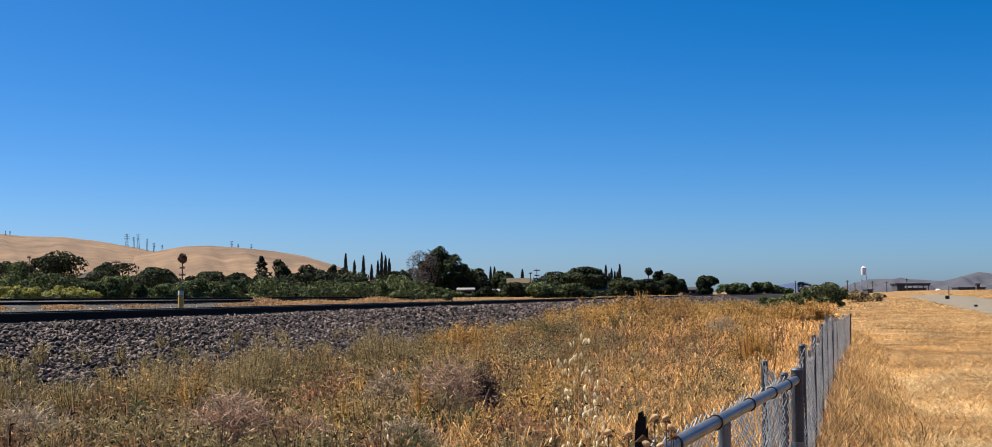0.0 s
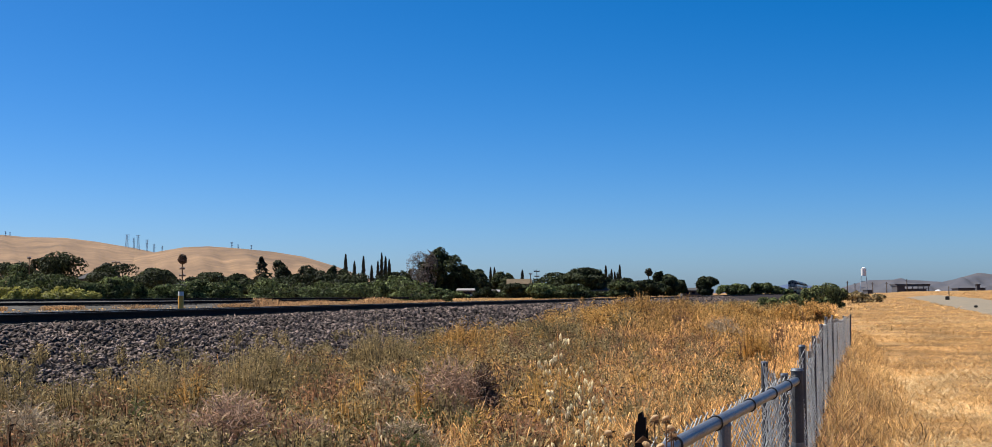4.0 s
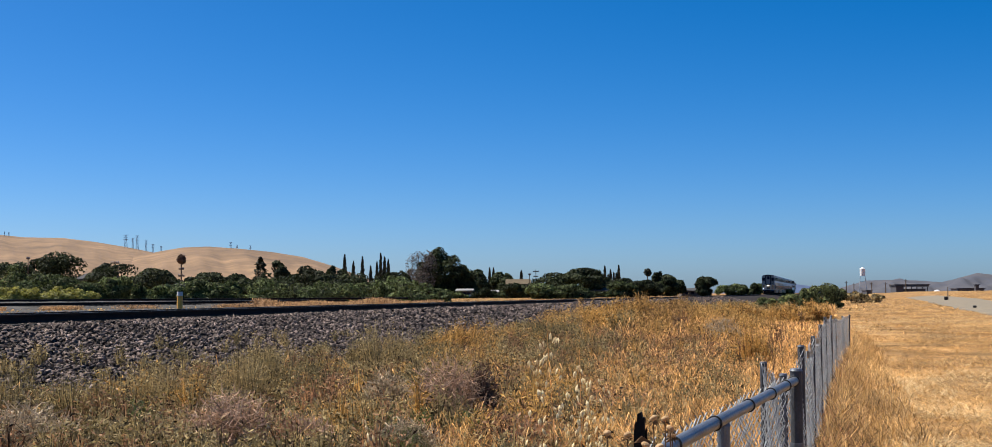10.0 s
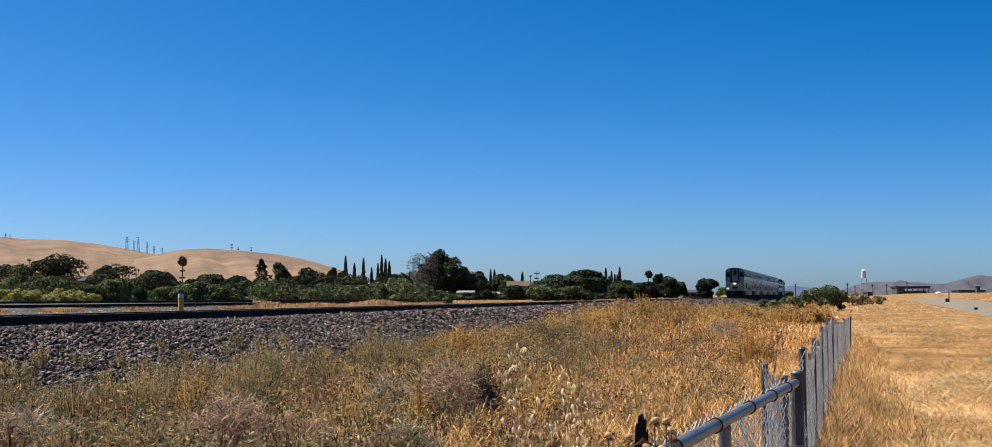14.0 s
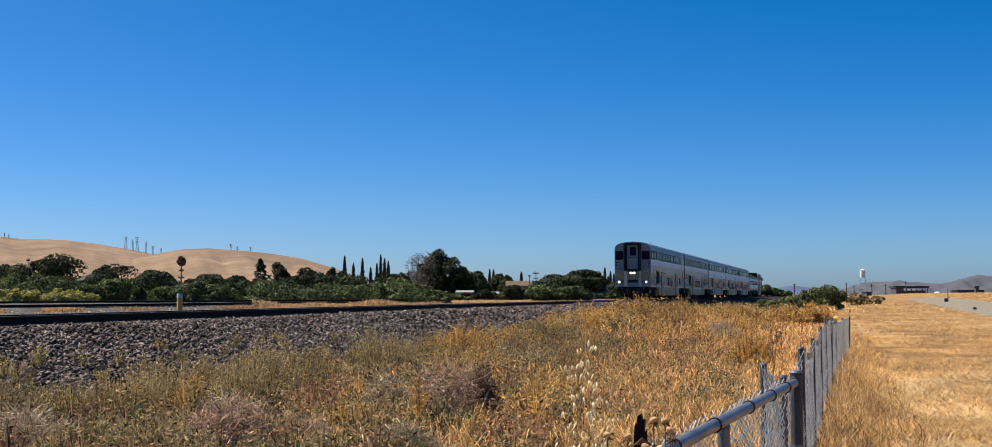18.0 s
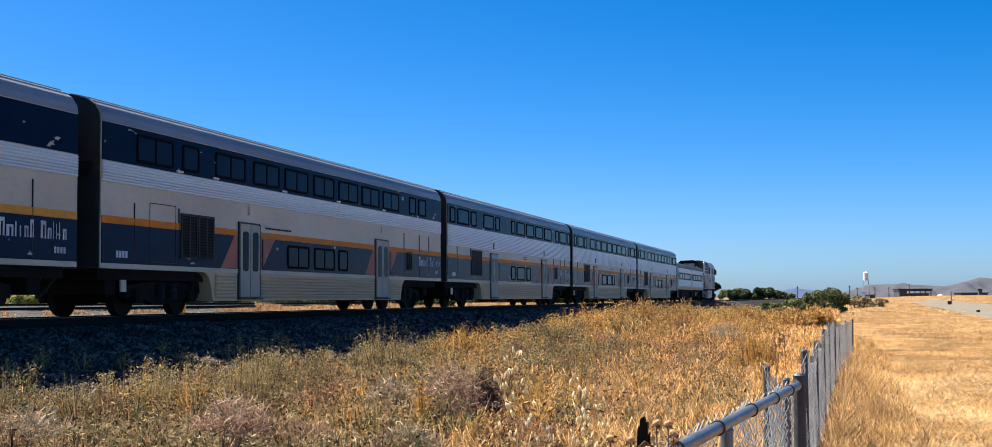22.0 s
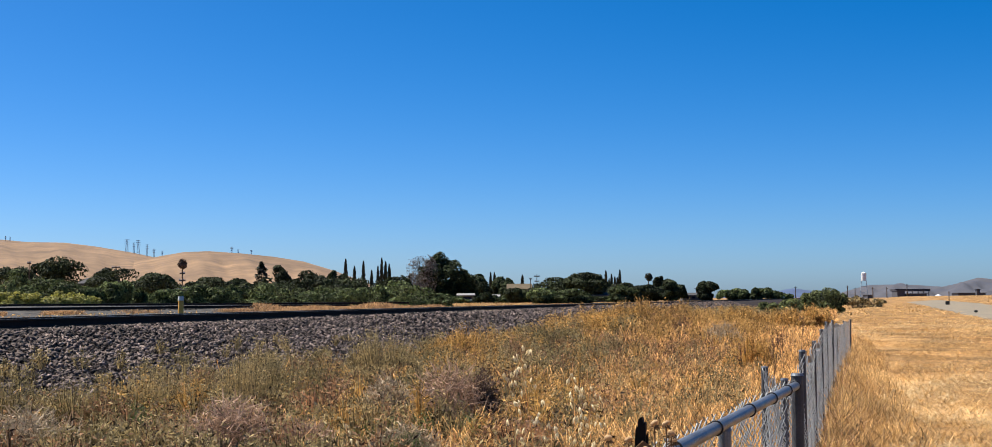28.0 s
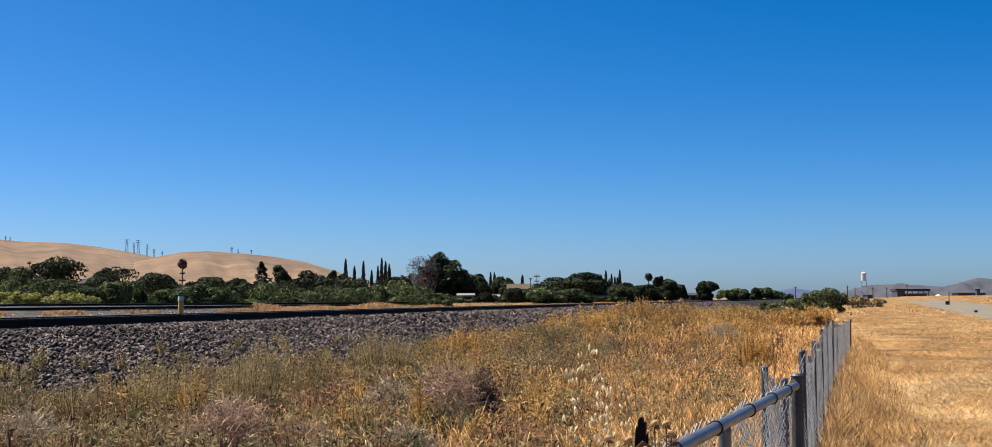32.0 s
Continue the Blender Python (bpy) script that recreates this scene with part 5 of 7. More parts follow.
def oat_stalk(px, dist, length, count, spread, seed):
    """A dry wild oat: a thin stem, drooping branchlets and hanging husks. Its foot is its origin."""
    rnd = random.Random(seed)
    t = empty("wild_oat", pose(*at_view(px, dist), 0))
    bm = bmesh.new()
    last = (0, 0, -0.05)
    for k in range(1, 9):
        u = k / 8
        p = (0.02 * math.sin(u * 3 + seed), 0.015 * math.sin(u * 4), length * u)
        tube(bm, last, p, 0.0022 * (1.3 - u), 0.0022 * (1.2 - u), 5)
        last = p
    part("stem", bm, M["straw"], t)
    for k in range(count):
        u = k / count
        z = length * (0.99 - 0.29 * u - 0.02 * rnd.random())
        a = rnd.uniform(0, 6.28)
        r = spread * (0.2 + 0.8 * u ** 0.5) * rnd.uniform(0.3, 1)
        base = (0.02 * math.sin(3 + seed), 0, z)
        end = (base[0] + math.cos(a) * r, math.sin(a) * r, z - 0.01 - r * rnd.uniform(0.1, 0.7))
        br = part("branchlet", tubed(base, end, 0.0008, 0.0006, 4), M["straw"], t)
        ob = new("spikelet", SPIKELET)
        ob.parent = t
        ob.matrix_basis = pose(*end, rnd.uniform(-25, 25), rnd.uniform(-25, 25), rnd.uniform(0, 360)) @ Matrix.Scale(rnd.uniform(0.8, 1.1), 4)
    return tagged(t, "tall dry wild oat with pale hanging husks", "wild oat", group="wild oats by the fence")


OATS = [(oat_stalk(893, 4.2, 1.50, 58, 0.12, 1), 893, 4.2, 1.50), (oat_stalk(966, 4.1, 1.37, 40, 0.10, 2), 966, 4.1, 1.37), (oat_stalk(575, 4.0, 1.24, 26, 0.06, 3), 575, 4.0, 1.24),
        (oat_stalk(922, 4.15, 1.41, 30, 0.075, 5), 922, 4.15, 1.41)]


def make_thistle():
    x, y = at_view(1008, 3.2)
    t = empty("broken_post", pose(x, y, 0))
    part("stub", prism(bmesh.new(), [(-0.012, -0.02), (0.010, -0.022), (0.013, 1.24), (0.015, 1.285), (0.010, 1.284), (0.006, 1.298), (-0.002, 1.293), (-0.004, 1.275), (-0.009, 1.270), (-0.011, 1.24)], "y", -0.011, 0.011), M["under"], t)
    part("splinter", prism(bmesh.new(), [(0.011, 0.9), (0.015, 0.9), (0.0195, 1.262), (0.015, 1.252)], "y", -0.004, 0.008), M["under"], t)
    tagged(t, "dark splintered wooden stub by the fence", "post")
    for px, d, z, seed in ((1031, 3.15, 1.287, 1), (1057, 3.1, 1.268, 2), (1049, 3.3, 1.272, 3), (990, 3.2, 1.244, 4), (1060, 3.2, 1.243, 5), (1018, 3.0, 1.242, 6), (972, 3.1, 1.218, 7), (1040, 3.05, 1.232, 8), (958, 3.3, 1.238, 9)):
        x, y = at_view(px, d)
        rnd = random.Random(seed)
        t = empty("dry_thistle", pose(x, y, 0))
        part("stem", tubed((0.02, 0.02, -0.05), (0, 0, z - 0.01), 0.003, 0.0018, 5), M["thistle"], t)
        head = bmesh.new()
        bmesh.ops.create_uvsphere(head, u_segments=10, v_segments=7, radius=0.0095)
        bmesh.ops.scale(head, vec=(1.1, 1.1, 0.72), verts=head.verts[:])
        bmesh.ops.rotate(head, cent=(0, 0, 0), matrix=Matrix.Rotation(rnd.uniform(-0.7, 0.7), 3, "Y"), verts=head.verts[:])
        bmesh.ops.translate(head, vec=(0, 0, z), verts=head.verts[:])
        h = part("flower_head", head, M["thistle_head"], t, "cream papery flower head")
        tuft = bmesh.new()
        for k in range(18):
            a, e = rnd.uniform(0, 6.28), rnd.uniform(-1.0, -0.1)
            d3 = Vector((math.cos(a) * math.cos(e), math.sin(a) * math.cos(e), math.sin(e)))
            tube(tuft, Vector((0, 0, z - 0.004)) + d3 * 0.006, Vector((0, 0, z - 0.004)) + d3 * rnd.uniform(0.012, 0.019), 0.0016, 0.0005, 4)
        part("bract_tuft", tuft, M["thistle"], h, "dark brown spiny bracts")
        for k in range(2):
            a = rnd.uniform(0, 6.28)
            zl = z - 0.06 - 0.05 * k
            part("leaf", prism(bmesh.new(), [(0, zl), (0.03, zl + 0.02), (0.05, zl + 0.004), (0.028, zl + 0.004)], "y", -0.001, 0.001), M["thistle"], t).rotation_euler = (0, 0, a)
        tagged(t, "dried thistle with a cream head and dark bracts", "thistle", group="dry thistles by the fence")


make_thistle()


def dock_stalk(px, dist, top, seed):
    """A dry dock: a stiff stem with rusty seed clusters round its upper part."""
    rnd = np.random.default_rng(seed)
    x, y = at_view(px, dist)
    g = float(ground_z(x, y))
    h = rise(px, top, dist) - g
    t = tagged(empty("dry_dock", pose(x, y, g, rnd.uniform(-5, 5), rnd.uniform(-6, 6))), "dry dock stalk with rusty brown seed clusters", "dock", group="dry docks by the fence")
    part("stem", tubed((0, 0, -0.05), (0, 0, h), 0.006, 0.003, 6), M["thistle"], t)
    for k in range(3):
        a, z = k * 2.1 + seed, h * (0.62 + 0.1 * k)
        tip = Vector((0.07 * math.cos(a), 0.07 * math.sin(a), z + 0.14))
        branch = part("branch", tubed((0, 0, z), tip, 0.003, 0.002, 5), M["thistle"], t)
        crown("seed_cluster", tip, (0.018, 0.018, 0.06), 26, 0.009, M["weed_rust"], branch, 6)
    crown("seed_cluster", (0, 0, h - 0.08), (0.022, 0.022, 0.10), 45, 0.009, M["weed_rust"], t, 8)


for k, (px, d, top) in enumerate(((1216, 19, 526), (1223, 19.4, 534), (1237, 24, 516), (1168, 21, 545), (1262, 30, 497))):
    dock_stalk(px, d, top, k + 1)


def make_insect():
    """A dark flying insect."""
    bug = tagged(empty("flying_insect"), "small dark insect flying over the field", "insect")
    body = bmesh.new()
    bmesh.ops.create_uvsphere(body, u_segments=8, v_segments=6, radius=0.004)
    bmesh.ops.scale(body, vec=(1, 2.3, 1), verts=body.verts[:])
    part("body", body, M["black"], bug)
    for s in (-1, 1):
        part("wing", prism(bmesh.new(), [(0, -0.003), (s * 0.011, -0.005), (s * 0.013, 0.002), (s * 0.004, 0.005)], "z", 0.003, 0.0036), M["tie"], bug)
    return bug


INSECT = make_insect()

# ================= train =================
CAR = 25.91        # from coupling to coupling
BODY = 25.0        # a body's length


def shell_outline(w=1.55, low=1.06, eave=4.25, top=4.9):
    half = [(w - 0.02, low), (w - 0.02, eave), (w - 0.05, eave + 0.17), (w - 0.16, eave + 0.34), (w - 0.36, eave + 0.48), (w - 0.75, eave + 0.58), (0.0, top)]
    return half + [(-x, z) for x, z in half[-2::-1]]


def strip(parent, name, y0, y1, z0, z1, mat, s, x=1.53, out=0.02, label=""):
    return part(name, boxed(s * x, s * (x + out), y0, y1, z0, z1), mat, parent, label)


def fluting(parent, y0, y1, z0, z1, n, mat, s, x=1.525, out=0.042, name="fluted_panel"):
    """Rounded horizontal ribs."""
    bm = bmesh.new()
    prof = []
    for k in range(n):
        z = z0 + (z1 - z0) * k / n
        d = (z1 - z0) / n
        for u, o in ((0.0, 0.0), (0.1, 0.8), (0.35, 1.0), (0.65, 0.95), (0.88, 0.55), (0.94, 0.0)):
            prof.append((s * (x + out * o), z + d * u))
    prof.append((s * (x + out * 0.25), z1))
    rows = [[bm.verts.new((px, y, pz)) for px, pz in prof] for y in (y0, y1)]
    for i in range(len(prof) - 1):
        bm.faces.new((rows[0][i], rows[1][i], rows[1][i + 1], rows[0][i + 1]) if s > 0 else (rows[0][i + 1], rows[1][i + 1], rows[1][i], rows[0][i]))
    bm.faces.new([rows[0][0], rows[0][-1], rows[1][-1], rows[1][0]])
    return part(name, bm, mat, parent)


def window(parent, y0, y1, z0, z1, s, x=1.55, r=0.09, name="window", split=False):
    w = part(name, ring(bmesh.new(), rounded(y0, y1, z0, z1, r), rounded(y0 + 0.065, y1 - 0.065, z0 + 0.065, z1 - 0.065, r * 0.6), "x", s * (x - 0.005), s * (x + 0.022)), M["rubber"], parent)
    part("pane", prism(bmesh.new(), rounded(y0 + 0.04, y1 - 0.04, z0 + 0.04, z1 - 0.04, r * 0.7), "x", s * (x - 0.004), s * (x + 0.008)), M["window"], w)
    if split:
        m = (y0 + y1) / 2
        part("bar", boxed(s * x, s * (x + 0.02), m - 0.025, m + 0.025, z0 + 0.04, z1 - 0.04), M["rubber"], w)
    return w


def coach_door(parent, y0, y1, s, x=1.55):
    z0, z1 = 0.44, 2.37
    d = part("door", boxed(s * (x - 0.02), s * (x + 0.015), y0 - 0.06, y1 + 0.06, z0 - 0.03, z1 + 0.05), M["black"], parent, "recessed black door surround")
    m = (y0 + y1) / 2
    for a, b in ((y0, m - 0.012), (m + 0.012, y1)):
        leaf = part("door_leaf", boxed(s * (x + 0.005), s * (x + 0.05), a, b, z0, z1, 0.01), M["door_paint"], d, "warm grey sliding door leaf")
        part("door_window", prism(bmesh.new(), rounded(a + 0.12, b - 0.12, z0 + 0.68, z1 - 0.2, 0.09), "x", s * (x + 0.052), s * (x + 0.058)), M["window"], leaf)
    part("door_pocket", boxed(s * (x + 0.004), s * (x + 0.03), y1 + 0.005, y1 + 0.075, z0, z1 + 0.02), M["inside"], d, "dark gap beside the door")
    part("step", boxed(s * (x - 0.02), s * (x + 0.1), y0 - 0.1, y1 + 0.1, z0 - 0.07, z0 - 0.035), M["end_dark"], d)
    part("grab_rail", tubed((s * (x + 0.05), y1 + 0.16, 1.2), (s * (x + 0.05), y1 + 0.16, 2.0), 0.018), M["black"], d)


def grille(parent, y0, y1, z0, z1, s, x=1.55, n=14):
    g = part("grille", boxed(s * (x - 0.005), s * (x + 0.008), y0, y1, z0, z1), M["inside"], parent)
    bm = bmesh.new()
    for k in range(n):
        z = z0 + (z1 - z0) * (k + 0.3) / n
        prism(bm, [(s * (x + 0.006), z), (s * (x + 0.03), z - 0.015), (s * (x + 0.03), z), (s * (x + 0.006), z + 0.02)], "y", y0 + 0.03, y1 - 0.03)
    part("slats", bm, M["end_dark" if y1 - y0 > 1 else "under"], g)
    part("grille_frame", ring(bmesh.new(), rounded(y0 - 0.03, y1 + 0.03, z0 - 0.03, z1 + 0.03, 0.02, 1), rounded(y0 + 0.03, y1 - 0.03, z0 + 0.03, z1 - 0.03, 0.01, 1), "x", s * (x), s * (x + 0.03)), M["end_dark"], g)
    part("grille_bar", boxed(s * x, s * (x + 0.032), (y0 + y1) / 2 - 0.03, (y0 + y1) / 2 + 0.03, z0, z1), M["end_dark"], g)


def coil(x, y):
    """A spring as one solid of ridges and grooves."""
    bm = bmesh.new()
    rings = []
    for i in range(11):
        r = 0.13 if i % 2 else 0.095
        rings.append([bm.verts.new((x + r * math.cos(a * 0.6283), y + r * math.sin(a * 0.6283), 0.38 + 0.036 * i)) for a in range(10)])
    for p, q in zip(rings, rings[1:]):
        for a in range(10):
            bm.faces.new((p[a], p[(a + 1) % 10], q[(a + 1) % 10], q[a]))
    bm.faces.new(rings[0][::-1])
    bm.faces.new(rings[-1])
    return bm


def truck(parent, y, base=2.6, r=0.457):
    """A four-wheeled truck: side frames with springs, axles with wheels."""
    t = part("truck", boxed(-0.9, 0.9, y - 0.35, y + 0.35, 0.45, 0.85, 0.04), M["under"], parent, "sooty steel truck")
    for s in (-1, 1):
        out = [(y - base / 2 - 0.45, 0.42), (y - base / 2 - 0.45, 0.68), (y - 0.75, 0.80), (y + 0.75, 0.80), (y + base / 2 + 0.45, 0.68), (y + base / 2 + 0.45, 0.42), (y + base / 2 - 0.35, 0.38), (y + 0.5, 0.26), (y - 0.5, 0.26), (y - base / 2 + 0.35, 0.38)]
        part("side_frame", prism(bmesh.new(), out, "x", s * 1.0, s * 1.16), M["under"], t)
        for k in (-0.3, 0.3):
            part("spring", coil(s * 1.22, y + k), M["end_dark"], t)
        for k in (-1, 1):
            part("axle_box", boxed(s * 1.05, s * 1.26, y + k * base / 2 - 0.2, y + k * base / 2 + 0.2, 0.30, 0.62, 0.03), M["under"], t)
    for k in (-1, 1):
        bm = tubed((-0.8, y + k * base / 2, r), (0.8, y + k * base / 2, r), 0.08, 0.08, 8)
        for s in (-1, 1):
            tube(bm, (s * 0.69, y + k * base / 2, r), (s * 0.84, y + k * base / 2, r), r, r, 24)
            tube(bm, (s * 0.66, y + k * base / 2, r), (s * 0.69, y + k * base / 2, r), r + 0.025, r + 0.025, 24)
        part("wheelset", bm, M["wheel"], t, "worn steel wheels on their axle")


def letter_bars(parent, y0, z0, widths, height, mat, s=1, x=1.552, gap=0.05):
    """Lettering too worn to copy, as a row of plain bars."""
    y = y0
    for w in widths:
        part("lettering", boxed(s * x, s * (x + 0.006), y, y + w, z0, z0 + height), mat, parent)
        y += w + gap


def worn_name(parent, y0, z0, s, count, x=1.556, mat=None):
    """A worn two-word name on the side, as plain bars of the letters' sizes."""
    sizes = ((0.15, 0.27), (0.17, 0.17), (0.07, 0.22), (0.07, 0.17), (0.10, 0.17), (0.09, 0.27), (0, 0), (0.14, 0.27), (0.10, 0.17), (0.035, 0.27), (0.035, 0.24), (0.06, 0.27), (0.10, 0.17), (0.06, 0.17), (0.035, 0.24), (0.10, 0.17))
    y = y0
    k = 1.3
    for w, h in sizes[:count]:
        w, h = w * k, h * k
        if w:
            part("lettering", boxed(s * x, s * (x + 0.006), y, y + w * 0.42, z0, z0 + h), mat or M["letter"], parent)
            if w > 0.11:
                part("lettering", boxed(s * x, s * (x + 0.006), y + w * 0.42, y + w, z0 + h * 0.78, z0 + h), mat or M["letter"], parent)
                part("lettering", boxed(s * x, s * (x + 0.006), y + w * 0.75, y + w, z0, z0 + h * 0.78), mat or M["letter"], parent)
        y += (w or 0.12) + 0.045 * k


def bilevel(kind, label):
    """A double-deck coach. Local y runs from its leading end to its trailing end; z from the rail top."""
    car = tagged(empty("passenger_coach"), label, "train coach", group="coaches of the train")
    cab = kind == "cab"
    old = kind in ("cab", "old")          # grey side over the stripe, few flutes
    skirt = (5.25, 20.1)
    part("body", prism(bmesh.new(), shell_outline(), "y", 0.0, BODY), M["grey_paint"], car)
    bm = bmesh.new()
    # roof skin with long ribs
    arc = shell_outline(1.565, 4.2, 4.25, 4.92)[1:-1]
    rows = [[bm.verts.new((px, y, pz)) for px, pz in arc] for y in (0.01, BODY - 0.01)]
    for i in range(len(arc) - 1):
        bm.faces.new((rows[0][i], rows[0][i + 1], rows[1][i + 1], rows[1][i]))
    roof = part("roof", bm, M["roof"], car)
    for k in range(22):
        a = -1 + 2 * k / 21
        px = a * 1.42
        pz = float(np.interp(abs(px), (0, 0.8, 1.19, 1.39, 1.5), (4.925, 4.84, 4.74, 4.60, 4.43)))
        part("roof_rib", boxed(px - 0.012, px + 0.012, 0.05, BODY - 0.05, pz - 0.01, pz + 0.014), M["roof"], roof)
    part("underframe", boxed(-1.35, 1.35, 0.2, BODY - 0.2, 0.82, 1.06), M["under"], car)
    part("lower_body", prism(bmesh.new(), [(4.6, 1.08), (4.88, 1.03), (5.06, 0.93), (5.16, 0.78), (5.3, 0.34), (20.05, 0.34), (20.19, 0.78), (20.29, 0.93), (20.47, 1.03), (20.75, 1.08)], "x", -1.53, 1.53), M["fluted_tan"], car)
    for y in (3.45, BODY - 3.45):
        truck(car, y)
    for y in (1.0, 5.0, BODY - 5.0, BODY - 1.0):
        part("underframe_box", boxed(-1.2, 1.2, y - 0.25, y + 0.25, 0.5, 0.85, 0.03), M["under"], car)
    part("hanger_plate", boxed(1.30, 1.34, 1.2, 1.42, 0.55, 0.98), M["grey_paint"], car)
    for y, o in ((-0.02, -1), (BODY + 0.02, 1)):
        if not (cab and o < 0):
            part("end_wall", prism(bmesh.new(), [(px * 0.985, pz) for px, pz in shell_outline(1.55, 1.06, 4.25, 4.88)], "y", y - 0.02, y + 0.02), M["end_dark"], car)
            bm = ring(bmesh.new(), rounded(-0.62, 0.62, 1.15, 4.45, 0.2), rounded(-0.5, 0.5, 1.25, 4.33, 0.15), "y", y, y + o * 0.42)
            part("diaphragm", bm, M["rubber"], car, "black rubber gangway")
            part("end_door", boxed(-0.45, 0.45, y - 0.02, y + 0.03 * o, 1.3, 4.2), M["grey_paint"], car)
            part("end_box", boxed(1.0, 1.35, y, y + o * 0.12, 3.05, 3.35, 0.02), M["under"], car)
        part("coupler", boxed(-0.12, 0.12, y, y + o * 0.42, 0.72, 0.98, 0.03), M["under"], car)
        part("hoses", tubed((0.6, y + o * 0.1, 0.95), (0.35, y + o * 0.35, 0.45), 0.035, 0.03), M["black"], car)
    for s in (1, -1):
        fl0 = 2.93 if old else 2.52
        strip(car, "window_band", 0.02, BODY - 0.02, 3.40, 4.23, M["navy"], s, label="dark navy window band")
        fluting(car, 0.02, BODY - 0.02, fl0, 3.38, 7 if old else 13, M["fluted"], s)
        strip(car, "sill", 0.02, BODY - 0.02, 1.055, 1.165, M["grey_paint"], s)
        ndoors = ((6.75, 7.95), (17.35, 18.55))
        segs = ((0.03, 6.6), (8.1, 17.2), (18.7, BODY - 0.03))
        for a, b in segs:
            strip(car, "stripe", a, b, 2.04, 2.20, M["stripe_gold" if cab else "orange"], s, out=0.024, label="faded gold stripe" if cab else "orange stripe")
            strip(car, "lower_panel", a, b, 1.17, 2.035, M["navy_low"], s, label="dusty navy side panel")
        for a, b in ((skirt[0] + 0.15, 6.6), (8.1, 17.2), (18.7, skirt[1] - 0.15)):
            fluting(car, a, b, 0.42, 1.04, 7, M["fluted_tan"], s, out=0.045, name="fluted_skirt")
        for di, (a, b) in enumerate(ndoors):
            coach_door(car, a, b, s)
            for e, o in ((a - 0.12, -1), (b + 0.12, 1)):
                lo, hi = (0.95, 0.18) if o < 0 else (0.1, 0.95)
                out = [(e, 1.18), (e + o * lo, 1.18), (e + o * hi, 2.03), (e, 2.03)]
                if kind not in ("diner", "cab") or di == 1:
                    part("diagonal_patch", prism(bmesh.new(), out, "x", s * 1.551, s * 1.5565), M["salmon"], car, "faded red diagonal patch")
            part("door_light", boxed(s * 1.553, s * 1.59, (a + b) / 2 - 0.06, (a + b) / 2 + 0.06, 2.62, 2.86, 0.01), M["grey_paint"], car)
            for e in () if old else (-0.1, 0.1):
                part("door_light_edge", boxed(s * 1.553, s * 1.58, (a + b) / 2 + e - 0.014, (a + b) / 2 + e + 0.014, 2.6, 2.88), M["under"], car)
        up0, up1 = 3.47, 4.12
        if old:
            wide = [(1.45, 3.15), (5.35, 7.1), (7.6, 9.3), (9.7, 11.4), (11.85, 13.5), (13.9, 15.6), (16.0, 17.7), (18.1, 19.8)]
            slim = [(3.6, 4.45), (21.0, 21.75), (22.1, 23.0)]
            if cab:
                slim = [(0.28, 1.12), (3.55, 4.35), (21.0, 21.75)]
            for a, b in wide:
                window(car, a, b, up0, up1, s, split=True)
            for a, b in slim:
                window(car, a, b, up0, up1, s)
            low = [(10.66, 11.44), (11.81, 13.52), (13.88, 14.66)] if cab else [(9.9, 11.5), (11.9, 13.55), (13.9, 14.7)]
        elif kind == "diner":
            for a, b in ((0.35, 1.07), (1.45, 3.15), (3.5, 4.36), (5.6, 7.28), (7.7, 8.43), (10.75, 11.45), (11.84, 13.46), (13.9, 15.54), (15.97, 17.66), (18.08, 19.8), (21.0, 21.76), (22.1, 23.85), (24.15, 24.9)):
                window(car, a, b, up0, up1, s)
            low = [(10.65, 11.47), (11.85, 13.5), (13.9, 14.7)]
        else:
            for a, b in ((0.35, 1.1), (1.52, 3.2), (3.53, 4.4), (5.56, 7.25), (7.64, 9.35), (9.75, 11.5), (11.89, 13.6), (14.0, 15.65), (15.97, 17.65), (18.08, 19.85), (21.1, 21.8), (22.2, 23.9), (24.2, 24.9)):
                window(car, a, b, up0, up1, s)
            low = [(9.82, 11.45), (11.84, 13.5), (13.86, 14.7)]
        for a, b in low:
            window(car, a, b, 1.25, 1.92, s, r=0.12, split=old and b - a > 1)
        if old:
            grille(car, 3.56, 4.36, 1.40, 2.42, s)
            grille(car, 4.46, 5.24, 1.40, 2.42, s)
            part("access_panel", ring(bmesh.new(), rounded(2.05, 3.3, 1.22, 2.6, 0.03, 1), rounded(2.07, 3.28, 1.24, 2.58, 0.02, 1), "x", s * 1.55, s * 1.5575), M["black"], car, "outlined access panel")
        else:
            grille(car, 3.62, 5.2, 1.40, 2.42, s)
        for y in (1.38, 3.45, 20.4, 22.2, 23.4):
            strip(car, "panel_joint", y, y + 0.02, 1.2, 2.55 if y < 4 else 2.75, M["black"], s, out=0.027)
        grille(car, 20.75, 21.25, 1.45, 2.05, s, n=9)
        if old:
            for k in range(9):
                part("lettering", boxed(s * 1.551, s * 1.554, 8.41 + k * 0.2, 8.41 + k * 0.2 + 0.15, 2.30, 2.345), M["under"], car)
        else:
            part("builder_plate", ring(bmesh.new(), rounded(13.2, 13.85, 2.28, 2.44, 0.05, 2), rounded(13.25, 13.8, 2.32, 2.40, 0.03, 2), "x", s * 1.55, s * 1.558), M["black"], car)
        for y in (5.3, 13.6, 19.9) if not old else (3.3, 5.2, 9.5, 13.7, 18.0):
            part("drain_clip", boxed(s * 1.55, s * 1.585, y, y + 0.3, 3.41, 3.46), M["white"], car)
        letter_bars(car, 0.6, 1.30, (0.085, 0.085, 0.085, 0.085), 0.15, M["white"], s, 1.556, 0.045)
        worn_name(car, 22.1 if not cab else 22.3, 1.60, s, 16 if not cab else 13)
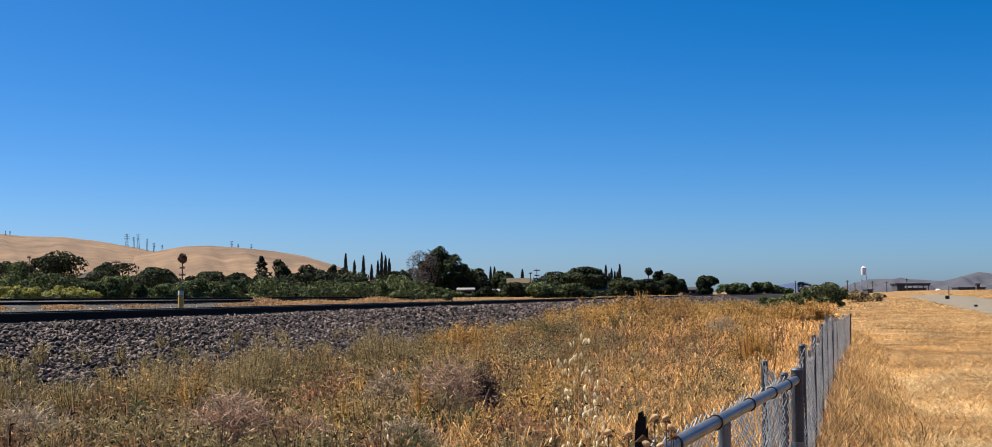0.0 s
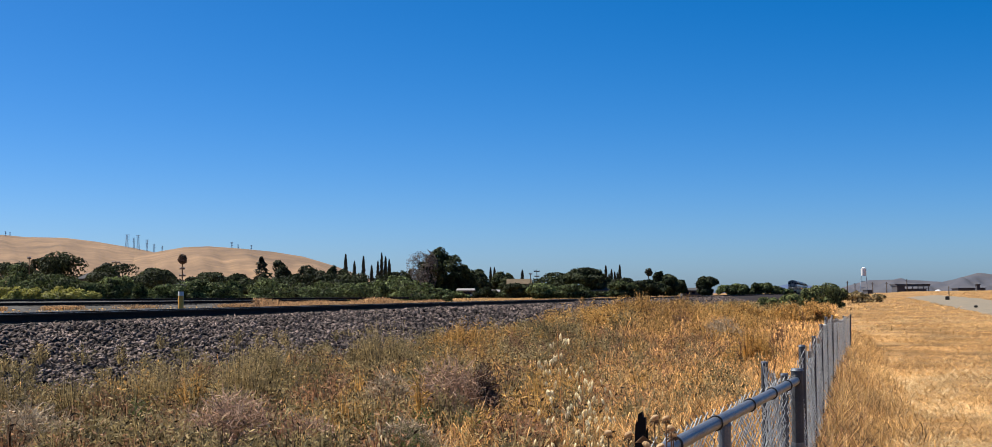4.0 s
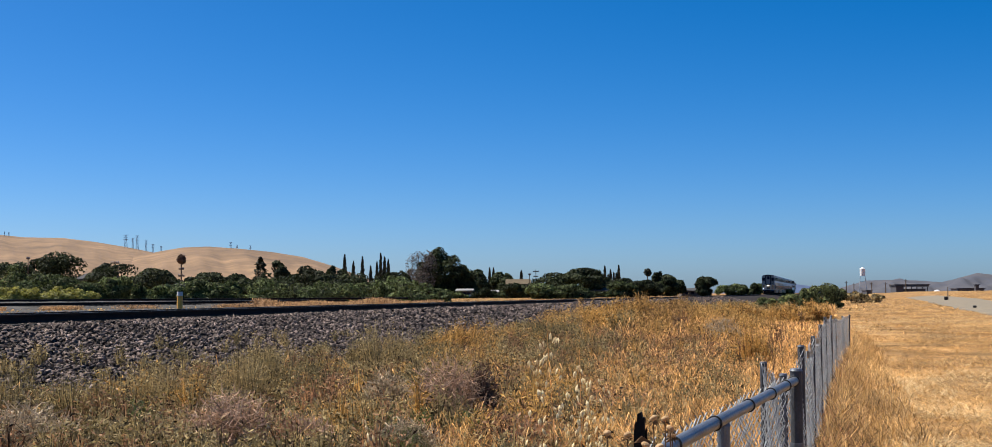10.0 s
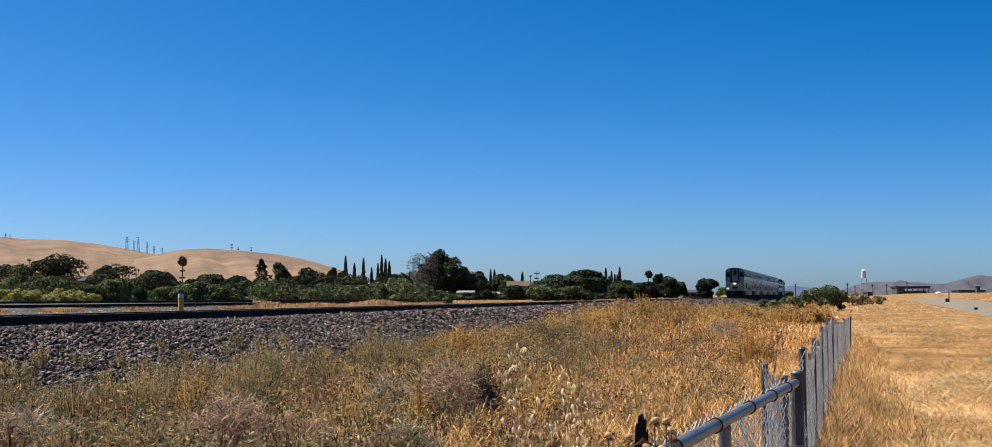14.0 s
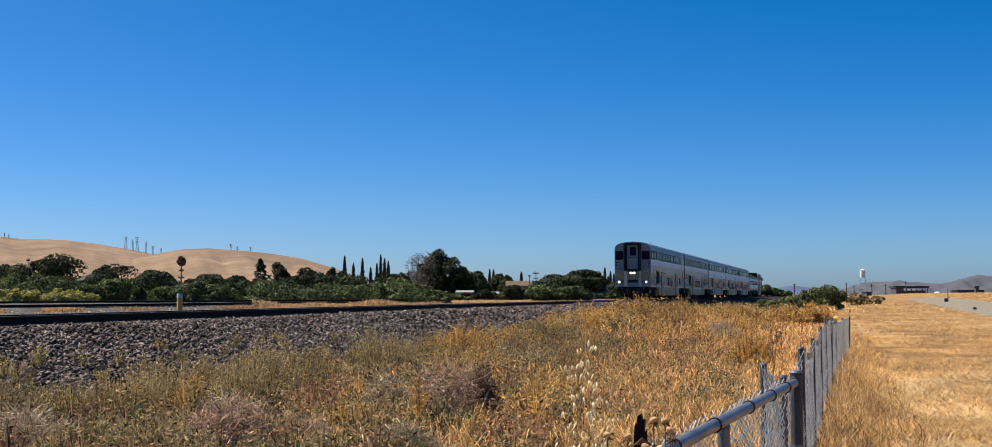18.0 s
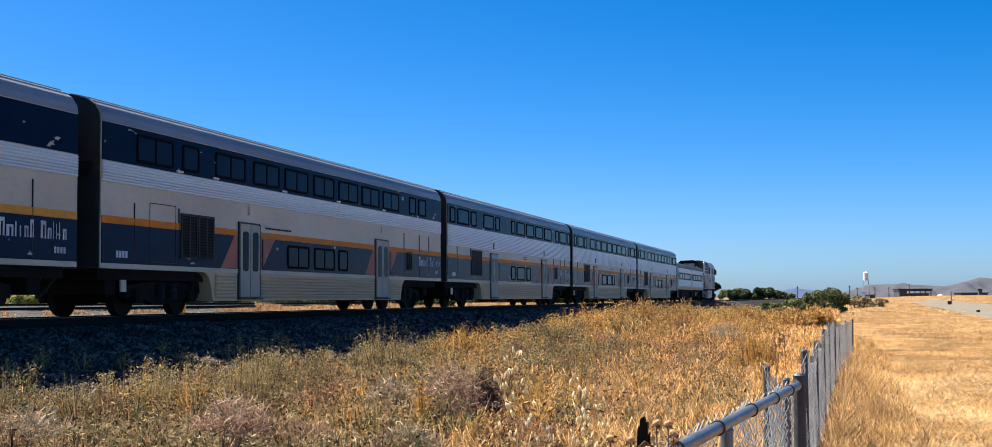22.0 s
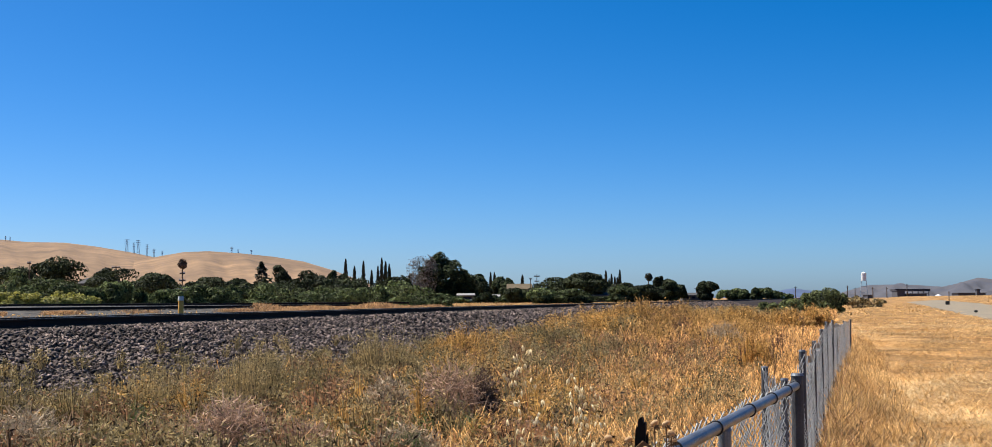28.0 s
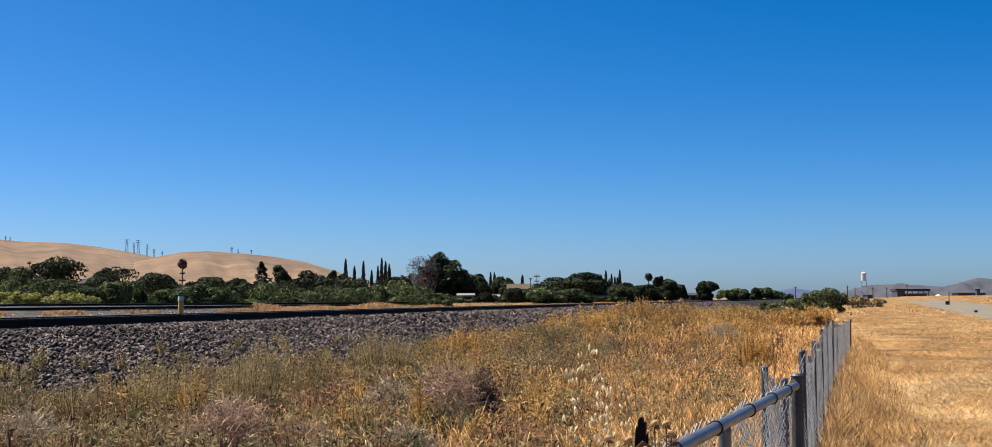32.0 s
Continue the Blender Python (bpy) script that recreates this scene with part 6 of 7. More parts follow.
        letter_bars(car, 24.15, 1.32, (0.07, 0.07, 0.07, 0.07), 0.13, M["letter"], s, 1.556, 0.04)
    if cab:
        cab_front(car)
    return car


def hood(x, z, outer, inner, y0, y1):
    """A round lamp hood, open towards the track ahead."""
    disc = [[(x + r * math.cos(k * 0.3491), z + r * math.sin(k * 0.3491)) for k in range(18)] for r in (outer, inner)]
    return ring(bmesh.new(), disc[0], disc[1], "y", y1, y0)


def cab_front(car):
    """The driving end: gangway frame, windscreens, striped panels and lamps."""
    part("front_wall", prism(bmesh.new(), [(px * 0.99, pz) for px, pz in shell_outline(1.55, 1.06, 4.25, 4.9)], "y", -0.06, 0.0), M["cab_shade_grey"], car, "grey cab front, its colour darkened for shade")
    rim = part("front_rim", ring(bmesh.new(), shell_outline(1.56, 1.06, 4.26, 4.92), [(px * 0.96, min(max(pz, 1.1), 4.84)) for px, pz in shell_outline(1.55, 1.06, 4.22, 4.86)], "y", -0.075, -0.02), M["cab_shade_grey"], car)
    frame_ = part("gangway_frame", ring(bmesh.new(), rounded(-0.73, 0.73, 2.42, 4.80, 0.14), rounded(-0.58, 0.58, 2.58, 4.64, 0.08), "y", -0.38, -0.06), M["black"], car, "black gangway frame")
    part("gangway_lining", ring(bmesh.new(), rounded(-0.58, 0.58, 2.58, 4.64, 0.08), rounded(-0.5, 0.5, 2.6, 4.6, 0.06), "y", -0.3, -0.055), M["rubber"], frame_)
    door = part("gangway_door", boxed(-0.42, 0.42, -0.09, -0.06, 2.6, 4.58), M["cab_shade_grey"], car, "light grey end door")
    part("door_window", prism(bmesh.new(), rounded(-0.22, 0.3, 3.72, 4.45, 0.08), "y", -0.1, -0.085), M["window"], door)
    part("door_bar", boxed(-0.42, 0.42, -0.1, -0.088, 3.56, 3.6), M["black"], door)
    for s in (-1, 1):
        w = part("windscreen", ring(bmesh.new(), rounded(s * 1.13 - 0.33, s * 1.13 + 0.33, 3.38, 4.12, 0.1), rounded(s * 1.13 - 0.27, s * 1.13 + 0.27, 3.45, 4.06, 0.07), "y", -0.1, -0.055), M["rubber"], car)
        part("pane", prism(bmesh.new(), rounded(s * 1.13 - 0.28, s * 1.13 + 0.28, 3.44, 4.07, 0.07), "y", -0.075, -0.06), M["window"], w)
        part("wiper", tubed((s * 1.13 - 0.05, -0.11, 4.16), (s * 1.13 - 0.2, -0.105, 3.75), 0.012), M["black"], w)
        b = part("lamp_box", boxed(s * 1.29 - 0.15, s * 1.29 + 0.15, -0.10, -0.06, 2.9, 3.18, 0.02), M["black"], car)
        part("lamp", tubed((s * 1.27, -0.12, 3.04), (s * 1.27, -0.09, 3.04), 0.09, 0.09, 16), M["grey_paint"], b)
        n = part("number_box", boxed(s * 1.14 - 0.24, s * 1.14 + 0.24, -0.085, -0.06, 2.63, 2.80), M["black"], car)
        for k in range(4):
            part("lettering", boxed(s * 1.14 - 0.19 + k * 0.1, s * 1.14 - 0.125 + k * 0.1, -0.09, -0.084, 2.67, 2.76), M["white"], n)
        # striped panels
        panel = part("striped_panel", boxed(s * 1.13 - 0.31, s * 1.13 + 0.31, -0.07, -0.06, 1.74, 2.40), M["maroon"], car, "yellow and dark red warning stripes")
        stripes(panel, s * 1.13 - 0.31, s * 1.13 + 0.31, 1.74, 2.40, s, -0.075)
        part("ditch_lamp_rim", hood(s * 1.16, 1.49, 0.14, 0.10, -0.06, -0.25), M["end_dark"], car)
        part("ditch_lamp", tubed((s * 1.16, -0.08, 1.49), (s * 1.16, -0.065, 1.49), 0.10, 0.10, 18), M["lamp_on" if s < 0 else "lamp_off"], car, "lit ditch light" if s < 0 else "dim orange ditch light")
        part("bulb", tubed((s * 1.16, -0.083, 1.49), (s * 1.16, -0.0795, 1.49), 0.055 if s < 0 else 0.03, 0.055 if s < 0 else 0.03, 14), M["lamp_bulb"], car)
        part("marker_lamp", boxed(s * 0.85 - 0.11, s * 0.85 + 0.11, -0.13, -0.06, 1.44, 1.60, 0.02), M["red_lens"], car, "red marker light")
        part("grab_rail", tubed((s * 0.62, -0.16, 1.25), (s * 0.62, -0.16, 2.4), 0.018), M["grey_paint"], car)
        part("side_post", boxed(s * 0.52, s * 0.72, -0.14, -0.06, 1.1, 2.42), M["grey_paint"], car)
        part("hose", tubed((s * 0.95, -0.15, 1.05), (s * 0.8, -0.2, 0.5), 0.04), M["black"], car)
        part("hose_tag", boxed(s * 0.95 - 0.09, s * 0.95 + 0.09, -0.22, -0.16, 0.9, 1.04, 0.03), M["blue_hose"], car, "blue cable head")
    mid = part("striped_panel", boxed(-0.38, 0.38, -0.11, -0.06, 1.70, 2.42), M["maroon"], car, "yellow and dark red warning chevron")
    stripes(mid, -0.38, 0.0, 1.70, 2.40, -1, -0.115, 1)
    stripes(mid, 0.0, 0.38, 1.70, 2.40, 1, -0.115, 1)
    for s in (-1, 1):
        part("headlight_rim", hood(s * 0.13, 2.25, 0.12, 0.085, -0.11, -0.25), M["end_dark"], car)
        part("headlight", tubed((s * 0.13, -0.135, 2.25), (s * 0.13, -0.12, 2.25), 0.085, 0.085, 18), M["lamp_on"], car, "lit twin headlight")
        part("bulb", tubed((s * 0.13, -0.138, 2.25), (s * 0.13, -0.1345, 2.25), 0.05, 0.05, 14), M["lamp_bulb"], car)
    sign = part("destination_sign", boxed(-0.42, 0.42, -0.12, -0.06, 1.43, 1.69, 0.01), M["black"], car)
    for k in range(4):
        part("lettering", boxed(-0.3 + k * 0.16, -0.2 + k * 0.16, -0.126, -0.119, 1.49, 1.63), M["under"], sign)
    part("buffer_beam", boxed(-1.3, 1.3, -0.15, 0.1, 0.85, 1.08, 0.03), M["under"], car)
    part("plough", prism(bmesh.new(), [(-0.75, 0.2), (0.75, 0.2), (1.05, 0.36), (1.05, 0.46), (-1.05, 0.46), (-1.05, 0.36)], "y", -0.16, -0.1), M["under"], car, "sooty pilot plate under the cab")
    part("coupler_head", boxed(-0.15, 0.15, -0.65, -0.1, 0.68, 0.98, 0.05), M["under"], car)
    for s in (-1, 1):
        part("pilot_bracket", boxed(s * 0.62, s * 0.74, -0.14, 0.3, 0.44, 0.9, 0.02), M["under"], car)
        part("jumper_socket", boxed(s * 0.42 - 0.09, s * 0.42 + 0.09, -0.26, -0.14, 0.86, 1.02, 0.03), M["end_dark"], car)
        for k in range(3):
            part("air_hose", tubed((s * (0.3 + 0.12 * k), -0.2, 0.88), (s * (0.24 + 0.16 * k), -0.34, 0.42 + 0.05 * k), 0.026, 0.022), M["black"], car)
            part("gladhand", boxed(s * (0.24 + 0.16 * k) - 0.05, s * (0.24 + 0.16 * k) + 0.05, -0.38, -0.3, 0.36 + 0.05 * k, 0.45 + 0.05 * k, 0.015), M["wheel"], car)
        for k in range(2):
            part("step", boxed(s * 1.08, s * 1.36, -0.12, 0.16, 0.42 + 0.3 * k, 0.45 + 0.3 * k), M["end_dark"], car)
        part("step_side", boxed(s * 1.36, s * 1.385, -0.12, 0.16, 0.4, 1.0), M["end_dark"], car)
        part("notice", boxed(s * 1.3 - 0.12, s * 1.3 + 0.08, -0.09, -0.07, 1.14, 1.24), M["grey_paint"], car)
        part("roof_bolt", tubed((s * 1.24, -0.09, 4.42), (s * 1.24, -0.06, 4.42), 0.035, 0.035, 10), M["black"], car)
        part("frame_edge", boxed(s * 0.66, s * 0.71, -0.40, -0.385, 2.56, 4.66), M["end_dark"], car)
        part("window_blind", boxed(s * 1.559, s * 1.562, 0.74, 1.0, 3.53, 4.06), M["white"], car, "pale drawn window blind")
    for x, y in ((0.9, 0.6), (1.1, 3.2), (-0.9, 0.6)):
        part("antenna", boxed(x - 0.03, x + 0.03, y, y + 0.08, 4.72, 4.87, 0.01), M["white"] if y < 1 else M["black"], car)


def stripes(parent, x0, x1, z0, z1, slope, y, sign=1):
    """Diagonal bars cut to a panel."""
    w, h = x1 - x0, z1 - z0
    k = -1.2
    while k < 2.4:
        bar = [(x0 + w * a, z0 + h * b) for a, b in clipped(k, 0.18, slope, h / w)]
        if len(bar) > 2:
            part("bar", prism(bmesh.new(), bar, "y", y, y + 0.004), M["chevron"], parent)
        k += 0.36


def clipped(k, t, slope, asp):
    """A diagonal band in the unit square, cut at its sides."""
    poly = [(0, 0), (1, 0), (1, 1), (0, 1)]

    def cut(poly, f):
        out = []
        for i, p in enumerate(poly):
            q = poly[(i + 1) % len(poly)]
            fp, fq = f(p), f(q)
            if fp >= 0:
                out.append(p)
            if fp * fq < 0:
                u = fp / (fp - fq)
                out.append((p[0] + (q[0] - p[0]) * u, p[1] + (q[1] - p[1]) * u))
        return out
    def line(p):
        u = p[0] if slope > 0 else 1 - p[0]
        return p[1] - 0.95 * u / asp * 1.0
    poly = cut(poly, lambda p: line(p) - k)
    if poly:
        poly = cut(poly, lambda p: k + t - line(p))
    return poly


def single_coach():
    """The single-deck coach between the double-deck ones and the locomotive."""
    car = tagged(empty("passenger_coach"), "single-deck fluted silver coach with a gold sill stripe", "train coach", group="coaches of the train")
    n = 25.0
    part("body", prism(bmesh.new(), [(1.50, 1.2), (1.52, 3.3), (1.44, 3.55), (1.2, 3.75), (0.7, 3.88), (0, 3.92), (-0.7, 3.88), (-1.2, 3.75), (-1.44, 3.55), (-1.52, 3.3), (-1.50, 1.2)], "y", 0.2, n), M["grey_paint"], car)
    bm = bmesh.new()
    arc = [(1.54, 3.3), (1.46, 3.56), (1.22, 3.765), (0.7, 3.895), (0, 3.935), (-0.7, 3.895), (-1.22, 3.765), (-1.46, 3.56), (-1.54, 3.3)]
    rows = [[bm.verts.new((px, y, pz)) for px, pz in arc] for y in (0.21, n - 0.01)]
    for i in range(len(arc) - 1):
        bm.faces.new((rows[0][i], rows[0][i + 1], rows[1][i + 1], rows[1][i]))
    roof = part("roof", bm, M["roof_dark"], car, "sooty dark grey roof")
    for k in range(26):
        px = -1.45 + 2.9 * k / 25
        pz = float(np.interp(abs(px), (0, 0.7, 1.22, 1.46), (3.935, 3.895, 3.765, 3.56)))
        part("roof_rib", boxed(px - 0.012, px + 0.012, 0.25, n - 0.05, pz - 0.01, pz + 0.015), M["roof_dark"], roof)
    part("roof_hump", boxed(-0.9, 0.9, 0.4, 4.0, 3.8, 4.08, 0.08), M["roof_dark"], car)
    for y in (2.6, n - 2.6):
        truck(car, y)
    # equipment boxes, extended low so their black also stands in for shadow underneath
    for y0, y1, z0 in ((5.0, 8.9, 0.40), (9.0, 11.9, 0.34), (12.0, 13.1, 0.46), (14.6, 17.4, 0.42), (17.6, 19.6, 0.46)):
        part("underframe_box", boxed(-1.25, 1.25, y0, y1, z0, 1.2, 0.03), M["under"], car)
    part("underframe", boxed(-1.3, 1.3, 0.4, n - 0.2, 0.98, 1.2), M["under"], car)
    part("white_box", boxed(1.3, 1.36, 18.2, 18.8, 0.55, 0.98), M["grey_paint"], car)
    for y, o in ((0.2, -1), (n, 1)):
        part("end_wall", prism(bmesh.new(), [(1.47, 1.2), (1.49, 3.3), (1.2, 3.72), (0, 3.88), (-1.2, 3.72), (-1.49, 3.3), (-1.47, 1.2)], "y", y, y + o * 0.03), M["end_dark"], car)
        part("diaphragm", ring(bmesh.new(), rounded(-0.6, 0.6, 1.1, 3.6, 0.15), rounded(-0.48, 0.48, 1.2, 3.5, 0.1), "y", y, y + o * 0.5), M["rubber"], car)
        part("coupler", boxed(-0.12, 0.12, y, y + o * 0.5, 0.72, 0.98, 0.03), M["under"], car)
    for s in (1, -1):
        fluting(car, 1.2, 12.0, 2.86, 3.28, 6, M["fluted"], s, x=1.515)
        fluting(car, 13.35, 23.9, 2.86, 3.28, 6, M["fluted"], s, x=1.515)
        fluting(car, 1.2, 12.0, 1.52, 2.16, 9, M["fluted"], s, x=1.515)
        fluting(car, 13.35, 23.9, 1.52, 2.16, 9, M["fluted"], s, x=1.515)
        strip(car, "window_band", 1.2, 23.9, 2.17, 2.85, M["slate"], s, x=1.515, label="faded slate-blue window band")
        strip(car, "sill_stripe", 1.1, 23.9, 1.24, 1.40, M["gold"], s, x=1.515, out=0.024, label="gold sill stripe")
        strip(car, "sill_edge", 1.1, 23.9, 1.19, 1.235, M["white"], s, x=1.515, out=0.022)
        strip(car, "centre_panel", 12.02, 13.33, 1.5, 3.28, M["silver"], s, x=1.515, out=0.03)
        for a, b in ((2.2, 4.36), (4.57, 6.1), (6.39, 8.15), (8.34, 10.05), (10.3, 11.65), (14.8, 16.45), (16.75, 18.15), (18.45, 19.95), (20.15, 21.4), (21.6, 23.05)):
            window(car, a, b, 2.21, 2.80, s, x=1.535, r=0.14)
        window(car, 12.3, 13.1, 2.21, 2.80, s, x=1.545, r=0.12)
        part("red_slash", prism(bmesh.new(), [(1.75, 2.19), (2.05, 2.19), (1.65, 2.84), (1.35, 2.84)], "x", s * 1.536, s * 1.5385), M["salmon"], car)
        part("blue_slash", prism(bmesh.new(), [(2.15, 2.19), (2.5, 2.19), (2.1, 2.84), (1.75, 2.84)], "x", s * 1.536, s * 1.5385), M["blue_stripe"], car)
        part("notice", boxed(s * 1.536, s * 1.541, 13.7, 14.15, 2.4, 2.68), M["white"], car)
        for y0 in (0.28, 24.0):
            d = part("door", boxed(s * 1.50, s * 1.53, y0, y0 + 0.8, 1.2, 3.25, 0.01), M["silver"], car, "grey vestibule door")
            part("door_window", prism(bmesh.new(), rounded(y0 + 0.2, y0 + 0.62, 2.35, 3.08, 0.14), "x", s * 1.531, s * 1.537), M["window"], d)
            for k in range(3):
                part("step", boxed(s * 1.1, s * 1.48, y0, y0 + 0.85, 0.42 + 0.27 * k, 0.45 + 0.27 * k), M["under"], d)
            for yy in (y0 - 0.06, y0 + 0.90):
                part("step_side", boxed(s * 1.15, s * 1.49, yy - 0.02, yy + 0.02, 0.42, 1.2), M["under"], d)
                part("step_edge", boxed(s * 1.49, s * 1.52, yy - 0.035, yy + 0.035, 0.40, 1.22), M["grey_paint"], d)
        letter_bars(car, 3.0, 1.72, (0.3,), 0.28, M["grey_paint"], s, 1.546)
        for y0 in (4.2, 20.2):
            part("brace", tubed((s * 1.3, y0, 1.15), (s * 1.1, y0 - 0.6, 0.5), 0.04), M["end_dark"], car)
    return car


def loft(sections):
    """A solid through cross-sections (y, half width, foot, shoulder, top)."""
    bm = bmesh.new()
    rows = []
    for y, w, z0, z1, z2 in sections:
        rows.append([bm.verts.new(p) for p in ((w, y, z0), (w, y, z1), (w * 0.86, y, z1 + (z2 - z1) * 0.7), (w * 0.5, y, z2), (-w * 0.5, y, z2), (-w * 0.86, y, z1 + (z2 - z1) * 0.7), (-w, y, z1), (-w, y, z0))])
    for a, b in zip(rows, rows[1:]):
        for k in range(8):
            bm.faces.new((a[k], a[(k + 1) % 8], b[(k + 1) % 8], b[k]))
    bm.faces.new(rows[0])
    bm.faces.new(rows[-1][::-1])
    bmesh.ops.recalc_face_normals(bm, faces=bm.faces[:])
    return bm


def locomotive():
    """The streamlined diesel at the tail, nose away from the coaches."""
    loco = tagged(empty("locomotive"), "grey streamlined diesel locomotive with a gold stripe", "locomotive")
    n = 16.9
    x = 1.46
    part("body", boxed(-x, x, 0.3, 13.4, 1.42, 3.14), M["silver"], loco, "ribbed grey engine hood side")
    part("upper_body", boxed(-x + 0.02, x - 0.02, 1.4, 7.3, 3.14, 4.2), M["end_dark"], loco, "dark intake band")
    part("upper_body", boxed(-x + 0.02, x - 0.02, 7.3, 13.4, 3.14, 4.2), M["silver"], loco)
    part("nose", loft([(13.4, 1.46, 1.42, 4.2, 4.62), (14.3, 1.44, 1.42, 4.1, 4.5), (15.0, 1.36, 1.42, 3.7, 4.1), (15.7, 1.22, 1.42, 3.0, 3.3), (16.4, 1.0, 1.42, 2.5, 2.75), (n, 0.72, 1.42, 2.0, 2.2)]), M["silver"], loco, "rounded grey cab nose")
    part("roof_cowl", prism(bmesh.new(), [(1.44, 4.15), (1.16, 4.62), (0.85, 4.70), (-0.85, 4.70), (-1.16, 4.62), (-1.44, 4.15)], "y", 1.4, 7.2), M["roof_dark"], loco, "dark louvred roof")
    part("roof_cowl", prism(bmesh.new(), [(1.44, 4.15), (1.16, 4.60), (0.85, 4.66), (-0.85, 4.66), (-1.16, 4.60), (-1.44, 4.15)], "y", 7.2, 13.4), M["silver"], loco)
    for y in (1.9, 2.7, 3.5, 4.3, 5.1, 5.9, 6.7):
        part("roof_seam", prism(bmesh.new(), [(1.455, 4.14), (1.175, 4.63), (0.85, 4.715), (-0.85, 4.715), (-1.175, 4.63), (-1.455, 4.14)], "y", y, y + 0.06), M["end_dark"], loco)
    part("radiator_cheek", prism(bmesh.new(), [(0.25, 3.2), (0.25, 4.35), (0.5, 4.66), (1.6, 4.66), (2.6, 4.3), (1.5, 4.2), (1.3, 3.2)], "x", x - 0.06, x + 0.01), M["silver"], loco, "grey side cheek of the radiator")
    part("radiator_cheek", prism(bmesh.new(), [(0.25, 3.2), (0.25, 4.2), (0.5, 4.5), (1.6, 4.5), (1.5, 4.2), (1.3, 3.2)], "x", -x - 0.01, -x + 0.06), M["under"], loco)
    part("rear_wall", boxed(-1.42, 1.42, 1.3, 1.4, 1.45, 4.6), M["inside"], loco, "dark rear end of the engine hood")
    part("rear_deck", boxed(-1.40, 1.40, 0.3, 1.4, 3.06, 3.14), M["under"], loco)
    part("rear_roof", prism(bmesh.new(), [(0.6, 4.48), (0.6, 4.6), (0.2, 4.72), (-1.2, 4.66), (-1.46, 4.4), (-1.46, 4.2), (-1.2, 4.5), (0.2, 4.58)], "y", 0.3, 1.5), M["under"], loco, "sooty curved hood over the exhaust")
    part("exhaust_silencer", tubed((-0.9, 0.7, 4.18), (0.35, 0.7, 4.18), 0.17, 0.17, 12), M["grey_paint"], loco, "pale round exhaust silencer")
    part("horn", tubed((0.62, 0.6, 3.95), (0.62, 0.35, 3.95), 0.05, 0.11, 10), M["grey_paint"], loco)
    part("rear_door", boxed(-0.4, 0.4, 0.26, 0.3, 1.5, 3.0), M["grey_paint"], loco)
    for y in (8.2, 9.9, 11.6):
        part("roof_fan", tubed((0, y, 4.64), (0, y, 4.80), 0.7, 0.66, 20), M["end_dark"], loco)
    part("underframe", boxed(-1.3, 1.3, 0.2, n - 1.2, 1.1, 1.42), M["under"], loco)
    part("fuel_tank", boxed(-1.43, 1.43, 5.0, 10.6, 0.28, 1.36, 0.14), M["silver"], loco, "grey fuel tank skirt")
    for y in (2.6, 13.0):
        truck(loco, y, 2.7, 0.508)
    part("pilot", loft([(14.6, 1.3, 0.2, 1.1, 1.4), (15.8, 1.1, 0.2, 1.1, 1.4), (n, 0.7, 0.2, 1.0, 1.4)]), M["under"], loco, "sooty pilot under the nose")
    part("coupler", boxed(-0.12, 0.12, -0.5, 0.3, 0.72, 0.98, 0.03), M["under"], loco)
    for s in (1, -1):
        part("stripe", prism(bmesh.new(), [(0.35, 2.0), (0.35, 2.2), (1.6, 2.2), (3.0, 2.05), (4.6, 1.72), (5.8, 1.58), (5.8, 1.5), (3.9, 1.5), (2.6, 1.82), (1.4, 2.0)], "x", s * x, s * (x + 0.006)), M["orange"], loco, "gold sweeping stripe")
        part("navy_patch", prism(bmesh.new(), [(0.35, 1.5), (0.35, 1.98), (1.4, 1.98), (2.5, 1.8), (3.6, 1.5)], "x", s * x, s * (x + 0.005)), M["navy_low"], loco, "navy patch under the stripe")
        part("sill_stripe", boxed(s * x, s * (x + 0.008), 3.9, 13.4, 1.43, 1.49), M["gold"], loco, "thin gold sill stripe")
        for a, b, z0, z1 in ((1.75, 2.6, 3.22, 3.5), (1.75, 2.6, 3.58, 3.86), (1.75, 2.6, 3.93, 4.14), (3.05, 4.35, 3.22, 3.5), (3.05, 4.35, 3.58, 3.86), (3.05, 4.35, 3.93, 4.14), (4.5, 5.8, 3.22, 3.5), (4.5, 5.8, 3.58, 3.86), (4.5, 5.8, 3.93, 4.14), (6.15, 7.9, 3.2, 4.0), (10.0, 11.2, 3.2, 3.95)):
            g = part("intake_grille", boxed(s * (x - 0.024), s * (x + 0.012), a, b, z0, z1), M["inside"], loco, "black intake grille")
            part("grille_frame", ring(bmesh.new(), rounded(a - 0.05, b + 0.05, z0 - 0.05, z1 + 0.05, 0.03, 1), rounded(a, b, z0, z1, 0.02, 1), "x", s * (x - 0.02), s * (x + 0.02)), M["silver"], g)
        part("louvre", boxed(s * 1.30, s * 1.34, 3.0, 7.0, 4.28, 4.45), M["inside"], loco)
        for y in (1.5, 1.75, 2.0, 2.25, 2.5, 2.9, 3.7, 4.6, 5.5, 6.3, 7.2, 8.6, 9.9):
            part("rib", boxed(s * x, s * (x + 0.03), y, y + 0.07, 1.55, 3.06), M["grey_paint"], loco)
        for y in (5.2, 7.9, 10.2, 11.0, 11.4, 11.8):
            part("door_joint", boxed(s * x, s * (x + 0.012), y, y + 0.04, 1.55, 3.06), M["under"], loco)
        part("cab_door", boxed(s * x, s * (x + 0.02), 12.3, 13.0, 1.5, 3.95, 0.01), M["grey_paint"], loco)
        part("door_window", boxed(s * (x + 0.02), s * (x + 0.026), 12.45, 12.85, 3.1, 3.75), M["window"], loco)
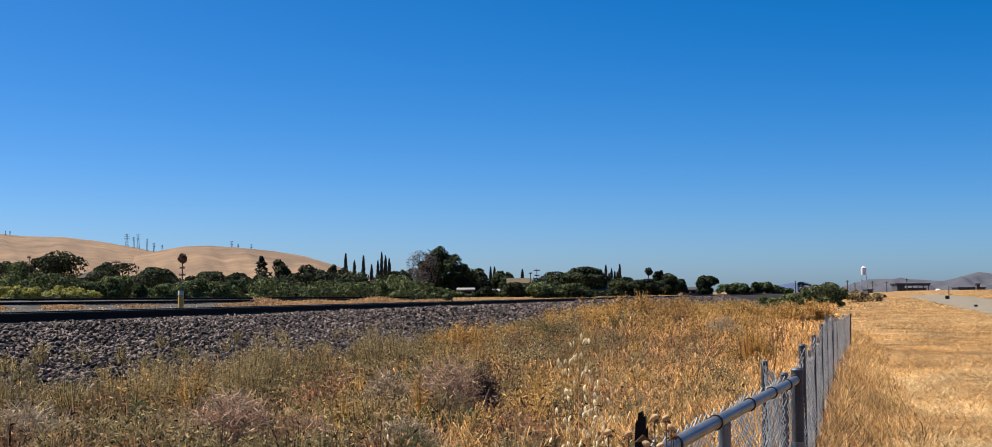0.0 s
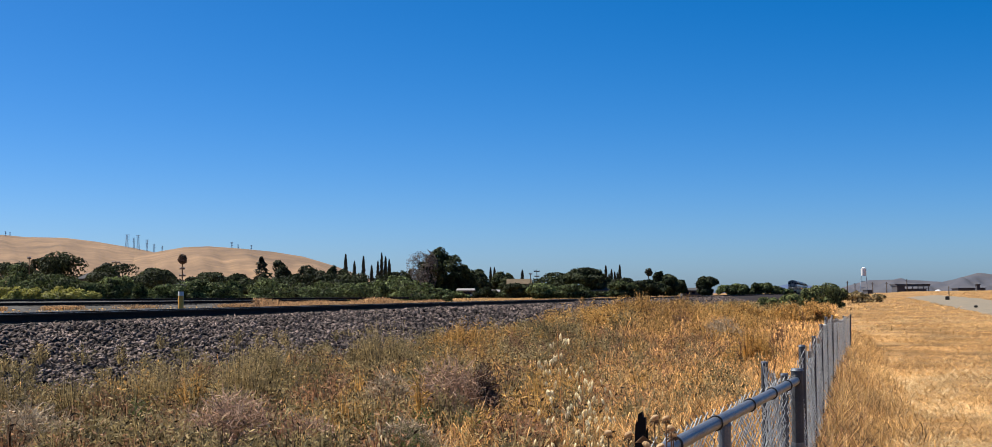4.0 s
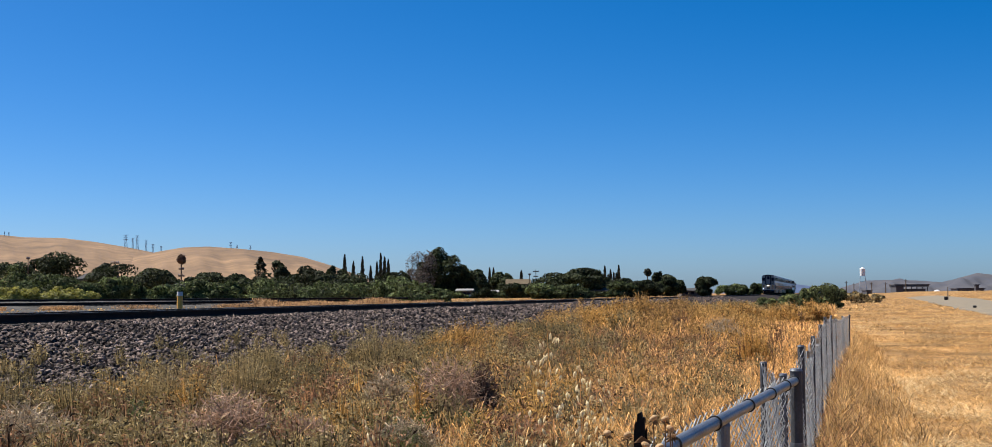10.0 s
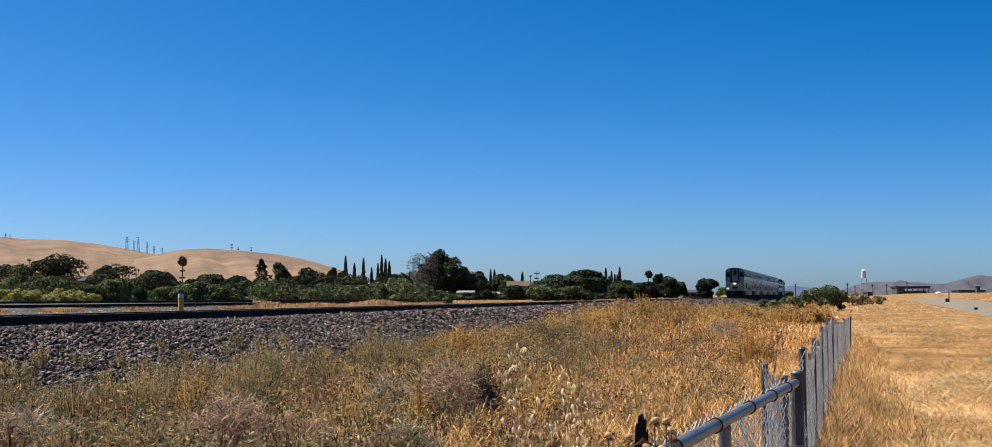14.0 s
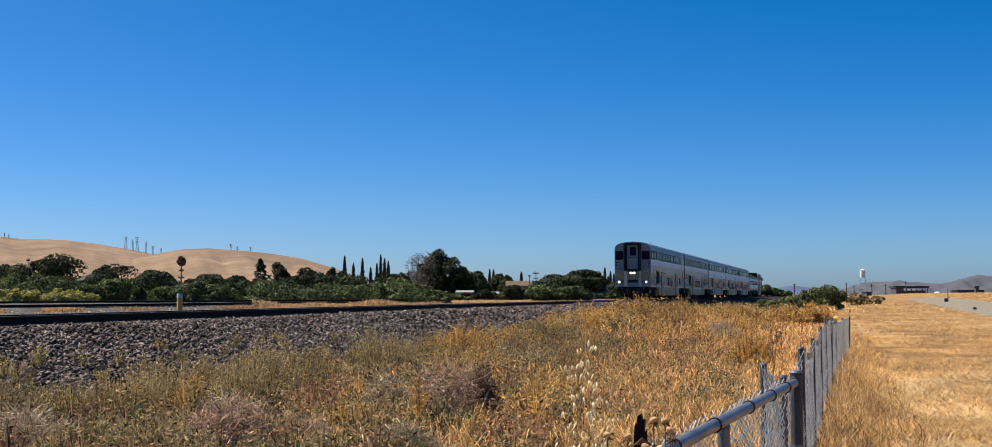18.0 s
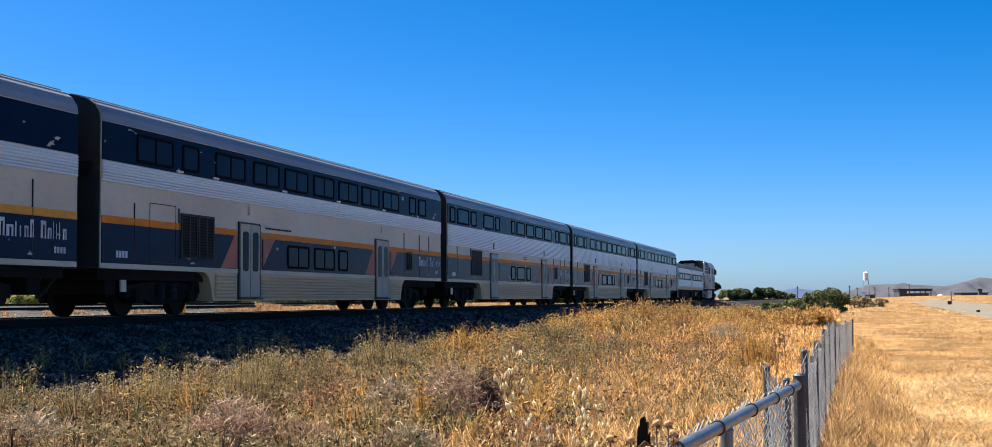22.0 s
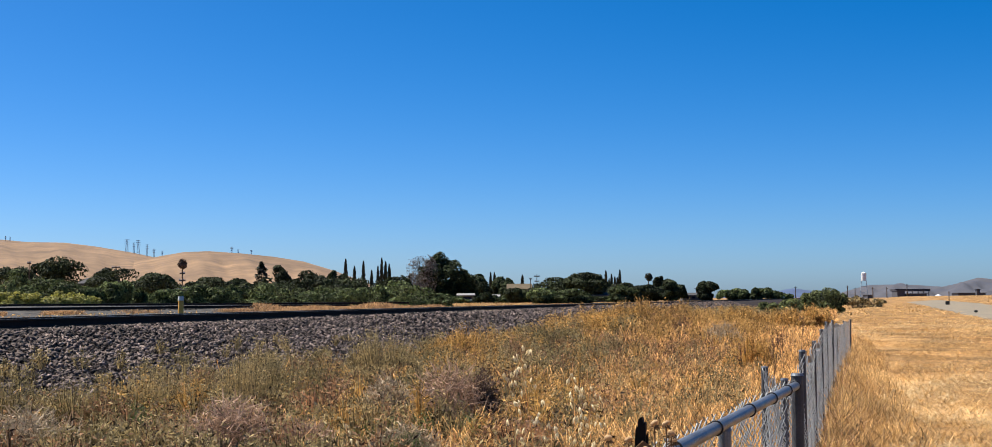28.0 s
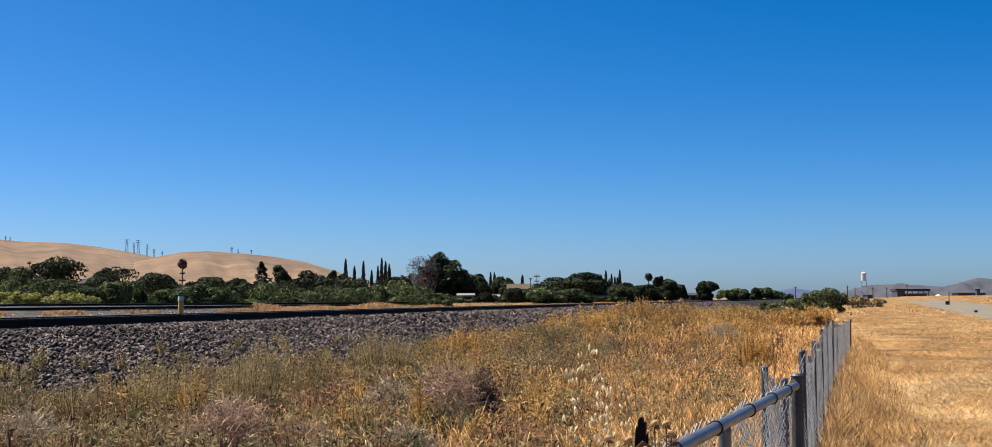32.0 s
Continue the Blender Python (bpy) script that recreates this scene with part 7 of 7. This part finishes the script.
        w = part("cab_window", ring(bmesh.new(), rounded(13.15, 14.2, 3.25, 3.95, 0.08), rounded(13.22, 14.13, 3.32, 3.88, 0.06), "x", s * x, s * (x + 0.03)), M["rubber"], loco)
        part("pane", boxed(s * (x - 0.03), s * (x + 0.01), 13.2, 14.15, 3.3, 3.9), M["window"], w)
        part("mirror", boxed(s * (x + 0.03), s * (x + 0.2), 14.3, 14.38, 3.2, 3.85, 0.02), M["black"], loco)
        worn_name(loco, 6.2, 2.32, s, 16, x + 0.001, M["slate"])
        for y in (0.45, 12.15, 13.1):
            part("grab_rail", tubed((s * (x + 0.06), y, 1.5), (s * (x + 0.06), y, 2.9), 0.02), M["under"], loco)
        for k, y in enumerate((6.6, 7.6, 8.9)):
            part("tank_fitting", boxed(s * 1.43, s * 1.445, y, y + 0.16, 0.75, 1.15), M["end_dark"], loco)
        for k in range(3):
            part("ladder_step", boxed(s * 1.2, s * 1.46, 0.5, 0.95, 0.45 + 0.3 * k, 0.5 + 0.3 * k), M["grey_paint"], loco)
    for sx in (-0.55, 0.55):
        part("windscreen", prism(bmesh.new(), [(14.45, 4.46), (15.02, 4.12), (15.06, 4.16), (14.49, 4.50)], "x", sx - 0.45, sx + 0.45), M["window"], loco)
    return loco


train = []
for k, (kind, label) in enumerate((("cab", "grey and navy double-deck cab coach with lit headlights"),
                                   ("old", "grey and navy double-deck coach with orange stripe"),
                                   ("diner", "fluted silver double-deck dining coach with navy bands and orange stripe"),
                                   ("new", "fluted silver double-deck coach with navy bands and orange stripe"),
                                   ("new", "fluted silver double-deck coach with navy bands and orange stripe"))):
    train.append((bilevel(kind, label), k * CAR))
train.append((single_coach(), 5 * CAR - 0.1))
train.append((locomotive(), 6 * CAR + 0.0))


def motions():
    front = 27.69 + SPEED * 21.0       # the leading end at the start
    for thing, offset in train:
        walk(thing, [(t, pose(TRACK, front - SPEED * t + offset, RAIL)) for t in (0, 8, 16, 24, 32)])
    flight = [(0, pose(-6, -4, 2.0)), (2.4, pose(-5, 1, 2.0))]
    for t, px, py, d in ((2.6, 380, 300, 4.4), (2.7, 673, 311, 5.2), (2.8, 887, 327, 6.2), (2.9, 1039, 315, 7.4), (3.0, 1155, 284, 8.8), (3.1, 1192, 258, 10.5), (3.5, 1230, 190, 18)):
        flight.append((t, pose(*at_view(px, d), EYE + (466 - py) / 2102 * d, 0, 0, -30)))
    walk(INSECT, flight + [(6, pose(20, 60, 40, 0, 0, -30)), (32, pose(120, 400, 200, 0, 0, -30))])
    # the oats sway in the wind: where their tips stand, time by time
    sway = (
        ((0, 927, 530), (1, 914, 555), (2, 932, 537), (3, 902, 530), (4.5, 890, 530), (6, 875, 527), (7, 870, 522), (8, 874, 520), (9, 884, 522), (10, 875, 523), (11, 872, 518), (12, 874, 525),
         (13, 852, 545), (14, 817, 573), (15.5, 870, 540), (17, 912, 515), (18, 945, 555), (19, 870, 573), (20, 833, 572), (21, 883, 600), (22, 806, 618), (23, 807, 573), (24, 877, 562), (25, 837, 540),
         (26.5, 830, 560), (28, 827, 573), (29, 877, 572), (30, 814, 570), (31, 811, 588), (32, 945, 590)),
        ((0, 968, 588), (1, 974, 595), (2, 972, 592), (3, 963, 590), (4.5, 957, 586), (6, 952, 583), (8, 945, 580), (9, 958, 585), (10, 954, 578), (11, 940, 580), (12, 951, 582), (14, 928, 588),
         (15.5, 940, 580), (17, 951, 573), (18, 967, 585), (19, 947, 583), (20, 962, 595), (21, 972, 597), (22, 945, 600), (23, 940, 595), (24, 964, 597), (25, 934, 588), (28, 943, 600),
         (29, 956, 598), (30, 938, 592), (31, 945, 597), (32, 992, 597)),
        ((0, 600, 690), (3, 590, 690), (6, 585, 680), (9, 575, 655), (12, 565, 665), (14, 555, 655), (17, 570, 660), (19, 555, 650), (22, 545, 660), (25, 560, 650), (28, 545, 650), (32, 560, 690)))
    sway += (tuple((t, a - 44, b - 14) for t, a, b in sway[1]),)
    for (stalk, px, dist, length), rows in zip(OATS, sway):
        x, y = at_view(px, dist)
        out = []
        for t, tx, ty in rows:
            side = math.asin((tx - px) / 2102 * dist / length)
            tall = min(0.999, max(0.8, (EYE + (466 - ty) / 2102 * dist) / length))
            out.append((t, pose(x, y, 0, 0, 0, 14.4) @ pose(0, 0, 0, -math.degrees(math.acos(max(tall, 0.93))) * 0.6, math.degrees(side), 0)))
        walk(stalk, out)


motions()
